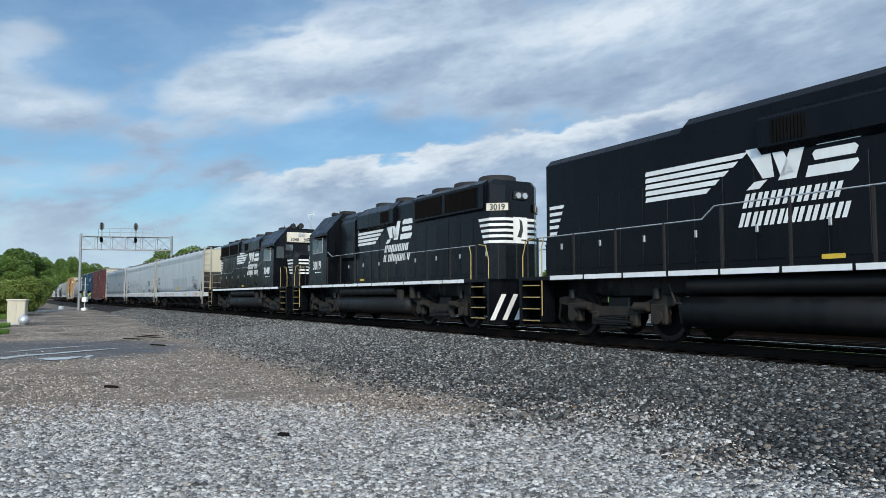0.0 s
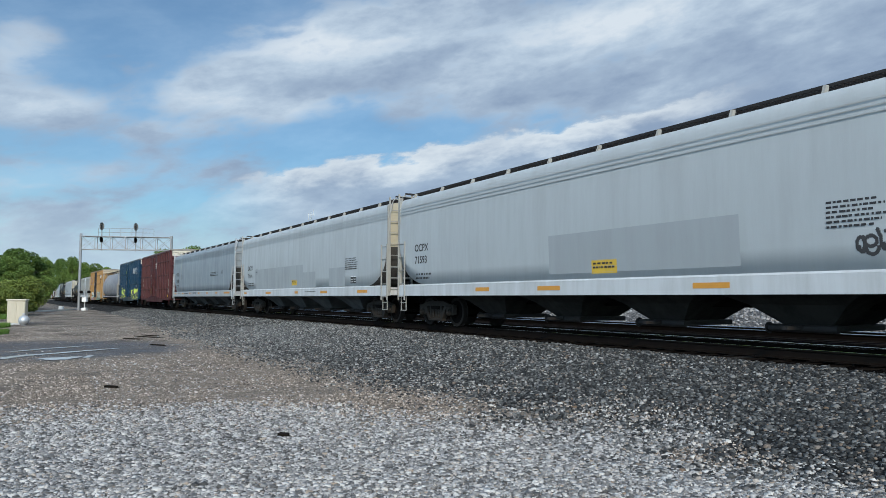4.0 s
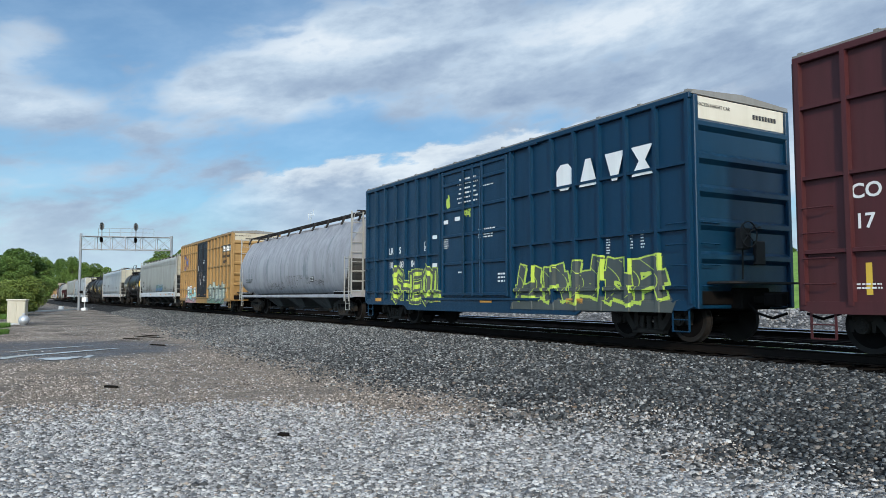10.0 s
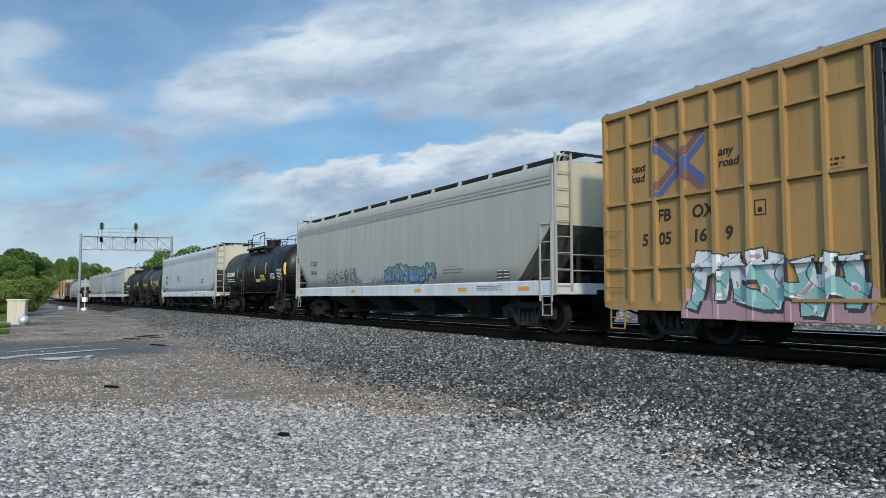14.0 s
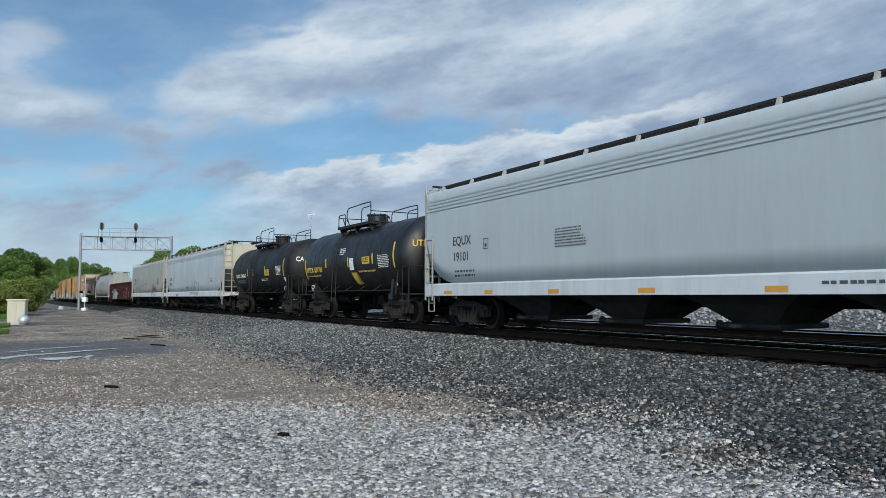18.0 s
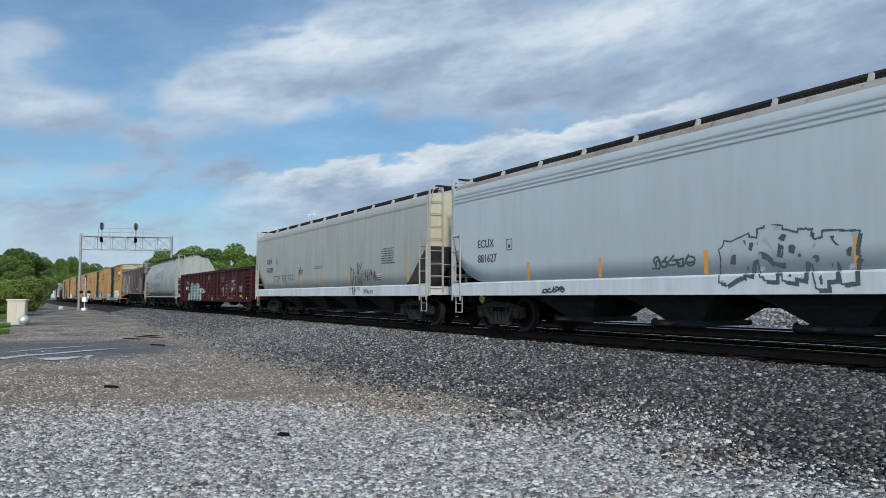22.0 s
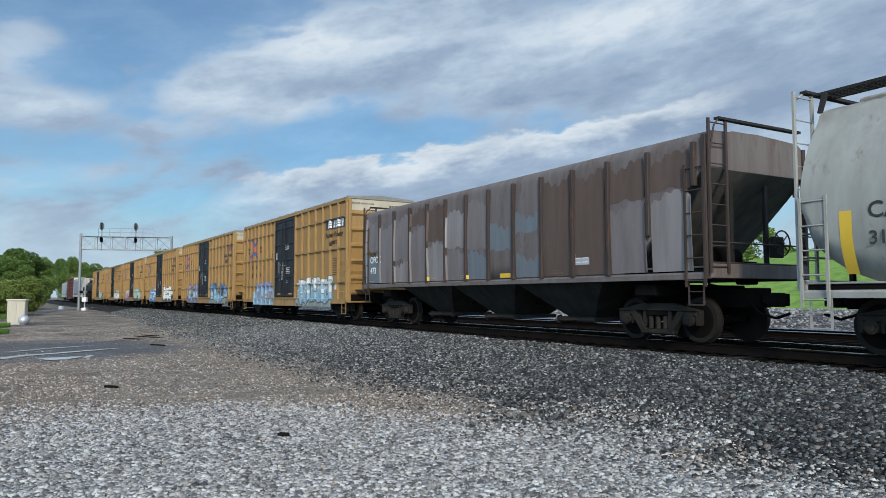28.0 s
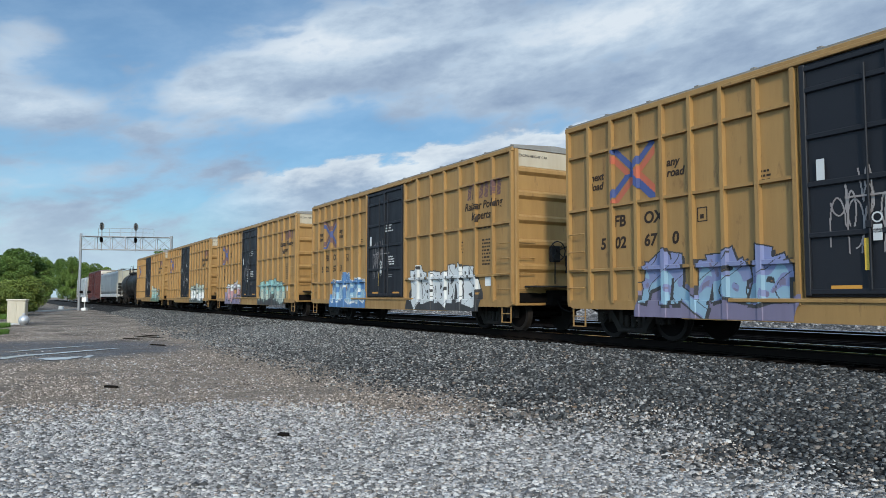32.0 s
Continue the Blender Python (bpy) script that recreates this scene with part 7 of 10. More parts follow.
# woods across the line, far off
for n in range(26):
    u = 40 + n * 11 + rt.uniform(-3, 3)
    x, y = on_line(u, -52 - rt.uniform(0, 14) - 0.05 * u)
    plant(rt.choice((0, 1, 3)), x, y, rt.uniform(0.95, 1.35), rt.uniform(0, 360))
for n in range(18):
    u = 40 + n * 3.4 + rt.uniform(-1, 1)
    x, y = on_line(u, -34 - rt.uniform(0, 9))
    plant(rt.choice((2, 2, 3)), x, y, rt.uniform(0.55, 0.85) if u > 15 else rt.uniform(0.75, 1.0), rt.uniform(0, 360))
TREES[0].matrix_basis = pose(*on_line(330, -60), YARD_Z)
TREES[1].matrix_basis = pose(*on_line(345, -64), YARD_Z)
TREES[2].matrix_basis = pose(*on_line(20, -40), YARD_Z)
TREES[3].matrix_basis = pose(*on_line(352, -58), YARD_Z)
FIELD_PROFILE = [(-18.5, -0.68, 0.0), (-22, -0.4, 0.9), (-28, -0.3, 2.4), (-36, -0.25, 4.3), (-46, -0.2, 5.7), (-60, -0.2, 6.2), (-120, -0.1, 5.5), (-160, -0.9, 0.0)]


def make_field():
    """Grass beyond the tracks: flat far along the line, a green slope where the line comes nearest."""
    k = Kit()
    us = [U_NEAR + 2.0 * i for i in range(int((U_FAR - U_NEAR) / 2) + 1)]
    v = []
    for u in us:
        rise = 1.0 - min(1.0, max(0.0, (u - 34.0) / 26.0))
        for w, z, up in FIELD_PROFILE:
            a = 0.25 * noise.noise((u * 0.31, w * 0.31, 3.1))
            x, y = on_line(u, w)
            v.append((x, y, z + up * rise + a * (0.4 + rise)))
    c = len(FIELD_PROFILE)
    k.add(v, [(j * c + i, j * c + i + 1, (j + 1) * c + i + 1, (j + 1) * c + i) for j in range(len(us) - 1) for i in range(c - 1)], 0, True)
    return tagged(part("grass_field", k, FIELD), "bright green grass slope beyond the tracks", "grass", kind="structure")


make_field()


def antenna(x, y, h, name, label, arms=True):
    a = tagged(new(name), label, "mast")
    a.matrix_basis = pose(x, y, YARD_Z)
    part("pole", Kit().cyl((0, 0, 0), (0, 0, h), 0.13, 8, 0.06), SILVER, a)
    if arms:
        k = Kit()
        k.box(-0.5, 0.5, -0.05, 0.05, h - 0.5, h - 0.42)
        k.cyl((0.35, 0, h - 0.5), (0.35, 0, h + 0.3), 0.05, 6)
        k.cyl((-0.35, 0, h - 1.2), (-0.35, 0, h - 0.2), 0.06, 6)
        part("antenna", k, SILVER, a)


antenna(-18.5, 100.0, 13.6, "radio_mast", "slim grey radio mast behind the tracks")
antenna(22.1, 65.0, 11.0, "utility_pole", "thin pole behind the tracks", arms=False)
antenna(-1.9, 48.0, 6.3, "utility_pole", "thin pole behind the tracks", arms=False)


# ---------------------------------------------------------------- painted marks that follow the car's side
def decal(car, x0, x1, z0, z1, classes, mats, side_y, cell=0.025, name="graffiti", label="", lift=0.005):
    """Paint laid on the side of a car, cell by cell, over ribs and panels. classes(X, Z) gives the paint of each cell, -1 for none."""
    nx, nz = max(1, int((x1 - x0) / cell)), max(1, int((z1 - z0) / cell))
    xs, zs = np.linspace(x0, x1, nx + 1), np.linspace(z0, z1, nz + 1)
    X, Z = np.meshgrid((xs[1:] + xs[:-1]) / 2, (zs[1:] + zs[:-1]) / 2)
    kind = classes(X, Z)
    Y = np.array([[side_y(x, z) for x in xs.tolist()] for z in zs.tolist()]) - lift
    # runs of one paint on one flat stretch become a single face
    flat = (np.abs(Y[:-1, 1:] - Y[:-1, :-1]) < 1e-6) & (np.abs(Y[1:, 1:] - Y[1:, :-1]) < 1e-6)
    new_run = np.ones(kind.shape, bool)
    new_run[:, 1:] = (kind[:, 1:] != kind[:, :-1]) | ~flat[:, 1:] | ~flat[:, :-1]
    verts, faces, mat_of = [], [], []
    for j in range(nz):
        starts = np.nonzero(new_run[j])[0].tolist() + [nx]
        for a, b in zip(starts, starts[1:]):
            if kind[j, a] < 0:
                continue
            k = len(verts)
            verts += [(xs[a], Y[j, a], zs[j]), (xs[b], Y[j, b], zs[j]), (xs[b], Y[j + 1, b], zs[j + 1]), (xs[a], Y[j + 1, a], zs[j + 1])]
            faces.append((k, k + 1, k + 2, k + 3))
            mat_of.append(int(kind[j, a]))
    me = bpy.data.meshes.new(name)
    me.from_pydata(verts, [], faces)
    for m in mats:
        me.materials.append(m)
    if faces:
        me.polygons.foreach_set("material_index", mat_of)
    ob = part(name, me, None, car, label)
    if name == "graffiti":
        ob["kind"] = "stuff"
    return ob


def stroke_field(X, Z, lines):
    d = np.full(X.shape, 9.0)
    for line in lines:
        for (ax, az), (bx, bz) in zip(line, line[1:]):
            vx, vz = bx - ax, bz - az
            t = np.clip(((X - ax) * vx + (Z - az) * vz) / (vx * vx + vz * vz + 1e-9), 0, 1)
            d = np.minimum(d, np.hypot(X - ax - t * vx, Z - az - t * vz))
    return d


GLYPHS = {
    "S": [[(0.9, 0.85), (0.5, 1), (0.1, 0.8), (0.25, 0.55), (0.75, 0.45), (0.9, 0.2), (0.5, 0), (0.1, 0.12)]],
    "H": [[(0.1, 0), (0.1, 1)], [(0.9, 0), (0.9, 1)], [(0.1, 0.5), (0.9, 0.5)]],
    "E": [[(0.9, 1), (0.1, 1), (0.1, 0), (0.9, 0)], [(0.1, 0.5), (0.7, 0.5)]],
    "O": [[(0.5, 1), (0.1, 0.75), (0.1, 0.25), (0.5, 0), (0.9, 0.25), (0.9, 0.75), (0.5, 1)]],
    "L": [[(0.15, 1), (0.15, 0), (0.9, 0)]],
    "T": [[(0, 1), (1, 1)], [(0.5, 1), (0.5, 0)]],
    "P": [[(0.1, 0), (0.1, 1), (0.8, 0.95), (0.85, 0.6), (0.1, 0.5)]],
    "F": [[(0.9, 1), (0.1, 1), (0.1, 0)], [(0.1, 0.5), (0.7, 0.5)]],
    "C": [[(0.9, 0.85), (0.5, 1), (0.1, 0.7), (0.1, 0.3), (0.5, 0), (0.9, 0.15)]],
    "D": [[(0.1, 0), (0.1, 1), (0.7, 0.9), (0.9, 0.5), (0.7, 0.1), (0.1, 0)]],
    "A": [[(0, 0), (0.5, 1), (1, 0)], [(0.2, 0.4), (0.8, 0.4)]],
    "X": [[(0, 0), (1, 1)], [(0, 1), (1, 0)]],
}


def glyph_lines(text, x0, x1, z0, z1, jitter, rnd):
    out = []
    w = (x1 - x0) / len(text)
    for i, ch in enumerate(text):
        dz = rnd.uniform(-jitter, jitter) * (z1 - z0)
        for line in GLYPHS.get(ch, []):
            out.append([(x0 + (i + 0.1 + 0.78 * a + 0.1 * jitter * rnd.uniform(-1, 1)) * w, z0 + dz + b * (z1 - z0)) for a, b in line])
    return out


def loop_lines(x0, x1, z0, z1, count, rnd):
    """Loose rounded pen strokes: part loops with tails, overlapping, without any letter in them."""
    out = []
    w, h = (x1 - x0) / count, z1 - z0
    for i in range(count):
        for _ in range(2):
            cx, cz = x0 + (i + rnd.uniform(0.25, 0.75)) * w, z0 + h * rnd.uniform(0.3, 0.7)
            rx, rz = w * rnd.uniform(0.2, 0.55), h * rnd.uniform(0.14, 0.34)
            a0, sweep = rnd.uniform(0, 6.283), rnd.choice((-1, 1)) * rnd.uniform(2.6, 6.0)
            p = [(cx + rx * math.cos(a0 + sweep * k / 12), cz + rz * math.sin(a0 + sweep * k / 12)) for k in range(13)]
            if rnd.random() < 0.6:
                p.append((p[-1][0] + rnd.uniform(-0.5, 0.5) * w, z0 + h * rnd.choice((0.0, 0.08, 0.92, 1.0))))
            out.append([(min(max(a, x0), x1), min(max(b, z0), z1)) for a, b in p])
    return out


def slab_field(X, Z, slabs):
    """Distance to a set of square-ended strokes, each with its own half width."""
    d = np.full(X.shape, 9.0)
    for ax, az, bx, bz, r in slabs:
        L = math.hypot(bx - ax, bz - az) + 1e-6
        ux, uz = (bx - ax) / L, (bz - az) / L
        along = (X - ax) * ux + (Z - az) * uz
        across = np.abs((Z - az) * ux - (X - ax) * uz)
        d = np.minimum(d, np.maximum(across, np.abs(along - L / 2) - L / 2) - r * (0.75 + 0.25 * along / L))
    return d


def block_shape(rnd):
    """Strokes of one interlocking block in a unit box: leaning uprights, hooks and a slash."""
    a, b = rnd.uniform(0.0, 0.2), rnd.uniform(0.75, 1.0)
    out = [(a, rnd.uniform(0, 0.15), a + rnd.uniform(-0.1, 0.2), rnd.uniform(0.8, 1.0)), (b, rnd.uniform(0, 0.2), b + rnd.uniform(-0.25, 0.1), rnd.uniform(0.7, 1.0))]
    z = rnd.uniform(0.2, 0.8)
    out.append((a, z, b, z + rnd.uniform(-0.35, 0.35)))
    if rnd.random() < 0.6:
        out.append((out[0][2], out[0][3], rnd.uniform(0.4, 0.7), rnd.uniform(0.55, 1.05)))
    if rnd.random() < 0.5:
        out.append((out[1][0], out[1][1], rnd.uniform(0.3, 0.6), rnd.uniform(-0.05, 0.35)))
    return out


def spray(car, side_y, x0, x1, z0, z1, mats, seed, text="", count=5, r=0.10, edge=0.045, halo=0.0, cloud=None, cell=0.0125, label="", hollow=False):
    """A sprayed piece of block shapes: graded fill, outline, drop shade and a background cloud. mats: fill, second fill, outline, cloud."""
    rnd = random.Random(seed)
    m = r + edge + halo + 0.03
    wide = (x1 - x0 - 2 * m) / (len(text) or count)
    slabs = []
    for i in range(len(text) or count):
        shape = [(a, b, c, d) for line in GLYPHS[text[i]] for (a, b), (c, d) in zip(line, line[1:])] if text else block_shape(rnd)
        lean, up, tall = rnd.uniform(-0.1, 0.16), rnd.uniform(0.0, 0.14), rnd.uniform(0.84, 1.0)
        for a, b, c, d in shape:
            q = [x0 + m + (i + 0.08 + 0.86 * (v + lean * (w - 0.5))) * wide for v, w in ((a, b), (c, d))]
            h = [z0 + m + (z1 - z0 - 2 * m) * (up + (tall - up) * w) for w in (b, d)]
            slabs.append((q[0], h[0], q[1], h[1], r * rnd.uniform(0.8, 1.2)))
    k1, k2, k3 = rnd.uniform(2, 5), rnd.uniform(3, 7), rnd.uniform(0, 6)

    def classes(X, Z):
        bend = 0.04 * np.sin(X * 2.3 + k3) + 0.02 * np.sin(X * 6.1 + Z * 3 + k1)
        d = slab_field(X + 0.03 * np.sin(Z * 5 + k2), Z + bend, slabs)
        shade = slab_field(X - 0.05 + 0.03 * np.sin(Z * 5 + k2), Z + bend + 0.06, slabs)
        rough = 0.5 + 0.28 * np.sin(X * 7.9 + 3 * np.sin(Z * 5.3 + k1)) + 0.22 * np.sin(Z * 13.1 + 2 * np.sin(X * 11.7 + k2))
        kind = np.full(X.shape, -1)
        if cloud is not None:
            wob = 0.12 * np.sin(X * 3.1 + k3) + 0.07 * np.sin(X * 9.7 + k1) + 0.04 * np.sin(X * 23 + k2)
            kind[(Z < z0 + (z1 - z0) * cloud + wob) & (X > x0 + 0.1 + 0.08 * np.sin(Z * 8)) & (X < x1 - 0.1 + 0.08 * np.sin(Z * 7 + 1))] = 3
        if halo:
            kind[d < edge + halo] = 3
        if r > 0.06:
            kind[shade < edge * 0.5] = 2
        kind[d < edge] = 2
        fill = d < 0
        kind[fill] = 0
        kind[fill & ((Z - z0) / (z1 - z0) + 0.5 * (rough - 0.5) > 0.52)] = 1
        if hollow:
            kind[fill & (rough > 0.06)] = -1
            kind[fill & (d < -r * 0.55) & (rough > 0.75)] = 2
        elif r > 0.06:
            kind[fill & (np.abs(np.sin(X * 5.3 + 2.2 * np.sin(Z * 4.1 + k3) + k1)) < 0.07)] = 2
            kind[fill & (d > -0.03) & (rough > 0.62)] = 1
            kind[fill & (d < -r * 0.5) & (rough > 0.86)] = 3
        return kind
    return decal(car, x0, x1, z0, z1, classes, mats, side_y, cell, "graffiti", label)


def scrawl(car, side_y, x0, x1, z0, z1, mat, seed, text="", count=4, r=0.014, label="", cell=0.0125):
    rnd = random.Random(seed)
    lines = []
    if text:
        words = text.split(" ")
        total = sum(len(w) for w in words) + 0.7 * (len(words) - 1)
        x = x0
        for w in words:
            wide = (x1 - x0) * len(w) / total
            lines += glyph_lines(w, x, x + wide, z0 + 0.03, z1 - 0.03, 0.12, rnd)
            x += wide + (x1 - x0) * 0.7 / total
    else:
        lines = loop_lines(x0 + 0.03, x1 - 0.03, z0 + 0.03, z1 - 0.03, count, rnd)

    def classes(X, Z):
        d = stroke_field(X, Z, lines)
        return np.where(d < r, 0, -1)
    return decal(car, x0, x1, z0, z1, classes, [mat], side_y, cell, "graffiti", label)


def block(car, side_y, x0, x1, z0, z1, mat, name="marking", label="", slant=0.0):
    """A flat painted oblong that follows the side."""
    def classes(X, Z):
        kind = np.zeros(X.shape, int)
        if slant:
            f = (Z - z0) / (z1 - z0)
            kind[(X < x0 + slant * (1 - f)) | (X > x1 - slant * f)] = -1
        return kind
    return decal(car, x0, x1, z0, z1, classes, [mat], side_y, 0.05 if x1 - x0 < 1.5 else 0.12, name, label, 0.003)


def write_on(car, text, size, x, z, side_y, mat, bold=0.0, shear=0.0, wide=1.0):
    """Writing painted over the posts and rails of a side."""
    me = letters(text, size, mat, bold, shear, wide).copy()
    bm = bmesh.new()
    bm.from_mesh(me)
    bmesh.ops.translate(bm, verts=bm.verts, vec=(x, 0, z))
    x1 = max(v.co.x for v in bm.verts)
    q = x + 0.02
    while q < x1:
        bmesh.ops.bisect_plane(bm, geom=bm.verts[:] + bm.edges[:] + bm.faces[:], plane_co=(q, 0, 0), plane_no=(1, 0, 0))
        q += 0.03
    for v in bm.verts:
        v.co.y += side_y(v.co.x, v.co.z) - 0.006
    bm.to_mesh(me)
    bm.free()
    return part("lettering", me, None, car)


def spray_paint(name, col):
    return paint(name, col, tuple(0.5 * c for c in col), 0.35, 0.45, fade=0.2)


SP_LIME = spray_paint("lime spray", (0.42, 0.55, 0.06))
SP_DARK = spray_paint("dark spray", (0.035, 0.05, 0.05))
SP_INK = spray_paint("dark teal spray", (0.03, 0.055, 0.06))
SP_SLATE = spray_paint("slate spray", (0.040, 0.052, 0.047))
SP_PERI = spray_paint("periwinkle spray", (0.17, 0.20, 0.36))
SP_BLACK = spray_paint("black spray", (0.014, 0.014, 0.016))
SP_WHITE = spray_paint("white spray", (0.54, 0.56, 0.56))
SP_TEAL = spray_paint("teal spray", (0.19, 0.36, 0.355))
SP_PALE = spray_paint("pale green spray", (0.29, 0.345, 0.305))
SP_SKY = spray_paint("sky blue spray", (0.21, 0.35, 0.45))
SP_BLUE = spray_paint("blue spray", (0.05, 0.15, 0.32))
SP_VIOLET = spray_paint("violet spray", (0.15, 0.13, 0.21))
SP_GREEN = spray_paint("green spray", (0.085, 0.16, 0.115))
SP_PINK = spray_paint("pink spray", (0.33, 0.19, 0.21))
SP_STONE = spray_paint("grey-green spray", (0.19, 0.23, 0.215))
SP_FAINT = spray_paint("worn dark spray", (0.05, 0.05, 0.05))
SP_CHALK = paint("worn white spray", (0.27, 0.255, 0.25), (0.10, 0.05, 0.05), 0.8, 0.6)
SP_PATCH = paint("grey repaint", (0.285, 0.315, 0.33), (0.2, 0.2, 0.2), 0.3, 0.5)
FADED = paint("faded purple", (0.115, 0.055, 0.060), (0.18, 0.10, 0.045), 0.4, 0.55)
PANEL_RED = paint("sign red", (0.42, 0.05, 0.05), (0.2, 0.05, 0.05), 0.3, 0.5)
MARK_BLUE = paint("mark blue", (0.04, 0.07, 0.22), (0.1, 0.1, 0.1), 0.3, 0.5)
MARK_ORANGE = paint("mark red orange", (0.42, 0.10, 0.05), (0.2, 0.1, 0.06), 0.3, 0.5)
TAN_DARK = paint("dark brown letters", (0.022, 0.014, 0.010), (0.05, 0.03, 0.018), 0.3, 0.55, fade=0.0)


def sill_marks(car, y, spans, z=1.08, high=0.11):
    for a, b in spans:
        plate(car, a, b, z, z + high, y, ORANGE, "reflector", "orange reflector strip")


def consolidated(car, y, x, z, w=0.5, h=0.3, mat=None):
    """Inspection stencil: dark panel ruled in white."""
    p = plate(car, x, x + w, z, z + h, y, mat or INK, "stencil_panel")
    k = Kit()
    for i in range(3):
        k.box(0.03, w * 0.45, -0.002, 0, 0.05 + i * h * 0.3, 0.05 + i * h * 0.3 + h * 0.07)
        k.box(w * 0.55, w - 0.03, -0.002, 0, 0.05 + i * h * 0.3, 0.05 + i * h * 0.3 + h * 0.07)
    part("stencil", k, INK_WHITE, p, at=(0, -0.005, 0))


def plate_box(car, x, z, y, mat, s=0.26):
    k = Kit()
    k.box(0, s, -0.003, 0, 0, 0.02).box(0, s, -0.003, 0, s * 1.1, s * 1.1 + 0.02).box(0, 0.02, -0.003, 0, 0, s * 1.1).box(s - 0.02, s, -0.003, 0, 0, s * 1.1).box(s * 0.3, s * 0.65, -0.003, 0, s * 0.25, s * 0.6)
    part("stencil", k, mat, car, at=(x, y - 0.004, z))


# covered hoppers
car, sy, side = H1
write(car, "OCPX", 0.34, -8.4, 2.45, side(0, 2.5), INK, 0.004)
write(car, "71593", 0.34, -8.4, 2.05, side(0, 2.2), INK, 0.004)
bars(car, -8.36, 1.72, 1.1, 0.26, 2, side(0, 1.6), INK, 0.2, 4)
block(car, side, -1.25, 4.3, 1.5, 2.45, SP_PATCH, "repaint_patch", "broad grey repainted patch")
block(car, side, 0.3, 1.12, 1.47, 1.78, SAFETY, "placard", "yellow placard with black writing")
bars(car, 0.36, 1.72, 0.7, 0.18, 2, side(0, 1.6) - 0.006, INK, 0.1, 5)
sill_marks(car, sy, ((-4.6, -3.9), (-1.69, -0.8), (3.23, 4.08), (7.27, 8.2)), 1.10)
bars(car, 5.96, 2.48, 1.2, 0.48, 6, side(0, 2.3), INK, 0.4, 6)
scrawl(car, side, 6.4, 7.35, 1.5, 2.0, SP_BLACK, 3, count=5, r=0.028, label="small black graffiti tag")
scrawl(car, side, 7.1, 8.05, 1.4, 2.3, SP_BLACK, 5, count=3, r=0.02)
car, sy, side = H2
write(car, "OCPX", 0.36, -8.44, 2.45, side(0, 2.5), INK, 0.004)
write(car, "71614", 0.36, -8.44, 2.02, side(0, 2.2), INK, 0.004)
bars(car, -8.36, 1.74, 1.15, 0.26, 2, side(0, 1.6), INK, 0.2, 7)
plate_box(car, -6.8, 2.2, side(0, 2.3), INK)
block(car, side, -6.97, 0.87, 1.36, 2.45, SP_PATCH, "repaint_patch", "broad grey repainted patch")
block(car, side, 0.9, 2.5, 1.36, 2.08, SP_PATCH, "repaint_patch", "grey repainted patch")
block(car, side, 4.12, 5.88, 1.38, 2.16, SP_PATCH, "repaint_patch", "grey repainted patch")
block(car, side, -0.76, 0.0, 1.5, 1.76, SAFETY, "placard", "yellow placard with black writing")
bars(car, -0.7, 1.72, 0.62, 0.17, 2, side(0, 1.6) - 0.006, INK, 0.05, 8)
bars(car, 5.91, 2.5, 1.3, 0.5, 6, side(0, 2.3), INK, 0.35, 9)
consolidated(car, side(0, 1.6), 6.45, 1.48, 0.55, 0.34)
sill_marks(car, sy, ((-9.1, -8.6), (-4.88, -4.0), (-0.2, 0.28), (3.2, 4.0), (7.2, 8.13)), 1.10)
bars(car, 1.2, 1.2, 1.4, 0.07, 1, sy, INK, 0.0, 10)
car, sy, side = H3
write(car, "WFRX", 0.40, -8.32, 2.62, side(0, 2.7), INK, 0.0, wide=0.95)
write(car, "884404", 0.40, -8.29, 2.08, side(0, 2.2), INK, 0.0, wide=0.95)
bars(car, -8.25, 1.92, 1.1, 0.26, 2, side(0, 1.8), INK, 0.2, 11)
plate_box(car, -6.26, 2.36, side(0, 2.4), INK)
decal(car, -6.6, -6.15, 2.3, 4.1, lambda X, Z: np.where(np.abs(X + 6.38 + 0.03 * np.sin(Z * 3)) < 0.025 + 0.055 * (Z - 2.3) * (0.6 + 0.4 * np.sin(Z * 9 + X * 30)), 0, -1), [paint("yellow stain", (0.36, 0.365, 0.29), (0.28, 0.28, 0.24), 0.5, 0.5)], side, 0.025, "stain", "yellow stain run down from the roof")
sill_marks(car, sy, ((-8.9, -8.2), (-5.78, -5.32), (-3.21, -2.74), (-0.2, 0.3), (2.4, 2.9), (5.0, 5.5), (7.2, 8.6)), 1.16)
write(car, "DO NOT HAMMER ON GAR", 0.11, -4.92, 1.18, sy, INK)
bars(car, -7.4, 1.28, 0.8, 0.1, 2, sy, INK, 0.2, 12)
bars(car, -1.9, 1.28, 1.2, 0.12, 3, sy, INK, 0.2, 13)
bars(car, 3.4, 2.62, 2.2, 0.3, 3, side(0, 2.5), INK, 0.4, 14)
bars(car, 6.3, 2.66, 0.8, 0.26, 2, side(0, 2.5), INK, 0.4, 15)
car, sy, side = R1
SP_HAZE = paint("blue-grey worn paint", (0.15, 0.175, 0.195), (0.20, 0.21, 0.23), 0.7, 0.55)


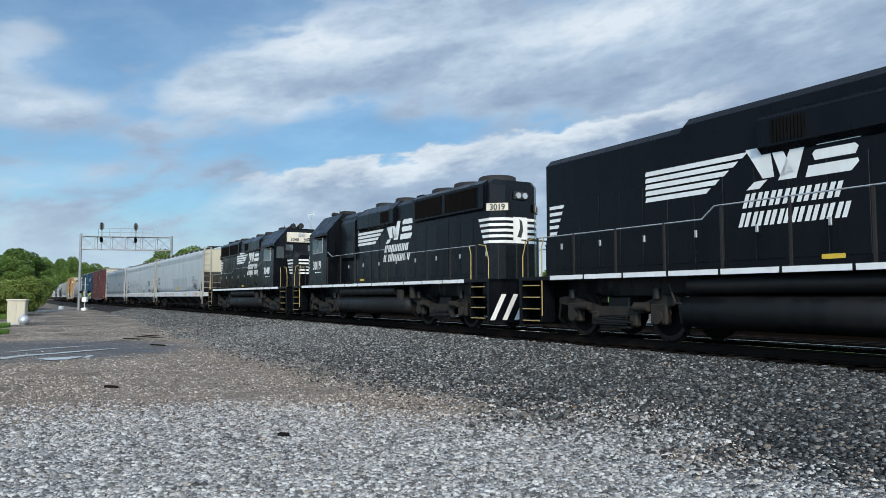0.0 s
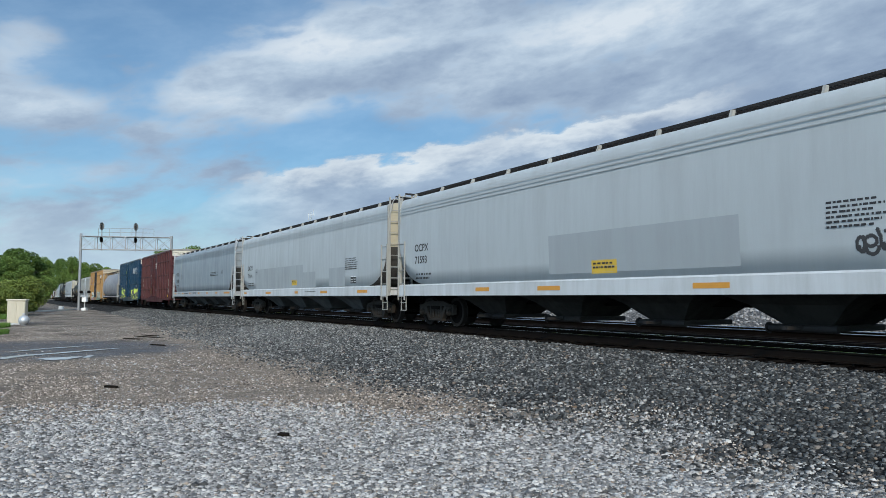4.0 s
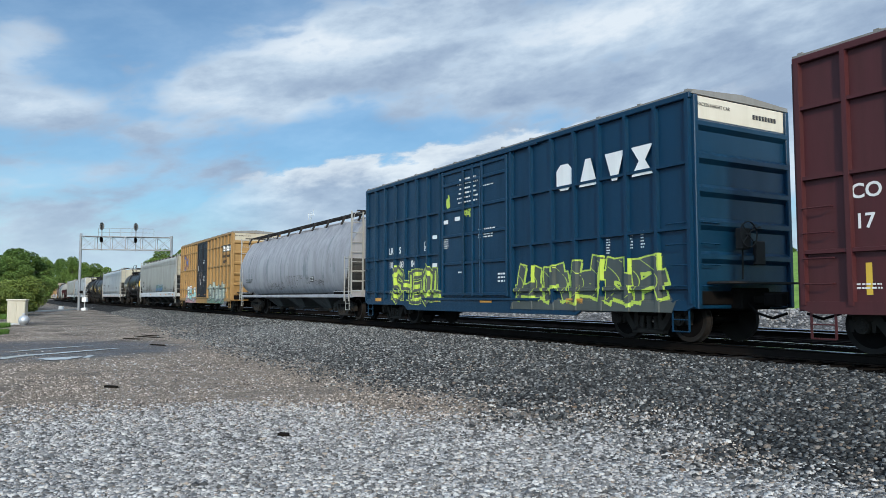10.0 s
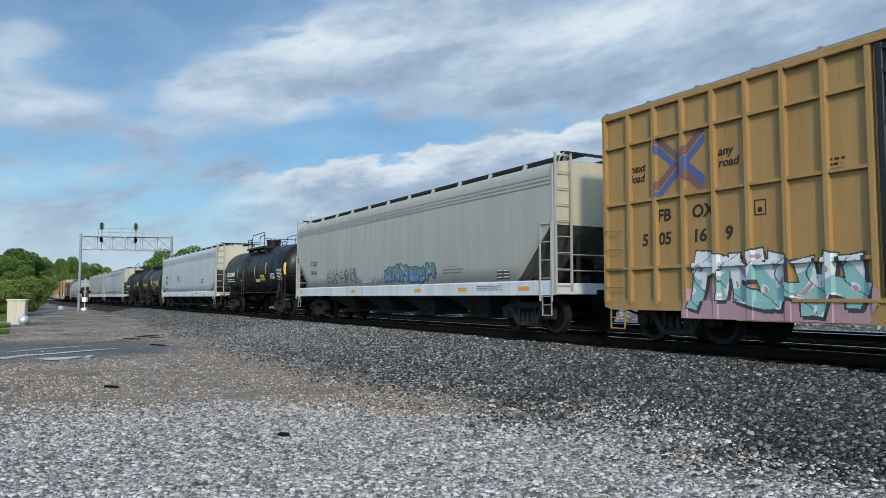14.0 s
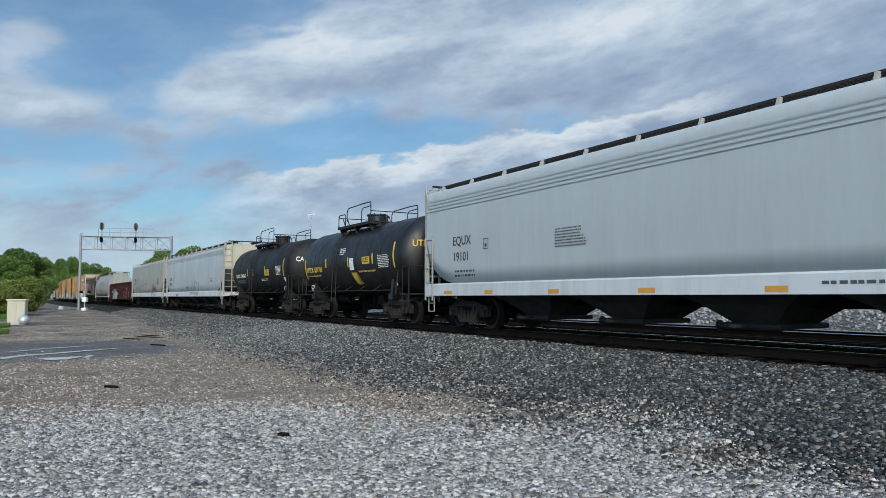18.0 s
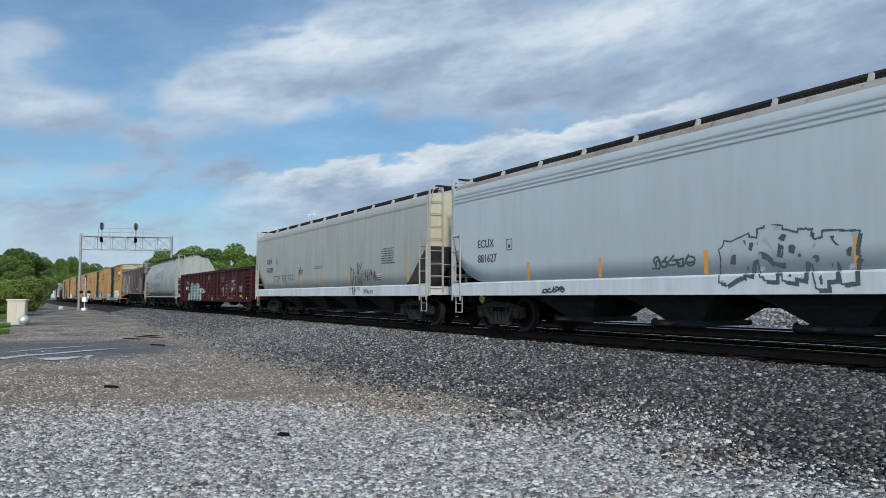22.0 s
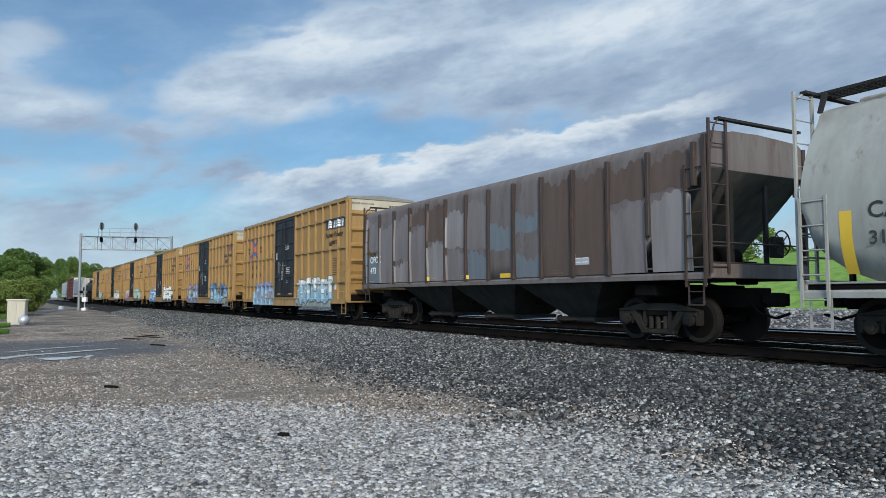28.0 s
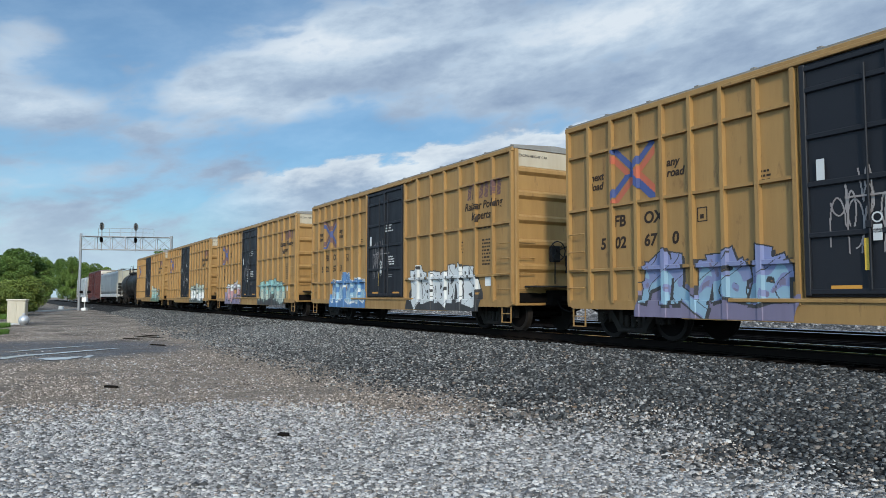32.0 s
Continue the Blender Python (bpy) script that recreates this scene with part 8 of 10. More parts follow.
def worn(X, Z):
    """Slanting remains of an older coat of paint."""
    f = np.sin(X * 2.1 + 0.6 * Z) + 0.8 * np.sin(X * 5.3 - Z * 1.2 + 1) + 0.5 * np.sin(X * 13.1 + Z * 0.8) + 0.35 * np.sin(X * 31 + 2 * np.sin(Z * 2.3))
    return np.where((f + 0.9 * np.sin(Z * 1.7 - 0.4) > 0.95) & (Z < 3.35 + 0.2 * np.sin(X * 7) + 0.1 * np.sin(X * 19)) & (Z > 2.0 + 0.35 * np.sin(X * 3.3) + 0.15 * np.sin(X * 17)), 0, -1)


ob = decal(car, -6.9, 6.9, 1.7, 3.6, worn, [SP_HAZE], side, 0.03, "worn_paint", "faded blue-grey patches of old paint", 0.003)
ob["kind"] = "stuff"
scrawl(car, side, -2.9, -0.2, 1.25, 1.75, SP_FAINT, 21, count=6, r=0.011, label="thin black scrawl")
scrawl(car, side, 0.3, 2.1, 1.38, 1.98, SP_FAINT, 22, "DEATH", r=0.011, label="thin black scrawl")
scrawl(car, side, 2.15, 2.6, 1.75, 2.0, SP_FAINT, 23, "XX", r=0.011)
scrawl(car, side, 3.0, 3.6, 1.5, 1.85, SP_FAINT, 24, "CO", r=0.011)
scrawl(car, side, 4.2, 5.3, 1.4, 1.75, SP_FAINT, 25, count=4, r=0.011)
consolidated(car, side(0, 1.75), 3.7, 1.62, 0.42, 0.24)
bars(car, -6.9, 1.95, 1.5, 0.26, 2, side(0, 1.9), SP_DARK, 0.4, 16)
car, sy, side = H4
write(car, "CCBX", 0.28, -7.66, 2.32, side(0, 2.4), INK, 0.003)
write(car, "58766", 0.28, -7.66, 1.92, side(0, 2.0), INK, 0.003)
spray(car, side, -0.2, 3.9, 1.30, 2.12, [SP_BLUE, SP_GREEN, SP_BLACK, SP_SKY], 31, count=6, r=0.09, edge=0.04, halo=0.03, label="blue and green sprayed graffiti")
scrawl(car, side, -5.7, -2.3, 1.45, 2.15, SP_BLACK, 32, count=7, r=0.022, label="thin black scrawl")
scrawl(car, side, -2.2, -0.3, 1.4, 2.0, SP_PATCH, 33, count=5, r=0.03)
bars(car, 4.2, 1.9, 1.2, 0.3, 3, side(0, 1.7), SP_DARK, 0.4, 34)
consolidated(car, side(0, 1.55), 7.15, 1.42, 0.6, 0.3)
sill_marks(car, sy, ((-8.9, -8.7), (-3.0, -2.6), (2.38, 2.82), (5.17, 5.63), (8.2, 8.68)), 1.10)
bars(car, 6.2, 1.25, 1.4, 0.16, 3, sy, INK, 0.2, 35)
car, sy, side = H5
write(car, "EQUX", 0.38, -8.08, 2.5, side(0, 2.6), INK, 0.003)
write(car, "19101", 0.38, -8.08, 2.02, side(0, 2.2), INK, 0.003)
bars(car, -8.0, 1.74, 1.2, 0.26, 2, side(0, 1.6), INK, 0.2, 41)
plate_box(car, -6.38, 2.3, side(0, 2.4), INK)
bars(car, -3.15, 2.62, 1.2, 0.5, 7, side(0, 2.4), INK, 0.3, 42)
sill_marks(car, sy, ((-8.6, -8.1), (-6.3, -5.9), (-3.43, -3.0), (-0.38, 0.1), (2.65, 3.1), (6.5, 7.0)), 1.02)
bars(car, 3.7, 1.2, 1.0, 0.12, 1, sy, SP_DARK, 0.0, 43)
bars(car, 5.6, 2.2, 0.9, 0.3, 3, side(0, 2.1), INK, 0.4, 44)
car, sy, side = H6
write(car, "ECUX", 0.32, -8.35, 2.34, side(0, 2.4), INK, 0.003)
write(car, "881627", 0.32, -8.35, 1.92, side(0, 2.0), INK, 0.003)
plate_box(car, -6.9, 2.2, side(0, 2.3), INK)
spray(car, side, -0.1, 2.75, 1.0, 2.2, [SP_PATCH, SP_PATCH, SP_INK, SP_TEAL], 51, count=5, r=0.13, edge=0.03, hollow=True, label="dark outlined graffiti across the grey side and sill")
scrawl(car, side, -1.7, -0.5, 1.48, 1.8, SP_DARK, 53, count=5, r=0.02)
scrawl(car, lambda x, z: sy, -5.4, -4.4, 1.0, 1.22, SP_BLACK, 54, count=4, r=0.02)
for x, hgt in ((-6.0, 0.45), (-3.3, 0.45), (-0.35, 0.45), (2.55, 0.5), (5.2, 0.9), (7.6, 0.9)):
    block(car, side, x, x + 0.1, 1.38, 1.38 + hgt, ORANGE, "reflector", "orange upright strip")
bars(car, 6.2, 2.2, 0.9, 0.3, 3, side(0, 2.1), INK, 0.4, 55)
car, sy, side = H7
write(car, "CBFX", 0.36, -7.74, 2.66, side(0, 2.7), INK, 0.006)
write(car, "471305", 0.36, -7.75, 2.22, side(0, 2.3), INK, 0.006)
plate_box(car, -6.15, 2.6, side(0, 2.7), INK)
scrawl(car, side, -6.65, -3.4, 1.68, 2.05, SP_BLACK, 61, "STOP THE FCC", r=0.022, label="thin black handwriting on the side")
scrawl(car, side, -2.9, -2.1, 1.9, 2.4, SP_BLACK, 62, count=3, r=0.018)
scrawl(car, side, 3.45, 4.7, 1.0, 2.3, SP_BLACK, 63, count=7, r=0.016, label="black scrawled graffiti across the side and sill")
scrawl(car, side, 4.7, 5.9, 1.45, 2.05, SP_BLACK, 64, count=8, r=0.016)
scrawl(car, side, 4.8, 5.7, 1.0, 1.3, SP_BLACK, 67, count=6, r=0.012)
for x, hgt in ((-8.2, 0.6), (-5.4, 0.45), (-2.65, 0.5), (0.15, 0.5), (3.3, 0.5), (8.35, 1.0)):
    block(car, side, x, x + 0.1, 1.5, 1.5 + hgt, ORANGE, "reflector", "orange upright strip")
bars(car, 6.37, 2.7, 1.2, 0.6, 7, side(0, 2.4), INK, 0.4, 65)
bars(car, -0.6, 2.3, 1.0, 0.14, 2, side(0, 2.2), INK, 0.2, 66)
consolidated(car, side(0, 1.6), 5.9, 1.55, 0.4, 0.26)
car, sy, side = R2
write(car, "CAIX", 0.36, -7.1, 2.16, side(0, 2.3), INK, 0.004)
write(car, "316616", 0.30, -7.1, 1.75, side(0, 1.9), INK, 0.004)
plate_box(car, -5.1, 2.0, side(0, 2.1), INK)
spray(car, side, -4.8, 0.6, 1.25, 2.35, [SP_WHITE, HOP_SUGAR, SP_BLACK, SP_BLACK], 71, count=7, r=0.07, edge=0.05, label="white and black graffiti tag low on the side")
block(car, side, -3.0, -0.6, 2.6, 3.2, SP_HAZE, "faded_sign", "faded grey block of an old sign")
block(car, side, -0.3, 0.4, 2.6, 3.35, SP_HAZE, "faded_sign", "faded grey block of an old sign")
block(car, side, 0.8, 1.5, 2.6, 3.3, SP_HAZE, "faded_sign", "faded grey block of an old sign")
block(car, side, -7.55, -7.35, 1.3, 2.3, SAFETY, "reflector", "yellow upright strip")
car, sy, side = H8
consolidated(car, side(0, 1.8), 4.24, 1.69, 0.5, 0.32, HOP_GREY)
for x in (-7.6, -5.3, -3.0, -1.0, 1.1, 3.3):
    block(car, side, x, x + 0.5, 1.46, 1.58, SAFETY, "reflector", "yellow reflector strip")
bl = paint("pale repaint", (0.205, 0.188, 0.188), (0.09, 0.07, 0.065), 0.7, 0.6)
bm_ = paint("lilac grey repaint", (0.152, 0.133, 0.134), (0.09, 0.07, 0.065), 0.8, 0.6)
bb = paint("blue repaint", (0.115, 0.142, 0.165), (0.10, 0.085, 0.085), 0.7, 0.6)
br = paint("rust wash", (0.080, 0.050, 0.039), (0.05, 0.035, 0.03), 0.7, 0.75, rust=0.2)
BAY = 15.65 / 13
for i, (z0, z1, m, z2, z3, m2) in enumerate(((1.45, 2.6, bb, 2.6, 3.9, bm_), (1.45, 3.6, bm_, 0, 0, bm_), (1.45, 2.2, bl, 2.2, 3.8, bm_), (1.45, 3.3, bm_, 3.3, 3.9, br), (1.45, 2.7, bl, 2.7, 3.9, br), (1.45, 2.4, bm_, 2.4, 3.6, bl), (1.45, 2.3, bb, 2.3, 3.8, bm_), (2.2, 3.0, bb, 0, 0, bb), (1.45, 2.1, bb, 2.6, 3.2, bb), (1.45, 3.9, br, 0, 0, br), (1.45, 3.9, br, 0, 0, br), (1.45, 3.0, bm_, 3.0, 3.9, br), (1.45, 3.1, bl, 3.1, 3.9, br))):
    x = -8.075 + 0.25 + BAY * i + 0.06
    for a, b, mm in ((z0, z1, m), (z2, z3, m2)):
        if b > a:
            def ragged(X, Z, a=a, b=b, i=i):
                return np.where((Z < b - 0.10 - 0.10 * np.sin(X * 5 + i) - 0.05 * np.sin(X * 23 + 2 * i)) & (Z > a + (0.06 * np.sin(X * 9 + i) if a > 2 else 0)), 0, -1)
            decal(car, x, x + BAY - 0.12, a, b, ragged, [mm], side, 0.03, "repaint_patch", "repainted patch between the ribs", 0.003)
write(car, "OFOX", 0.34, -7.45, 2.2, side(-7.2, 2.3), INK_WHITE, 0.004)
write(car, "473", 0.34, -7.45, 1.8, side(-7.2, 2.0), INK_WHITE, 0.004)
car, sy, side = H9
bars(car, -8.2, 2.7, 1.4, 0.8, 2, side(0, 2.4), INK, 0.2, 81)

for H, half, a, b in ((H3, 9.63, "", "884404"), (H5, 9.8, "EQUX", "19101"), (H6, 9.78, "ECUX", "881627"), (H7, 9.79, "CBFX", "471305")):
    for q, txt in enumerate((a, b)):
        if txt:
            part("lettering", letters(txt, 0.15, INK_GREY, 0.0), None, H[0], at=pose(half - 0.005, 0.3, 3.42 - 0.26 * q, 0, 0, 90))

# boxcars
car, h, side = B1
W = -1.5
for tx_, x, z in (("CO", -6.95, 2.5), ("ER", -6.02, 2.5), ("17", -6.9, 2.02), ("35", -6.0, 2.02), ("09", -5.15, 2.02)):
    write(car, tx_, 0.33, x, z, W, INK_WHITE, 0.006)
plate_box(car, -4.05, 2.1, W, INK_WHITE)
for i, tx_ in enumerate(("CLOSE AND LOCK", "DOOR BEFORE", "MOVING CAR")):
    write_on(car, tx_, 0.145, 0.50 + 0.07 * i, 4.0 - i * 0.18, side, INK_WHITE, 0.003)
for x, z, w, hh, r in ((-6.0, 1.52, 0.35, 0.2, 2), (-5.1, 1.52, 0.4, 0.2, 2), (-4.2, 1.5, 0.5, 0.6, 7), (-1.6, 2.3, 0.7, 0.05, 1), (0.2, 1.8, 0.4, 0.05, 1), (1.0, 1.7, 0.4, 0.2, 3), (-6.9, 1.15, 0.4, 0.12, 2), (5.46, 2.5, 0.2, 0.62, 8), (5.9, 2.5, 0.14, 0.62, 8), (5.6, 1.1, 0.5, 0.24, 3), (5.5, 1.5, 0.5, 0.08, 1), (6.9, 2.5, 0.3, 0.6, 8), (6.8, 1.6, 0.4, 0.3, 4)):
    bars(car, x, z, w, hh, r, W - (0.06 if -2 < x < 1.6 else 0.0), INK_WHITE, 0.25, int(x * 10) + 90)
for x, z in ((-1.67, 1.56), (1.49, 1.62), (4.6, 1.4), (-6.75, 1.22), (-5.0, 1.22)):
    block(car, side, x, x + 0.1, z - 0.25, z + 0.25, SAFETY, "reflector", "yellow upright strip")
for x, z in ((-1.9, 2.95), (-0.6, 2.75), (-1.5, 2.7), (0.0, 2.3)):
    plate(car, x, x + 0.28, z, z + 0.14, W - 0.062, WHITE, "placard")
block(car, side, 0.35, 0.6, 2.3, 2.5, PANEL_RED, "placard", "small red placard")
plate(car, 6.9, 7.4, 0.95, 1.15, W - 0.07, SAFETY, "placard", "yellow plate on the sill")
car, h, side = B2
for tx_, x, z in (("LR", -5.9, 2.46), ("S", -5.1, 2.46), ("10", -5.9, 1.96), ("03", -5.05, 1.96), ("04", -4.2, 1.96)):
    write(car, tx_, 0.32, x, z, W, INK_WHITE, 0.004)
plate_box(car, -3.25, 2.45, W, INK_WHITE)
spray(car, side, -5.75, -1.75, 0.62, 2.05, [SP_LIME, SP_LIME, SP_SLATE, SP_LIME], 101, text="SHEOL", r=0.07, edge=0.09, halo=0.03, label="big lime and grey graffiti letters")
spray(car, side, 1.7, 7.45, 0.62, 1.95, [SP_SLATE, SP_DARK, SP_LIME, SP_SLATE], 102, count=5, r=0.15, edge=0.035, cloud=0.25, label="big grey graffiti with lime outlines")
scrawl(car, side, -1.75, -1.45, 3.6, 4.1, SP_LIME, 103, count=2, r=0.04)
scrawl(car, side, -0.8, -0.2, 3.3, 3.6, SP_LIME, 104, count=4, r=0.022)
for i, w in enumerate((0.9, 1.15, 0.9, 1.0, 1.15, 1.05)):
    bars(car, -1.05 + (1.15 - w) / 2, 4.5 - i * 0.14, w, 0.1, 1, W - 0.06, INK_WHITE, 0.0, 110 + i)
for x, z, w, hh, r in ((0.1, 2.9, 0.9, 0.3, 4), (1.1, 1.6, 0.5, 0.3, 3), (-1.9, 2.8, 0.35, 0.4, 6), (0.2, 4.15, 0.8, 0.06, 1), (-5.9, 1.12, 0.5, 0.12, 1), (5.05, 2.3, 0.12, 0.42, 7), (5.35, 2.3, 0.12, 0.42, 7), (6.0, 2.35, 0.2, 0.40, 6), (6.4, 2.35, 0.12, 0.40, 6), (-1.0, 1.7, 0.3, 0.1, 1)):
    bars(car, x, z, w, hh, r, W - (0.06 if -2 < x < 1.6 else 0), INK_WHITE, 0.25, int(x * 10) + 120)
for x, z in ((-2.7, 2.8), (-1.9, 3.2), (-1.2, 3.25), (-2.7, 1.9)):
    plate(car, x, x + 0.3, z, z + 0.12, W - (0.062 if x > -2 else 0.002), WHITE, "placard")
for a, b in ((-6.9, -6.4), (-2.6, -2.2), (0.2, 0.8), (4.0, 4.6)):
    plate(car, a, b, 0.78, 0.9, W - 0.075, ORANGE, "reflector")
# four white capitals of the owner, as plain shapes
for x, pts in ((3.68, [(0.15, 0), (0.43, 0), (0.58, 0.14), (0.58, 0.5), (0.43, 0.64), (0.15, 0.64), (0, 0.5), (0, 0.14)]),
               (4.52, [(0, 0), (0.62, 0), (0.40, 0.64), (0.22, 0.64)]),
               (5.40, [(0.22, 0), (0.38, 0), (0.6, 0.64), (0, 0.64)]),
               (6.22, [(0, 0), (0.62, 0), (0.4, 0.32), (0.62, 0.64), (0, 0.64), (0.22, 0.32)])):
    k = Kit().prism(pts, W - 0.064, W - 0.06)
    part("owner_mark", k, INK_WHITE, car, "big white block", at=(x, 0, 3.53))


def fbox_marks(F, number, panel, seed, left=None, right=None, doorspray=True):
    """Marks shared by the yellow boxcars: crossed arrows, road letters, the owner's panel."""
    car, h, side = F
    c = -5.6
    def cross(X, Z):
        kind = np.full(X.shape, -1)
        a, b = np.abs(X - c), Z - 3.62
        for up, outer in ((1, b > 0), (-1, b <= 0)):
            run = a * 0.85
            off = np.abs(b) - run
            band = (np.abs(off - 0.0) < 0.20) & outer & (a < 0.62) & (np.abs(b) < 0.60)
            blue = (off > 0.02) if up > 0 else (off < -0.02)
            blue = np.where(X < c, blue, ~blue) if up < 0 else blue
            kind[band & blue] = 0
            kind[band & ~blue & (np.abs(off) > 0.02)] = 1
        kind[np.hypot(X - c, b) < 0.10] = 0
        return kind
    fresh = panel in ("fresh", "both")
    decal(car, c - 0.75, c + 0.75, 2.95, 4.25, cross, [MARK_BLUE if fresh else FADED, MARK_ORANGE if fresh else MARK_BLUE], side, 0.0125, "arrow_mark", "blue and red crossed arrows")
    for tx_, x, z in (("next", -6.97, 3.62), ("load", -6.97, 3.40), ("any", -4.66, 3.62), ("road", -4.66, 3.40)):
        write(car, tx_, 0.24, x, z, W, TAN_DARK, 0.006, 0.2)
    for tx_, x, z in (("FB", -6.22, 2.5), ("OX", -5.32, 2.5), (number[0], -6.66, 2.02), (number[1:3], -6.2, 2.02), (number[3:5], -5.32, 2.02), (number[5:], -4.55, 2.02)):
        write(car, tx_, 0.35, x, z, W, TAN_DARK, 0.010, 0.1)
    plate_box(car, -3.9, 2.4, W, TAN_DARK, 0.24)
    if panel in ("panel", "both"):
        def panel_paint(X, Z):
            kind = np.zeros(X.shape, int)
            for q in (5.48, 6.1, 6.74):
                a, b = (X - q - 0.16 * (Z - 3.9)) / 0.56, (Z - 3.9) / 0.32
                kind[(b > 0) & (b < 1) & (a > 0.1) & (a < 0.9) & ((b > 0.62) | (b < 0.12) | (np.sin(Z * 70) > -0.4)) & (np.abs(a - 0.5) > 0.05)] = 1
            return kind
        decal(car, 5.3, 7.5, 3.84, 4.28, panel_paint, [INK, INK_WHITE], side, 0.0125, "owner_panel", "black panel with white plain shapes")
    else:
        def old_mark(X, Z):
            kind = np.full(X.shape, -1)
            for q in (5.35, 5.98, 6.62):
                a, b = (X - q - 0.16 * (Z - 3.8)) / 0.56, (Z - 3.8) / 0.44
                kind[(b > 0) & (b < 1) & (a > 0.1) & (a < 0.9) & (np.abs(a - 0.5) > 0.07) & (np.sin(X * 31 + 4 * np.sin(Z * 17)) > -0.85)] = 0
            return kind
        decal(car, 5.3, 7.4, 3.78, 4.28, old_mark, [FADED], side, 0.0125, "owner_mark", "faded dark shapes")
    write_on(car, "Railcar Pooling", 0.325, 5.26, 3.50, side, TAN_DARK, 0.006, 0.2, 1.0)
    write_on(car, "Experts", 0.325, 5.62, 3.20, side, TAN_DARK, 0.006, 0.2, 1.0)
    bars(car, 5.98, 2.99, 0.82, 0.18, 1, W, TAN_DARK, 0.0, seed)
    for x, z, w, hh, r in ((6.2, 2.6, 0.5, 0.8, 8), (4.9, 2.6, 0.3, 0.4, 4), (-2.6, 3.2, 0.4, 0.25, 3)):
        bars(car, x, z, w, hh, r, W, TAN_DARK, 0.25, seed + 3)
    consolidated(car, W - 0.002, 6.35, 1.25, 0.42, 0.3, WHITE)
    # writing and chalk on the door
    yd = W - 0.115
    bars(car, -0.2, 3.55, 0.8, 0.3, 3, yd + 0.06, INK_WHITE, 0.3, seed + 5)
    bars(car, 0.1, 2.4, 0.6, 0.35, 4, yd + 0.06, INK_WHITE, 0.3, seed + 6)
    scrawl(car, lambda x, z: yd + 0.055, -1.2, -0.1, 1.6, 3.1, SP_CHALK, seed + 7, count=4, r=0.013) if doorspray else None
    plate(car, -0.62, -0.52, 1.35, 1.85, yd + 0.02, SAFETY, "marker")
    plate(car, -1.36, -1.22, 2.85, 3.2, yd + 0.02, SP_WHITE, "door_card", "white card on the door")
    plate(car, -0.9, 0.3, 2.5, 2.53, yd + 0.02, SP_CHALK, "paint_line")
    plate(car, -0.48, -0.34, 1.8, 2.05, yd + 0.02, SP_WHITE, "tag")
    k = Kit()
    for i in range(14):
        u, v = 2 * math.pi * i / 14, 2 * math.pi * (i + 1) / 14
        k.prism([(0.06 * math.cos(u), 0.06 * math.sin(u)), (0.085 * math.cos(u), 0.085 * math.sin(u)), (0.085 * math.cos(v), 0.085 * math.sin(v)), (0.06 * math.cos(v), 0.06 * math.sin(v))], -0.003, 0)
    part("door_ring", k, SP_WHITE, car, at=(-0.41, yd + 0.02, 2.16))
    bars(car, 0.15, 1.75, 0.4, 0.14, 2, yd + 0.02, INK_GREY, 0.1, seed + 11)
    for x in (-1.2, 0.5):
        block(car, side, x, x + 0.5, 1.05, 1.12, ORANGE, "reflector")
    write_end(car, h)
    if left:
        spray(car, side, -5.6, -1.68, 0.52, 1.95, left, seed + 11, count=4, r=0.15, edge=0.028, halo=0.0, cloud=0.42, label="sprayed graffiti along the lower side")
    if right:
        spray(car, side, 1.5, 6.25, 0.52, 2.0, right, seed + 12, count=5, r=0.17, edge=0.028, halo=0.0, cloud=0.42, label="sprayed graffiti along the lower side")


def write_end(car, h, text="EXCESS HEIGHT CAR", top=5.07):
    me = letters(text, 0.105, INK, 0.0)
    part("lettering", me, None, car, at=pose(h + 0.028, -1.36, top - 0.30, 0, 0, 90))
    k = Kit()
    for i in range(8):
        k.box(0.02 * 0, 0.004, i * 0.1, i * 0.1 + 0.07, 0, 0.1)
    part("stencil", k, INK, car, at=(h + 0.024, 0.35, top - 0.38))


for B in (B1, B2):
    write_end(B[0], B[1])
fbox_marks(F1, "505169", "panel", 200, [SP_TEAL, SP_WHITE, SP_BLACK, SP_PINK], [SP_STONE, SP_PALE, SP_BLACK, SP_GREEN])
fbox_marks(F2, "502459", "both", 220, [SP_SKY, SP_PERI, SP_VIOLET, SP_SKY], [SP_SKY, SP_WHITE, SP_DARK, SP_STONE])
fbox_marks(F3, "502670", "fresh", 240, [SP_SKY, SP_PERI, SP_BLACK, SP_VIOLET], [SP_SKY, SP_BLUE, SP_BLACK, SP_STONE])
fbox_marks(F4, "502573", "faded", 260, [SP_SKY, SP_BLUE, SP_WHITE, SP_BLUE], [SP_WHITE, SP_WHITE, SP_BLACK, SP_BLACK])
fbox_marks(F5, "502331", "faded", 280, [SP_PINK, SP_WHITE, SP_BLACK, SP_VIOLET], [SP_PALE, SP_TEAL, SP_DARK, SP_BLACK])
fbox_marks(F6, "505208", "faded", 300, None, [SP_WHITE, SP_PALE, SP_DARK, SP_DARK])
fbox_marks(F7, "502814", "faded", 320, None, [SP_TEAL, SP_PALE, SP_DARK, SP_GREEN])


# tank cars
def tank_write(T, text, size, x, z, mat, bold=0.004, wide=1.0):
    car, h, side, R, zc = T
    phi = math.asin(max(-0.99, min(0.99, (z + size * 0.35 - zc) / R)))
    m = pose(x, -(R + 0.006) * math.cos(phi), zc + (R + 0.006) * math.sin(phi), -math.degrees(phi), 0, 0)
    me = letters(text, size, mat, bold, 0.0, wide)
    return part("lettering", me, None, car, at=m @ pose(0, 0, -size * 0.35))


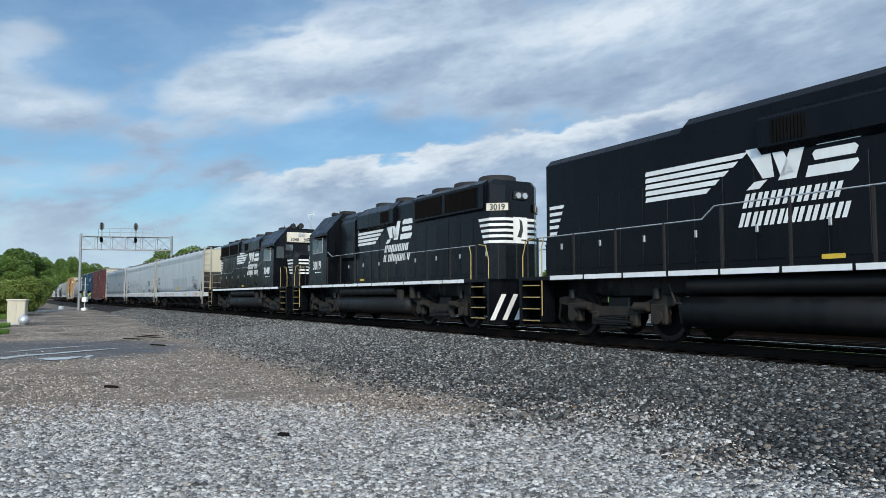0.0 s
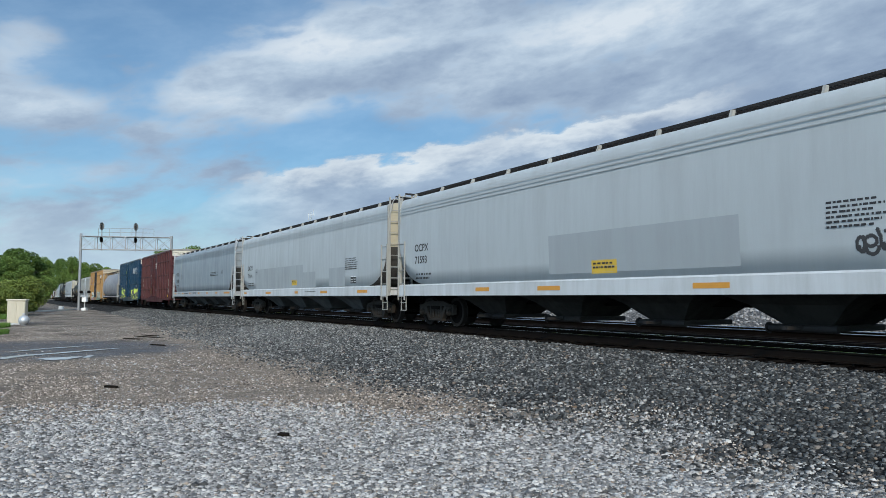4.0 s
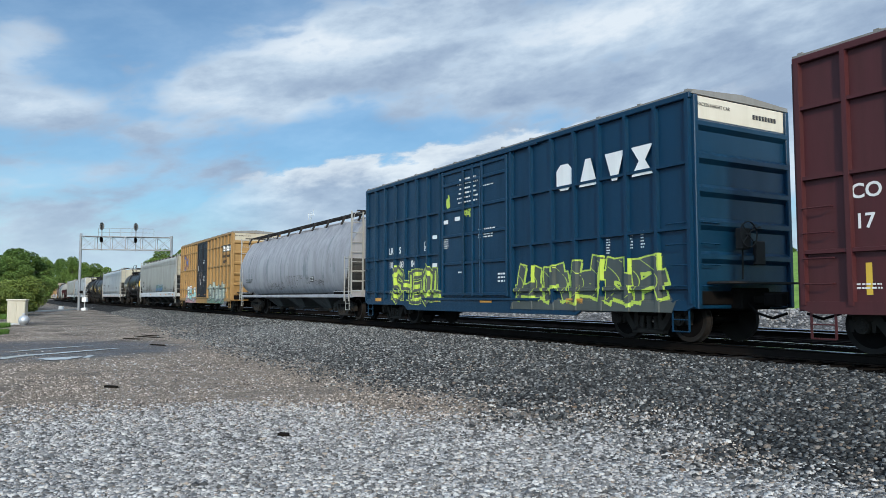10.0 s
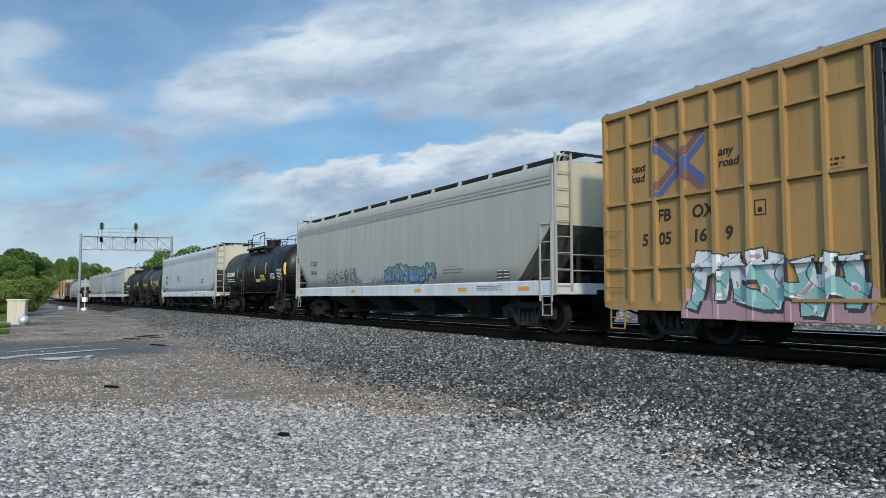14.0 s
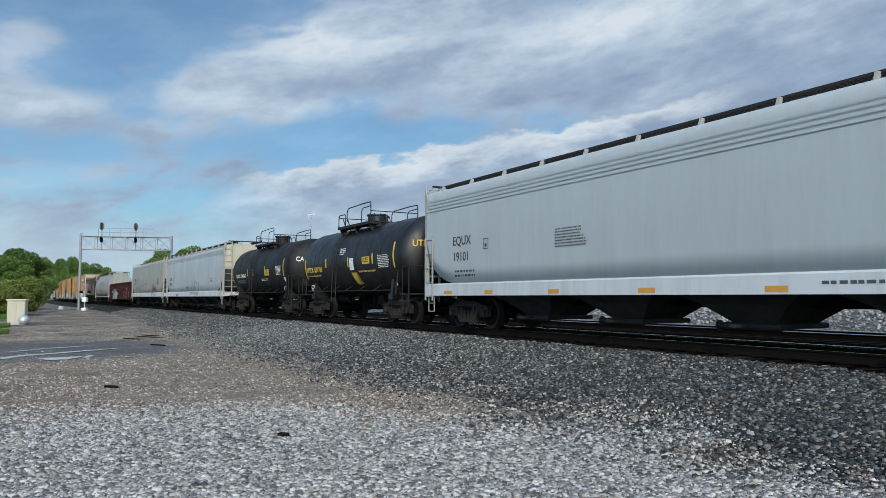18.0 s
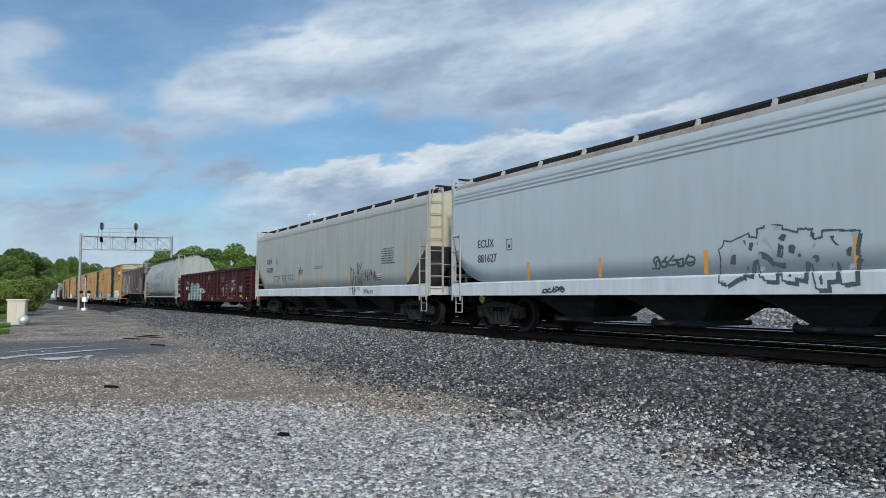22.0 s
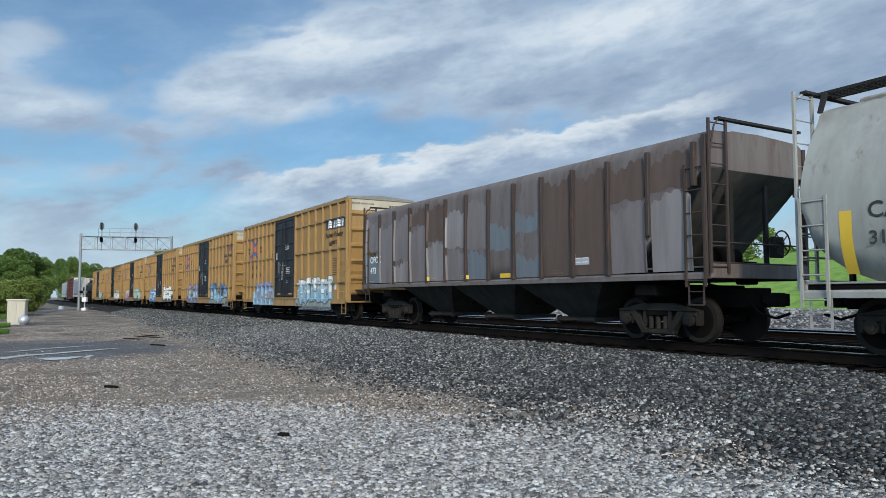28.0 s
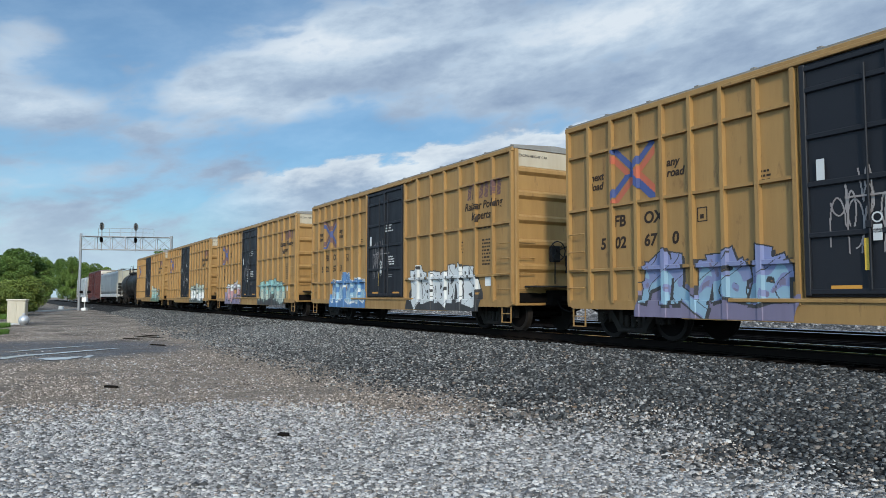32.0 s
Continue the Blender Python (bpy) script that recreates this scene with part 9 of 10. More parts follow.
def tank_bars(T, x, z, w, hh, rows, mat, seed):
    car, h, side, R, zc = T
    phi = math.asin(max(-0.99, min(0.99, (z - hh / 2 - zc) / R)))
    ob = bars(car, x, z, w, hh, rows, 0, mat, 0.2, seed)
    ob.matrix_basis = pose(x, -(R + 0.01) * math.cos(phi), zc + (R + 0.01) * math.sin(phi), -math.degrees(phi), 0, 0) @ pose(0, 0, 0, 0, 0, 0) @ Matrix.Translation((0, 0, hh / 2))
    return ob


def tank_block(T, x0, x1, z0, z1, mat, label="", slant=0.0):
    return block(T[0], T[2], x0, x1, z0, z1, mat, "placard" if x1 - x0 > 0.15 else "reflector", label, slant)


D1, D2, D3 = 0.65, 0.45, 0.52
tank_write(T1, "DBCX 20028", 0.34, -5.8 + D1, 2.22, INK_WHITE, 0.008)
tank_bars(T1, -5.75 + D1, 2.08, 1.8, 0.28, 2, INK_WHITE, 401)
for x, z in ((-6.35, 2.1), (-3.41, 2.4), (-2.04, 2.2), (0.33, 2.4), (2.38, 2.5), (5.3, 2.4)):
    tank_block(T1, x + D1, x + D1 + 0.1, z - 0.3, z + 0.3, SAFETY, "yellow upright strip")
tank_block(T1, 1.29 + D1, 2.1 + D1, 1.86, 2.16, SAFETY, "yellow placard with fine print")
tank_bars(T1, 1.35 + D1, 2.12, 0.7, 0.2, 3, INK, 402)
tank_block(T1, 3.15 + D1, 3.85 + D1, 1.92, 2.2, WHITE, "white placard with black writing")
tank_write(T1, "TOLUENE", 0.13, 3.22 + D1, 2.07, INK, 0.003)
tank_write(T1, "DIISOCYANATE", 0.1, 3.18 + D1, 1.96, INK, 0.003, 0.9)
tank_bars(T1, -2.85 + D1, 1.98, 0.9, 0.12, 2, INK_WHITE, 403)
tank_bars(T1, 0.35 + D1, 1.95, 0.9, 0.18, 3, INK_WHITE, 404)
tank_bars(T1, 4.4 + D1, 2.4, 0.9, 0.6, 8, INK_WHITE, 405)
tank_write(T2, "UTLX", 0.32, -4.9 + D2, 2.05, INK_YELLOW, 0.008)
tank_write(T2, "631768", 0.32, -3.95 + D2, 2.05, INK_YELLOW, 0.008)
tank_bars(T2, -4.8 + D2, 1.92, 1.6, 0.12, 1, INK_YELLOW, 411)
for x, z, q in ((-5.15, 2.2, 0.45), (-2.56, 2.4, 0.2), (-0.11, 2.35, 0.2), (2.25, 2.4, 0.2), (4.05, 2.46, 0.46)):
    tank_block(T2, x + D2, x + D2 + 0.11, z - q, z + q, SAFETY, "yellow upright strip")
tank_block(T2, 0.08 + D2, 0.5 + D2, 2.02, 2.5, WHITE, "white warning sign with a red head")
tank_block(T2, 0.14 + D2, 0.44 + D2, 2.4, 2.47, PANEL_RED, "red bar on the sign")
tank_block(T2, 0.15 + D2, 0.8 + D2, 1.45, 1.92, SAFETY, "slanted yellow placard", 0.1)
tank_block(T2, 1.34 + D2, 2.05 + D2, 2.22, 2.5, SAFETY, "yellow placard with fine print")
tank_bars(T2, 1.4 + D2, 2.46, 0.6, 0.2, 3, INK, 412)
tank_bars(T2, 2.8 + D2, 2.5, 1.0, 0.5, 8, INK_WHITE, 413)
tank_bars(T2, 0.9 + D2, 1.98, 1.7, 0.14, 1, INK_YELLOW, 414)
tank_bars(T2, -0.95 + D2, 2.95, 0.6, 0.3, 4, INK_WHITE, 415)
tank_write(T3, "CAOX", 0.30, -4.85 + D3, 2.08, INK_WHITE, 0.003, 1.05)
tank_write(T3, "300543", 0.30, -3.75 + D3, 2.08, INK_WHITE, 0.003, 1.15)
tank_bars(T3, -4.75 + D3, 1.94, 1.95, 0.24, 2, INK_GREY, 421)
for x, z, q in ((-5.68, 2.2, 0.42), (-2.45, 2.35, 0.2), (-1.3, 2.35, 0.2), (0.9, 2.35, 0.25), (4.05, 2.45, 0.45)):
    tank_block(T3, x + D3, x + D3 + 0.1, z - q, z + q, SAFETY, "yellow upright strip")
tank_block(T3, 1.02 + D3, 1.7 + D3, 2.1, 2.42, SAFETY, "yellow placard with fine print")
tank_bars(T3, 1.08 + D3, 2.38, 0.55, 0.22, 3, INK, 422)
tank_bars(T3, 2.94 + D3, 2.55, 0.85, 0.48, 8, INK_WHITE, 423)
tank_bars(T3, 0.2 + D3, 1.95, 1.2, 0.14, 2, INK_WHITE, 424)
tank_block(T3, 4.0 + D3, 4.25 + D3, 1.7, 1.95, WHITE, "white tag")
# diamond hazard boards
for T, x in ((T2, 3.6 + D2), (T2, -5.0 + D2), (T3, 3.5 + D3)):
    k = Kit().prism([(0, -0.2), (0.2, 0), (0, 0.2), (-0.2, 0)], -0.012, 0)
    b = part("hazard_board", k, WHITE, T[0], "white diamond hazard board", at=(x, T[2](x, 1.4) - 0.06, 1.4))
    part("hazard_mark", Kit().prism([(-0.11, -0.04), (0.11, -0.04), (0.11, 0.05), (-0.11, 0.05)], -0.004, 0).prism([(0, 0.17), (0.06, 0.1), (-0.06, 0.1)], -0.004, 0), INK, b, at=(0, -0.012, 0))
# end lettering on the tank heads that face forward
for T, txt, mat in ((T2, "UTLX 631768", INK_YELLOW), (T3, "CAOX 300543", INK_WHITE)):
    car, h, side, R, zc = T
    up = 0.42
    path = [(h - 1.2, -math.sqrt(R * R - up * up))]
    for q in range(60):
        y = path[0][1] * (1 - q / 59) + 1.1 * q / 59
        c = min(1.0, (math.hypot(y, up) / R) ** (1 / 0.9))
        path.append((h - 0.66 + 0.66 * math.sqrt(1 - c * c), y))
    run = [0.0]
    for (xa, ya), (xb, yb) in zip(path, path[1:]):
        run.append(run[-1] + math.hypot(xb - xa, yb - ya))
    me = letters(txt, 0.32, mat, 0.007, 0, 0.92).copy()
    for v in me.vertices:
        d = v.co.x + 1.08
        px, py = float(np.interp(d, run, [p[0] for p in path])), float(np.interp(d, run, [p[1] for p in path]))
        qx, qy = float(np.interp(d + 0.05, run, [p[0] for p in path])), float(np.interp(d + 0.05, run, [p[1] for p in path]))
        L = math.hypot(qx - px, qy - py) or 1.0
        out = 0.02 - v.co.y + 0.10 * max(0.0, v.co.z - 0.05)
        v.co = (px + (qy - py) / L * out, py - (qx - px) / L * out, zc + up - 0.13 + v.co.z)
    part("lettering", me, None, car)
# gondola
car, h, side = G1
write(car, "CR", 0.3, -7.75, 1.95, side(-7.6, 1.95), INK_WHITE, 0.003)
write(car, "609133", 0.32, -8.2, 1.5, side(-7.6, 1.5), INK_WHITE, 0.005)
SP_DEEP = spray_paint("steel blue spray", (0.09, 0.17, 0.24))
SP_MOSS = spray_paint("grey moss spray", (0.11, 0.16, 0.13))
SP_ASH = spray_paint("ash spray", (0.16, 0.19, 0.175))
DULL_YELLOW = paint("dull yellow tape", (0.26, 0.13, 0.03), (0.12, 0.05, 0.03), 0.6, 0.5)


def banded(X, Z):
    """Upright bands of colour over a pale cloud, with a dart at one end."""
    kind = np.full(X.shape, -1)
    wave = 0.07 * np.sin(Z * 6 + 1) + 0.03 * np.sin(Z * 17)
    low = 1.12 + 0.12 * np.sin(X * 3.7) + 0.05 * np.sin(X * 11)
    kind[(Z < low) & (X > -7.12 + 0.15 * (Z - 0.7)) & (X < -2.72 - 0.35 * np.abs(Z - 0.9))] = 3
    high = 1.92 + 0.07 * np.sin(X * 4.3) + 0.05 * np.sin(X * 10.7)
    q = X + wave
    up = (Z < high) & (Z > 0.78) & (q > -6.5) & (q < -3.15)
    edges = (-6.5, -5.92, -5.2, -4.72, -4.05, -3.15)
    for n, (a, b) in enumerate(zip(edges, edges[1:])):
        kind[up & (q > a) & (q <= b)] = (0, 1, 2, 4, 3)[n]
    kind[up & (np.sin(X * 9 + 2 * np.sin(Z * 5)) * np.sin(Z * 8 + X) > 0.55)] = 1
    dart = (X >= -3.3) & (X < -1.35) & (np.abs(Z - 1.42 + 0.05 * (X + 3)) < np.where(X < -2.3, 0.16, np.maximum(0, 0.26 * (-1.35 - X) / 0.95)))
    kind[dart] = 4
    for a in edges:
        kind[up & (np.abs(q - a) < 0.018)] = 5
    kind[up & (np.abs(Z - high) < 0.02)] = 5
    return kind


decal(car, -7.2, -1.3, 0.68, 2.06, banded, [SP_DEEP, SP_MOSS, SP_BLUE, SP_ASH, SP_STONE, SP_CHALK], side, 0.025, "graffiti", "worn blue and green graffiti in upright bands")
for n, (xa, xb, za, zb, c) in enumerate(((3.0, 3.85, 1.85, 2.4, 3), (3.0, 3.7, 1.2, 1.7, 4), (4.05, 4.85, 0.75, 2.1, 4), (5.0, 5.95, 1.0, 2.25, 4), (6.0, 6.75, 0.72, 2.4, 5), (4.6, 6.5, 0.72, 1.1, 4), (-0.75, -0.2, 0.72, 1.12, 4), (-0.8, -0.3, 2.12, 2.45, 4))):
    scrawl(car, side, xa, xb, za, zb, SP_CHALK, 502 + n, count=c, r=0.011, label="thin white outlined graffiti")
decal(car, -0.3, 0.0, 1.05, 2.45, lambda X, Z: np.where(np.abs(X + 0.16 + 0.025 * np.sin(Z * 4)) < 0.022, 0, -1), [SP_CHALK], side, 0.0125, "paint_line", "white upright line")
block(car, side, 3.79, 3.92, 1.0, 1.6, SAFETY, "reflector", "yellow upright strip")
# dark stencil panel ruled in thin white
p = plate(car, 7.33, 7.88, 1.24, 1.60, side(7.5, 1.4), paint("panel grey", (0.05, 0.055, 0.055), (0.03, 0.03, 0.03), 0.4, 0.5), "stencil_panel")
k = Kit()
for xa, xb, za, zb in ((0, 0.55, 0, 0.015), (0, 0.55, 0.345, 0.36), (0, 0.015, 0, 0.36), (0.535, 0.55, 0, 0.36), (0.26, 0.272, 0.1, 0.345), (0.26, 0.54, 0.1, 0.112), (0.06, 0.2, 0.26, 0.275), (0.08, 0.18, 0.2, 0.21), (0.32, 0.48, 0.26, 0.275)):
    k.box(xa, xb, -0.002, 0, za, zb)
part("stencil", k, INK_WHITE, p, at=(0, -0.005, 0))
block(car, side, 7.35, 7.85, 0.95, 1.07, SAFETY, "reflector")
for a in (-7.5, 0.38, 3.25):
    block(car, side, a, a + 0.42, 0.96, 1.05, DULL_YELLOW, "reflector")
block(car, side, -9.0, -8.8, 1.3, 1.48, DULL_YELLOW, "marker")
plate(car, 7.4, 7.65, 0.83, 0.88, side(7.5, 0.85), STEEL_DARK, "tag")
bars(car, 7.9, 0.93, 0.42, 0.09, 2, side(8.0, 0.9), INK_WHITE, 0.3, 505)
bars(car, 2.2, 0.86, 0.3, 0.1, 2, side(2.3, 0.74), INK_WHITE, 0.3, 506)
block(car, side, 8.85, 9.0, 0.80, 0.92, SP_WHITE, "tag", "small white square")
k = Kit()
for i in range(16):
    u, v = 2 * math.pi * i / 16, 2 * math.pi * (i + 1) / 16
    k.prism([(0.085 * math.cos(u), 0.1 * math.sin(u)), (0.1 * math.cos(u), 0.12 * math.sin(u)), (0.1 * math.cos(v), 0.12 * math.sin(v)), (0.085 * math.cos(v), 0.1 * math.sin(v))], -0.003, 0)
k.box(-0.03, 0.03, -0.003, 0, -0.05, 0.05)
part("stencil", k, INK_WHITE, car, "white ring with a mark in it", at=(0.6, side(0.6, 0.76) - 0.01, 0.82))


# ---------------------------------------------------------------- loose stone, puddles and scraps
def stones(name, places, sizes, mat, seed, label):
    """Broken stones, each an eight-cornered lump, all in one sheet."""
    rng = np.random.default_rng(seed)
    n = len(places)
    base = np.array([(x, y, z) for x in (-1, 1) for y in (-1, 1) for z in (-1, 1)], float)
    v = base[None] * rng.uniform(0.45, 1.0, (n, 8, 3))
    a = rng.uniform(0, 2 * np.pi, n)
    b = rng.uniform(-0.7, 0.7, n)
    c, s = np.cos(a), np.sin(a)
    cb, sb = np.cos(b), np.sin(b)
    x = v[:, :, 0] * cb[:, None] + v[:, :, 2] * sb[:, None]
    z = -v[:, :, 0] * sb[:, None] + v[:, :, 2] * cb[:, None]
    y = v[:, :, 1]
    v = np.stack([x * c[:, None] - y * s[:, None], x * s[:, None] + y * c[:, None], z * 0.75], 2)
    v = v * (sizes / 2)[:, None, None] + places[:, None, :]
    quads = np.array([(0, 1, 3, 2), (4, 6, 7, 5), (0, 4, 5, 1), (2, 3, 7, 6), (1, 5, 7, 3)])
    f = (quads[None] + 8 * np.arange(n)[:, None, None]).reshape(-1, 4)
    me = bpy.data.meshes.new(name)
    me.vertices.add(n * 8)
    me.vertices.foreach_set("co", v.reshape(-1).astype(np.float32))
    me.loops.add(f.size)
    me.loops.foreach_set("vertex_index", f.reshape(-1).astype(np.int32))
    me.polygons.add(len(f))
    me.polygons.foreach_set("loop_start", np.arange(0, f.size, 4, dtype=np.int32))
    me.update(calc_edges=True)
    me.materials.append(mat)
    return tagged(part(name, me, None), label, "gravel", kind="stuff")


def scatter(count, y0, y1, power, rng):
    """Places on the plan in a wedge that widens away from the yard's edge, thinning with distance."""
    t = rng.uniform(0, 1, count)
    y = (y0 ** power + t * (y1 ** power - y0 ** power)) ** (1 / power)
    x = rng.uniform(-0.70, 0.70, count) * y
    return x, y


RUT = [(-12.4, 18.2), (-12.2, 18.8), (-12.0, 19.3), (-12.03, 19.8), (-12.05, 20.2), (-12.0, 20.55), (-11.9, 20.9), (-11.7, 21.25), (-11.5, 21.6), (-11.3, 22.1), (-11.1, 22.6), (-10.85, 23.1), (-10.6, 23.6)]


def lay_stones():
    rng = np.random.default_rng(8)
    ct, st = math.cos(TH0), math.sin(TH0)

    def wobble(x, y):
        return np.sin(x * 0.9 + 1) * 0.6 + np.sin(y * 1.3 + x * 0.5) * 0.5 + np.sin(x * 2.7 - y * 2.1) * 0.25

    def rest(x, y, size, sink):
        z = np.array([yard_height(a, b) for a, b in zip(x.tolist(), y.tolist())])
        w = D0 - (x * ct + y * st)
        over = np.array([slope(b) for b in w.tolist()])
        return np.stack([x, y, np.maximum(z, np.where(w < 6.5, over, -9)) + size * sink], 1)
    # a close layer of pale crushed stone in front
    x, y = scatter(165000, 4.6, 11.6, 1.15, rng)
    wob = wobble(x, y)
    w = D0 - (x * ct + y * st)
    chance = np.clip((w - 5.0 + 0.6 * wob) / 2.3, 0, 1) ** 1.2 * np.clip((11.6 - y - 1.1 * wob) / 3.4, 0, 1)
    keep = rng.uniform(0, 1, len(x)) < chance
    x, y = x[keep], y[keep]
    size = np.clip(rng.lognormal(math.log(0.0285), 0.32, len(x)), 0.013, 0.07)
    pos = rest(x, y, size, 0.14)
    bare = np.hypot((x - 3.2) / 1.0, (y - 7.6) / 0.5) < 1.0
    bare |= np.hypot((x - 4.3) / 0.7, (y - 6.6) / 0.5) < 1.0
    warm = bare & (rng.uniform(0, 1, len(x)) < 0.75)
    stones("yard_stones", pos[~warm], size[~warm], STONE_LIGHT, 3, "loose pale crushed stones on the yard")
    stones("earthy_stones", pos[warm], size[warm] * 0.7, STONE_TAN, 7, "small earthy stones in a bare patch of the yard")
    # small stones pressed into the packed sandy ground
    x, y = scatter(125000, 8.6, 40.0, 0.55, rng)
    wob = wobble(x, y)
    w = D0 - (x * ct + y * st)
    chance = np.clip((w - 3.8 + 0.5 * wob) / 3.0, 0, 1) ** 1.5 * np.clip((y - 8.6 - 0.5 * wob) / 1.2, 0, 1)
    wet = np.hypot((x + 12.8) / 5.0, (y - 23.2) / 4.8) + 0.15 * wob + rng.normal(0, 0.10, len(x)) < 0.78
    keep = (rng.uniform(0, 1, len(x)) < chance) & (~wet | (rng.uniform(0, 1, len(x)) < 0.16))
    for px, py, r in [(-10.45, 19.75, 0.6), (-10.0, 20.35, 0.45)] + [(a, b, 0.3) for a, b in RUT]:
        keep &= np.hypot(x - px, y - py) > r
    x, y = x[keep], y[keep]
    size = np.clip(rng.lognormal(math.log(0.0235), 0.34, len(x)) * np.clip(1.05 - (y - 12.0) * 0.02, 0.85, 1.0), 0.011, 0.06)
    pos = rest(x, y, size, 0.10)
    grey = np.clip((D0 - (x * ct + y * st) - 8.0) / -3.0, 0, 1) * 0.4 + 0.03 + 0.22 * (np.sin(x * 0.55 + y * 0.31) > 0.55)
    tan_part = rng.uniform(0, 1, len(x)) > grey
    stones("loose_stones", pos[~tan_part], size[~tan_part], STONE_LIGHT, 13, "scattered pale stones on the packed ground")
    stones("sandy_stones", pos[tan_part], size[tan_part], STONE_TAN, 6, "small sandy stones pressed into the yard")
    # coarser loose stones out on the yard
    x, y = scatter(22000, 34.0, 95.0, 0.6, rng)
    keep = (D0 - (x * ct + y * st) > 6.0) & (x > -0.62 * y - 2)
    x, y = x[keep], y[keep]
    size = rng.uniform(0.018, 0.045, len(x)) * (0.7 + y * 0.009)
    z = np.array([yard_height(a, b) for a, b in zip(x.tolist(), y.tolist())]) + size * 0.1
    stones("yard_rubble", np.stack([x, y, z], 1), size, stone_mat("dusty stone", [(0.0, (0.04, 0.038, 0.036)), (0.5, (0.11, 0.105, 0.098)), (1.0, (0.26, 0.25, 0.235))]), 9, "scattered dusty stones on the far yard")

    # ballast on the shoulder, thinning out over the yard; more paler stones farther along
    def shoulder_stones(n, u0, u1, power, w1, mean, spread):
        u = u0 + (u1 - u0) * rng.uniform(0, 1, n) ** power
        w = rng.uniform(1.42, w1, n)
        keep = rng.uniform(0, 1, n) < np.clip((w1 - 0.7 - w) / 3.2, 0.0, 1) ** 1.2
        u, w = u[keep], w[keep]
        us, ws = u.tolist(), w.tolist()
        pl = np.array([on_line(a, b if b < 2 else 2 + (b - 2) * shoulder_width(a)) for a, b in zip(us, ws)])
        size = np.clip(rng.lognormal(math.log(mean), spread, len(u)), 0.02, 0.12)
        z = np.array([max(slope(b) + 0.035 * noise.noise((a * 0.9, b * 0.9, 2.2)), YARD_Z) for a, b in zip(us, ws)]) + size * 0.12
        dusty = rng.uniform(0, 1, len(u)) < np.clip((u - 4.0) / 30.0, 0.08, 0.9)
        return np.column_stack([pl, z]), size, dusty
    pos, size, dusty = shoulder_stones(180000, -9.0, 34.0, 1.35, 8.8, 0.0385, 0.30)
    stones("ballast_stones", pos[~dusty], size[~dusty], STONE_DARK, 4, "loose dark ballast stones on the shoulder")
    stones("dusty_ballast", pos[dusty], size[dusty], STONE_PALER, 14, "paler grey ballast stones on the shoulder")
    pos, size, dusty = shoulder_stones(38000, 30.0, 85.0, 1.2, 9.6, 0.050, 0.25)
    dark = rng.uniform(0, 1, len(size)) < 0.55
    stones("far_dark_ballast", pos[dark], size[dark], STONE_DARK, 16, "dark ballast stones farther along the shoulder")
    pos, size = pos[~dark], size[~dark]
    stones("far_ballast", pos, size, STONE_PALER, 15, "paler grey ballast stones farther along the shoulder")
    # bank behind the second track
    n = 9000
    u = rng.uniform(-8, 45, n)
    w = rng.uniform(-14.5, -7.5, n)
    prof_w = [-b[0] for b in BANK]
    prof_z = [b[1] for b in BANK]
    pl = np.array([on_line(a, b) for a, b in zip(u.tolist(), w.tolist())])
    size = rng.uniform(0.05, 0.13, n)
    z = np.interp(-w, prof_w, prof_z) + 0.02
    stones("bank_stones", np.column_stack([pl, z]), size, stone_mat("pale bank stone", [(0.0, (0.10, 0.10, 0.10)), (0.5, (0.2, 0.2, 0.2)), (1.0, (0.34, 0.34, 0.34))]), 5, "pale stones on the bank behind the tracks")


lay_stones()


def puddle(cx, cy, rx, ry, rot, seed, label):
    rnd = random.Random(seed)
    k = Kit()
    n = 40
    ph = [rnd.uniform(0, 6) for _ in range(4)]
    ring = []
    for i in range(n):
        a = 2 * math.pi * i / n
        r = 1 + 0.22 * math.sin(2 * a + ph[0]) + 0.16 * math.sin(3 * a + ph[1]) + 0.12 * math.sin(5 * a + ph[2]) + 0.08 * math.sin(9 * a + ph[3])
        px, py = rx * r * math.cos(a), ry * r * math.sin(a)
        c, s = math.cos(rot), math.sin(rot)
        ring.append((cx + px * c - py * s, cy + px * s + py * c, YARD_Z - 0.012))
    k.add(ring, [tuple(range(n))])
    return tagged(part("puddle", k, WATER), label, "puddle", kind="structure")


puddle(-10.45, 19.75, 0.40, 0.62, 0.12, 1, "shallow puddle in the gravel reflecting the sky")
puddle(-10.0, 20.35, 0.15, 0.40, 0.4, 2, "small puddle in the gravel reflecting the sky")
puddle(-9.6, 25.6, 0.35, 0.5, 0.62, 3, "small puddle in the gravel reflecting the sky")


def rut_puddle(pts, width, seed, label):
    """Water standing in a wheel track."""
    rnd = random.Random(seed)
    k = Kit()
    left, right = [], []
    fine = []
    for (x0, y0), (x1, y1) in zip(pts, pts[1:]):
        fine += [(x0 + (x1 - x0) * q / 6, y0 + (y1 - y0) * q / 6) for q in range(6)]
    fine.append(pts[-1])
    for i, (x, y) in enumerate(fine):
        a, b = fine[max(0, i - 1)], fine[min(len(fine) - 1, i + 1)]
        d = Vector((b[0] - a[0], b[1] - a[1])).normalized()
        w = width * (0.35 + 0.65 * math.sin(math.pi * (i + 0.4) / len(fine))) * rnd.uniform(0.45, 1.3)
        left.append((x - d.y * w, y + d.x * w, YARD_Z - 0.012))
        right.append((x + d.y * w, y - d.x * w, YARD_Z - 0.012))
    m = len(fine)
    k.add(left + right, [(i, i + m, i + m + 1, i + 1) for i in range(m - 1)])
    return tagged(part("puddle", k, WATER), label, "puddle", kind="structure")


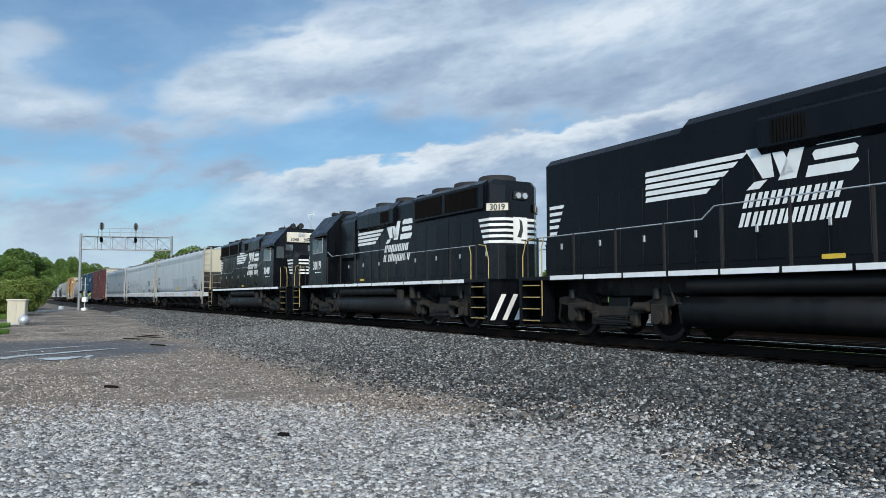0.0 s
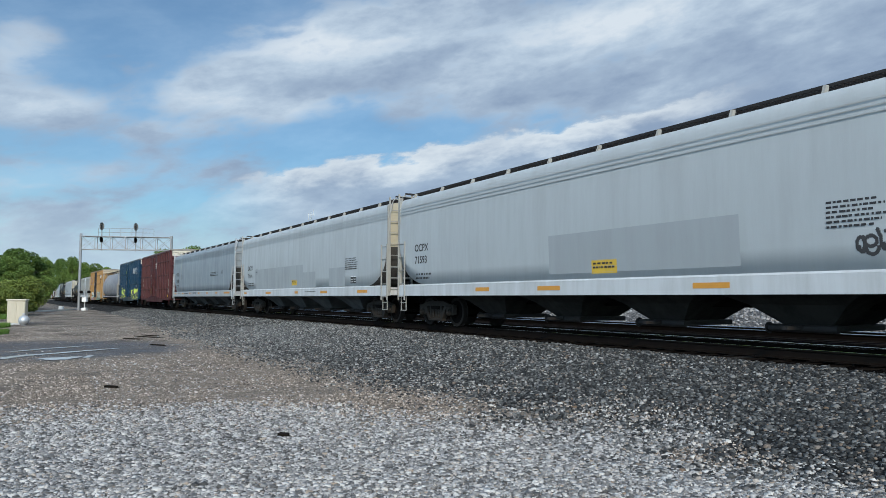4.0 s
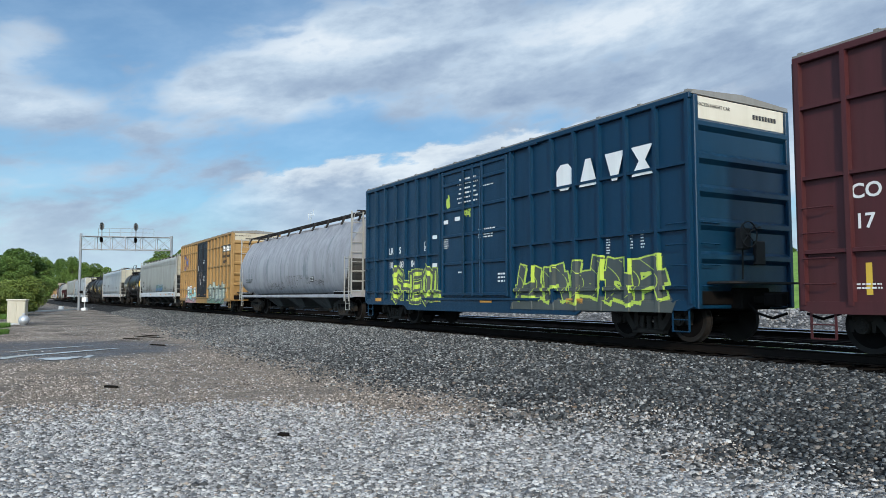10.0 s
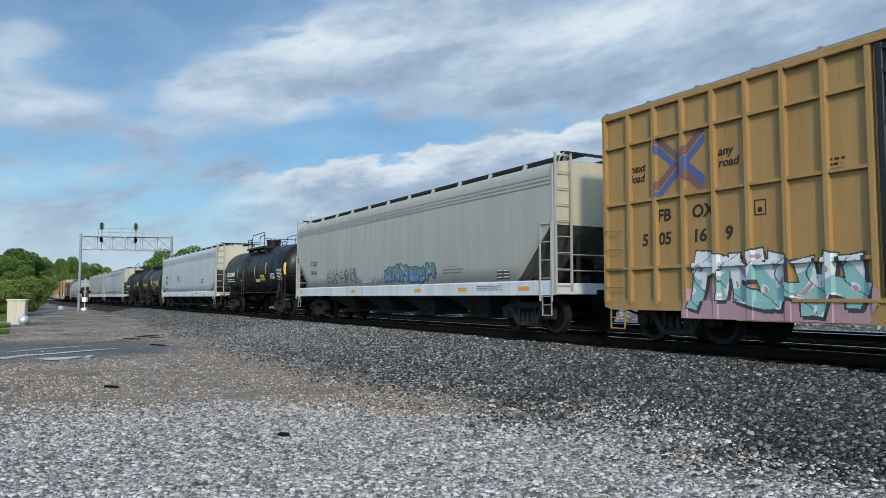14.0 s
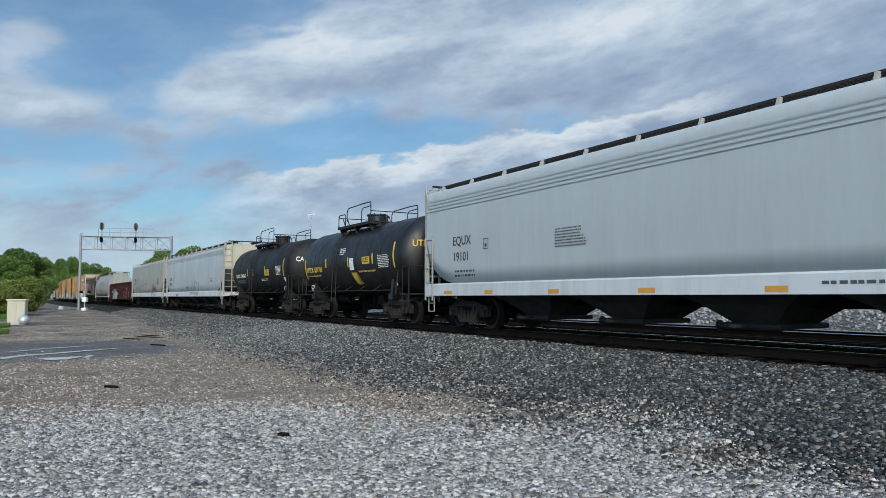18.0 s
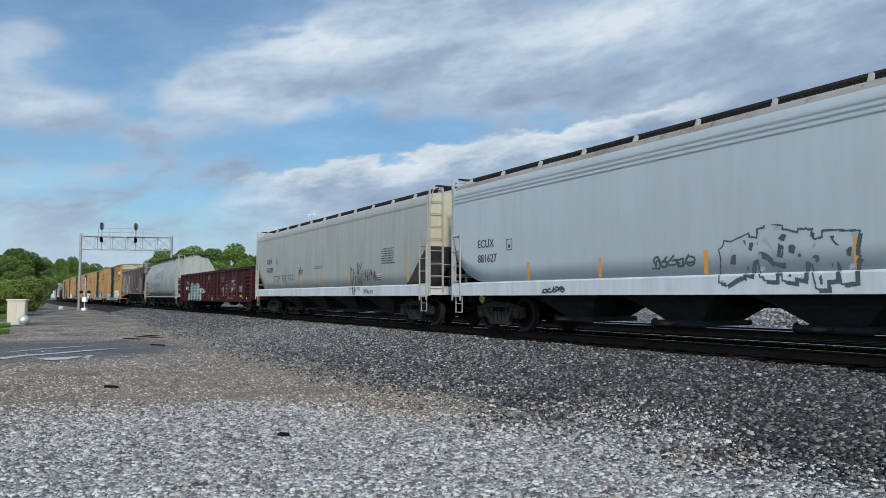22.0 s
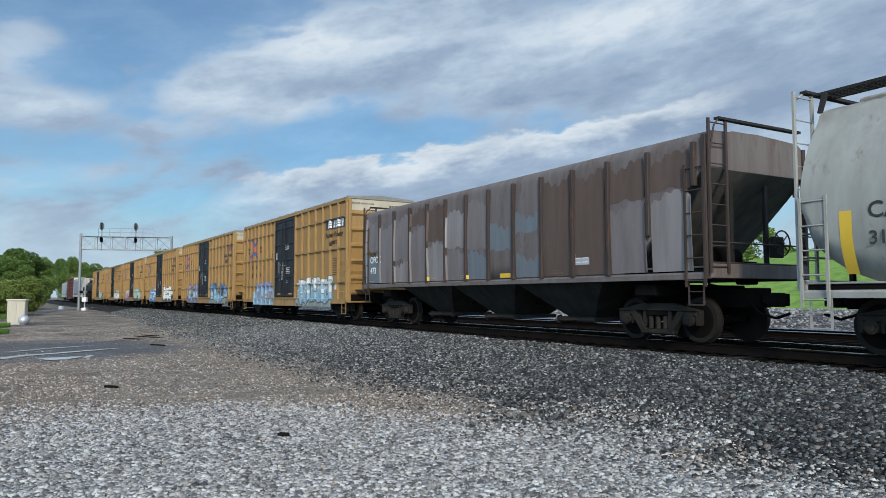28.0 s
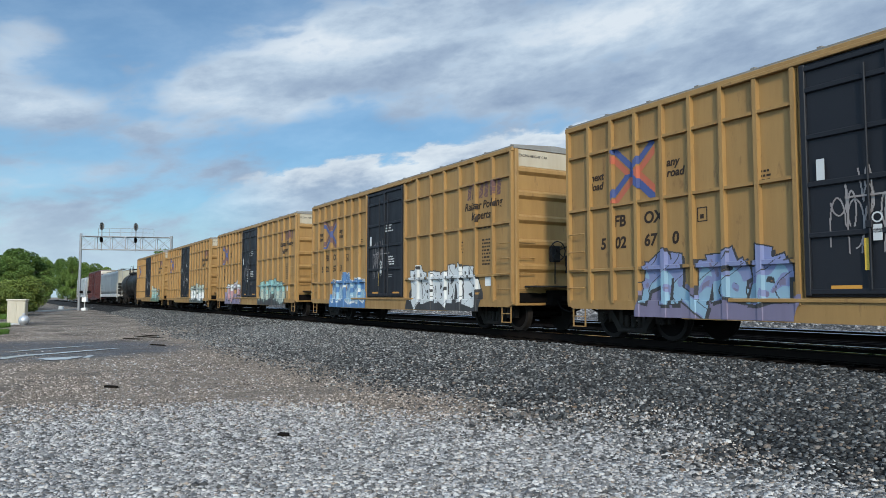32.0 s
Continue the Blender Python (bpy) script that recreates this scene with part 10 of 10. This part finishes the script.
rut_puddle(RUT, 0.24, 4, "thin puddle in a wheel track reflecting the sky")
rut_puddle([(-13.2, 22.0), (-12.9, 23.4), (-12.1, 25.0)], 0.12, 5, "thin puddle in a wheel track reflecting the sky")


def scrap(x, y, L, rot):
    k = Kit().prism([(-L / 2, -0.03), (-L * 0.3, -0.05), (L * 0.4, -0.045), (L / 2, 0), (L * 0.3, 0.05), (-L * 0.4, 0.04)], 0, 0.035, "z")
    return tagged(part("wood_scrap", k, TIE, at=pose(x, y, yard_height(x, y) + 0.01, 0, 4, rot)), "dark broken piece of wood on the gravel", "wood scrap")


for a in ((-6.01, 13.14, 0.24, 5), (-1.9, 8.69, 0.14, -8), (-12.14, 28.2, 0.7, 8), (-11.9, 29.4, 1.3, 4), (-9.83, 24.9, 0.55, 3), (-12.4, 30.6, 0.8, 10)):
    scrap(*a)
# pale kerb beyond the yard with a small box on it
kb = Kit().box(-20, 20, -0.12, 0.12, -0.05, 0.18, 0.03)
tagged(part("kerb", kb, paint("old concrete", (0.46, 0.45, 0.43), (0.2, 0.19, 0.17), 0.4, 0.85), at=pose(-45.5, 85.0, YARD_Z, 0, 0, 102)), "long pale concrete kerb beyond the yard", "kerb", kind="structure")
tagged(part("junction_box", Kit().box(-0.25, 0.25, -0.2, 0.2, 0, 0.5, 0.03), WHITE, at=pose(-47.2, 89.0, YARD_Z + 0.02)), "small white junction box on the ground", "junction box")


def grass_patch(cx, cy, rx, ry, n, seed, hgt, label):
    rng = np.random.default_rng(seed)
    a, r = rng.uniform(0, 6.283, n), np.sqrt(rng.uniform(0, 1, n))
    x, y = cx + rx * r * np.cos(a), cy + ry * r * np.sin(a)
    q = rng.uniform(0, 6.283, n)
    hh = hgt * rng.uniform(0.4, 1.2, n)
    lean = rng.uniform(-0.4, 0.4, (n, 2)) * hh[:, None]
    wd = 0.012 + 0.01 * rng.uniform(0, 1, n)
    z = np.full(n, YARD_Z)
    v = np.stack([np.stack([x - wd * np.cos(q), y - wd * np.sin(q), z], 1), np.stack([x + wd * np.cos(q), y + wd * np.sin(q), z], 1), np.stack([x + lean[:, 0], y + lean[:, 1], z + hh], 1)], 1).reshape(-1, 3)
    me = bpy.data.meshes.new("grass")
    me.from_pydata(v.tolist(), [], [(3 * i, 3 * i + 1, 3 * i + 2) for i in range(n)])
    me.materials.append(GRASS)
    return tagged(part("grass", me, None), label, "grass", kind="stuff")


grass_patch(-20.2, 31.2, 0.8, 2.0, 7000, 1, 0.22, "bright green grass at the edge of the yard")
grass_patch(-24.4, 37.6, 1.0, 2.6, 8000, 3, 0.26, "bright green grass at the edge of the yard")
grass_patch(-36.5, 54, 4.0, 5, 14000, 2, 0.3, "tall green grass in front of the bushes")


# ---------------------------------------------------------------- movement
def car_pose(s_mid, half, t):
    u = s_mid - gone(t)
    fx, fy = on_line(u - half)
    rx, ry = on_line(u + half)
    return pose((fx + rx) / 2, (fy + ry) / 2, 0, 0, 0, math.degrees(math.atan2(fy - ry, fx - rx)))


def motions():
    times = [0, 1 / 30, 0.1, 0.25] + [0.5 + i for i in range(32)][:31] + [31.25, 31.7, 31.9, 32 - 1 / 30, 32]
    times = sorted(set(times + [float(i) for i in range(1, 32)]))
    for car, s_mid, half in MOVERS:
        walk(car, [(t, car_pose(s_mid, half, t)) for t in times])
    for wheel, (x, y, z), s_mid in WHEELS:
        rows = []
        for i in range(0, 961):
            t = i / 30
            u = s_mid - gone(t)
            if -22 < u < 45:
                rows.append((t, pose(x, y, z) @ Matrix.Rotation(-u / z, 4, "Y")))
        rows = rows or [(0, pose(x, y, z))]
        rows = [(0, rows[0][1])] * (rows[0][0] > 0) + rows + [(32, rows[-1][1])] * (rows[-1][0] < 32)
        walk(wheel, rows)


motions()
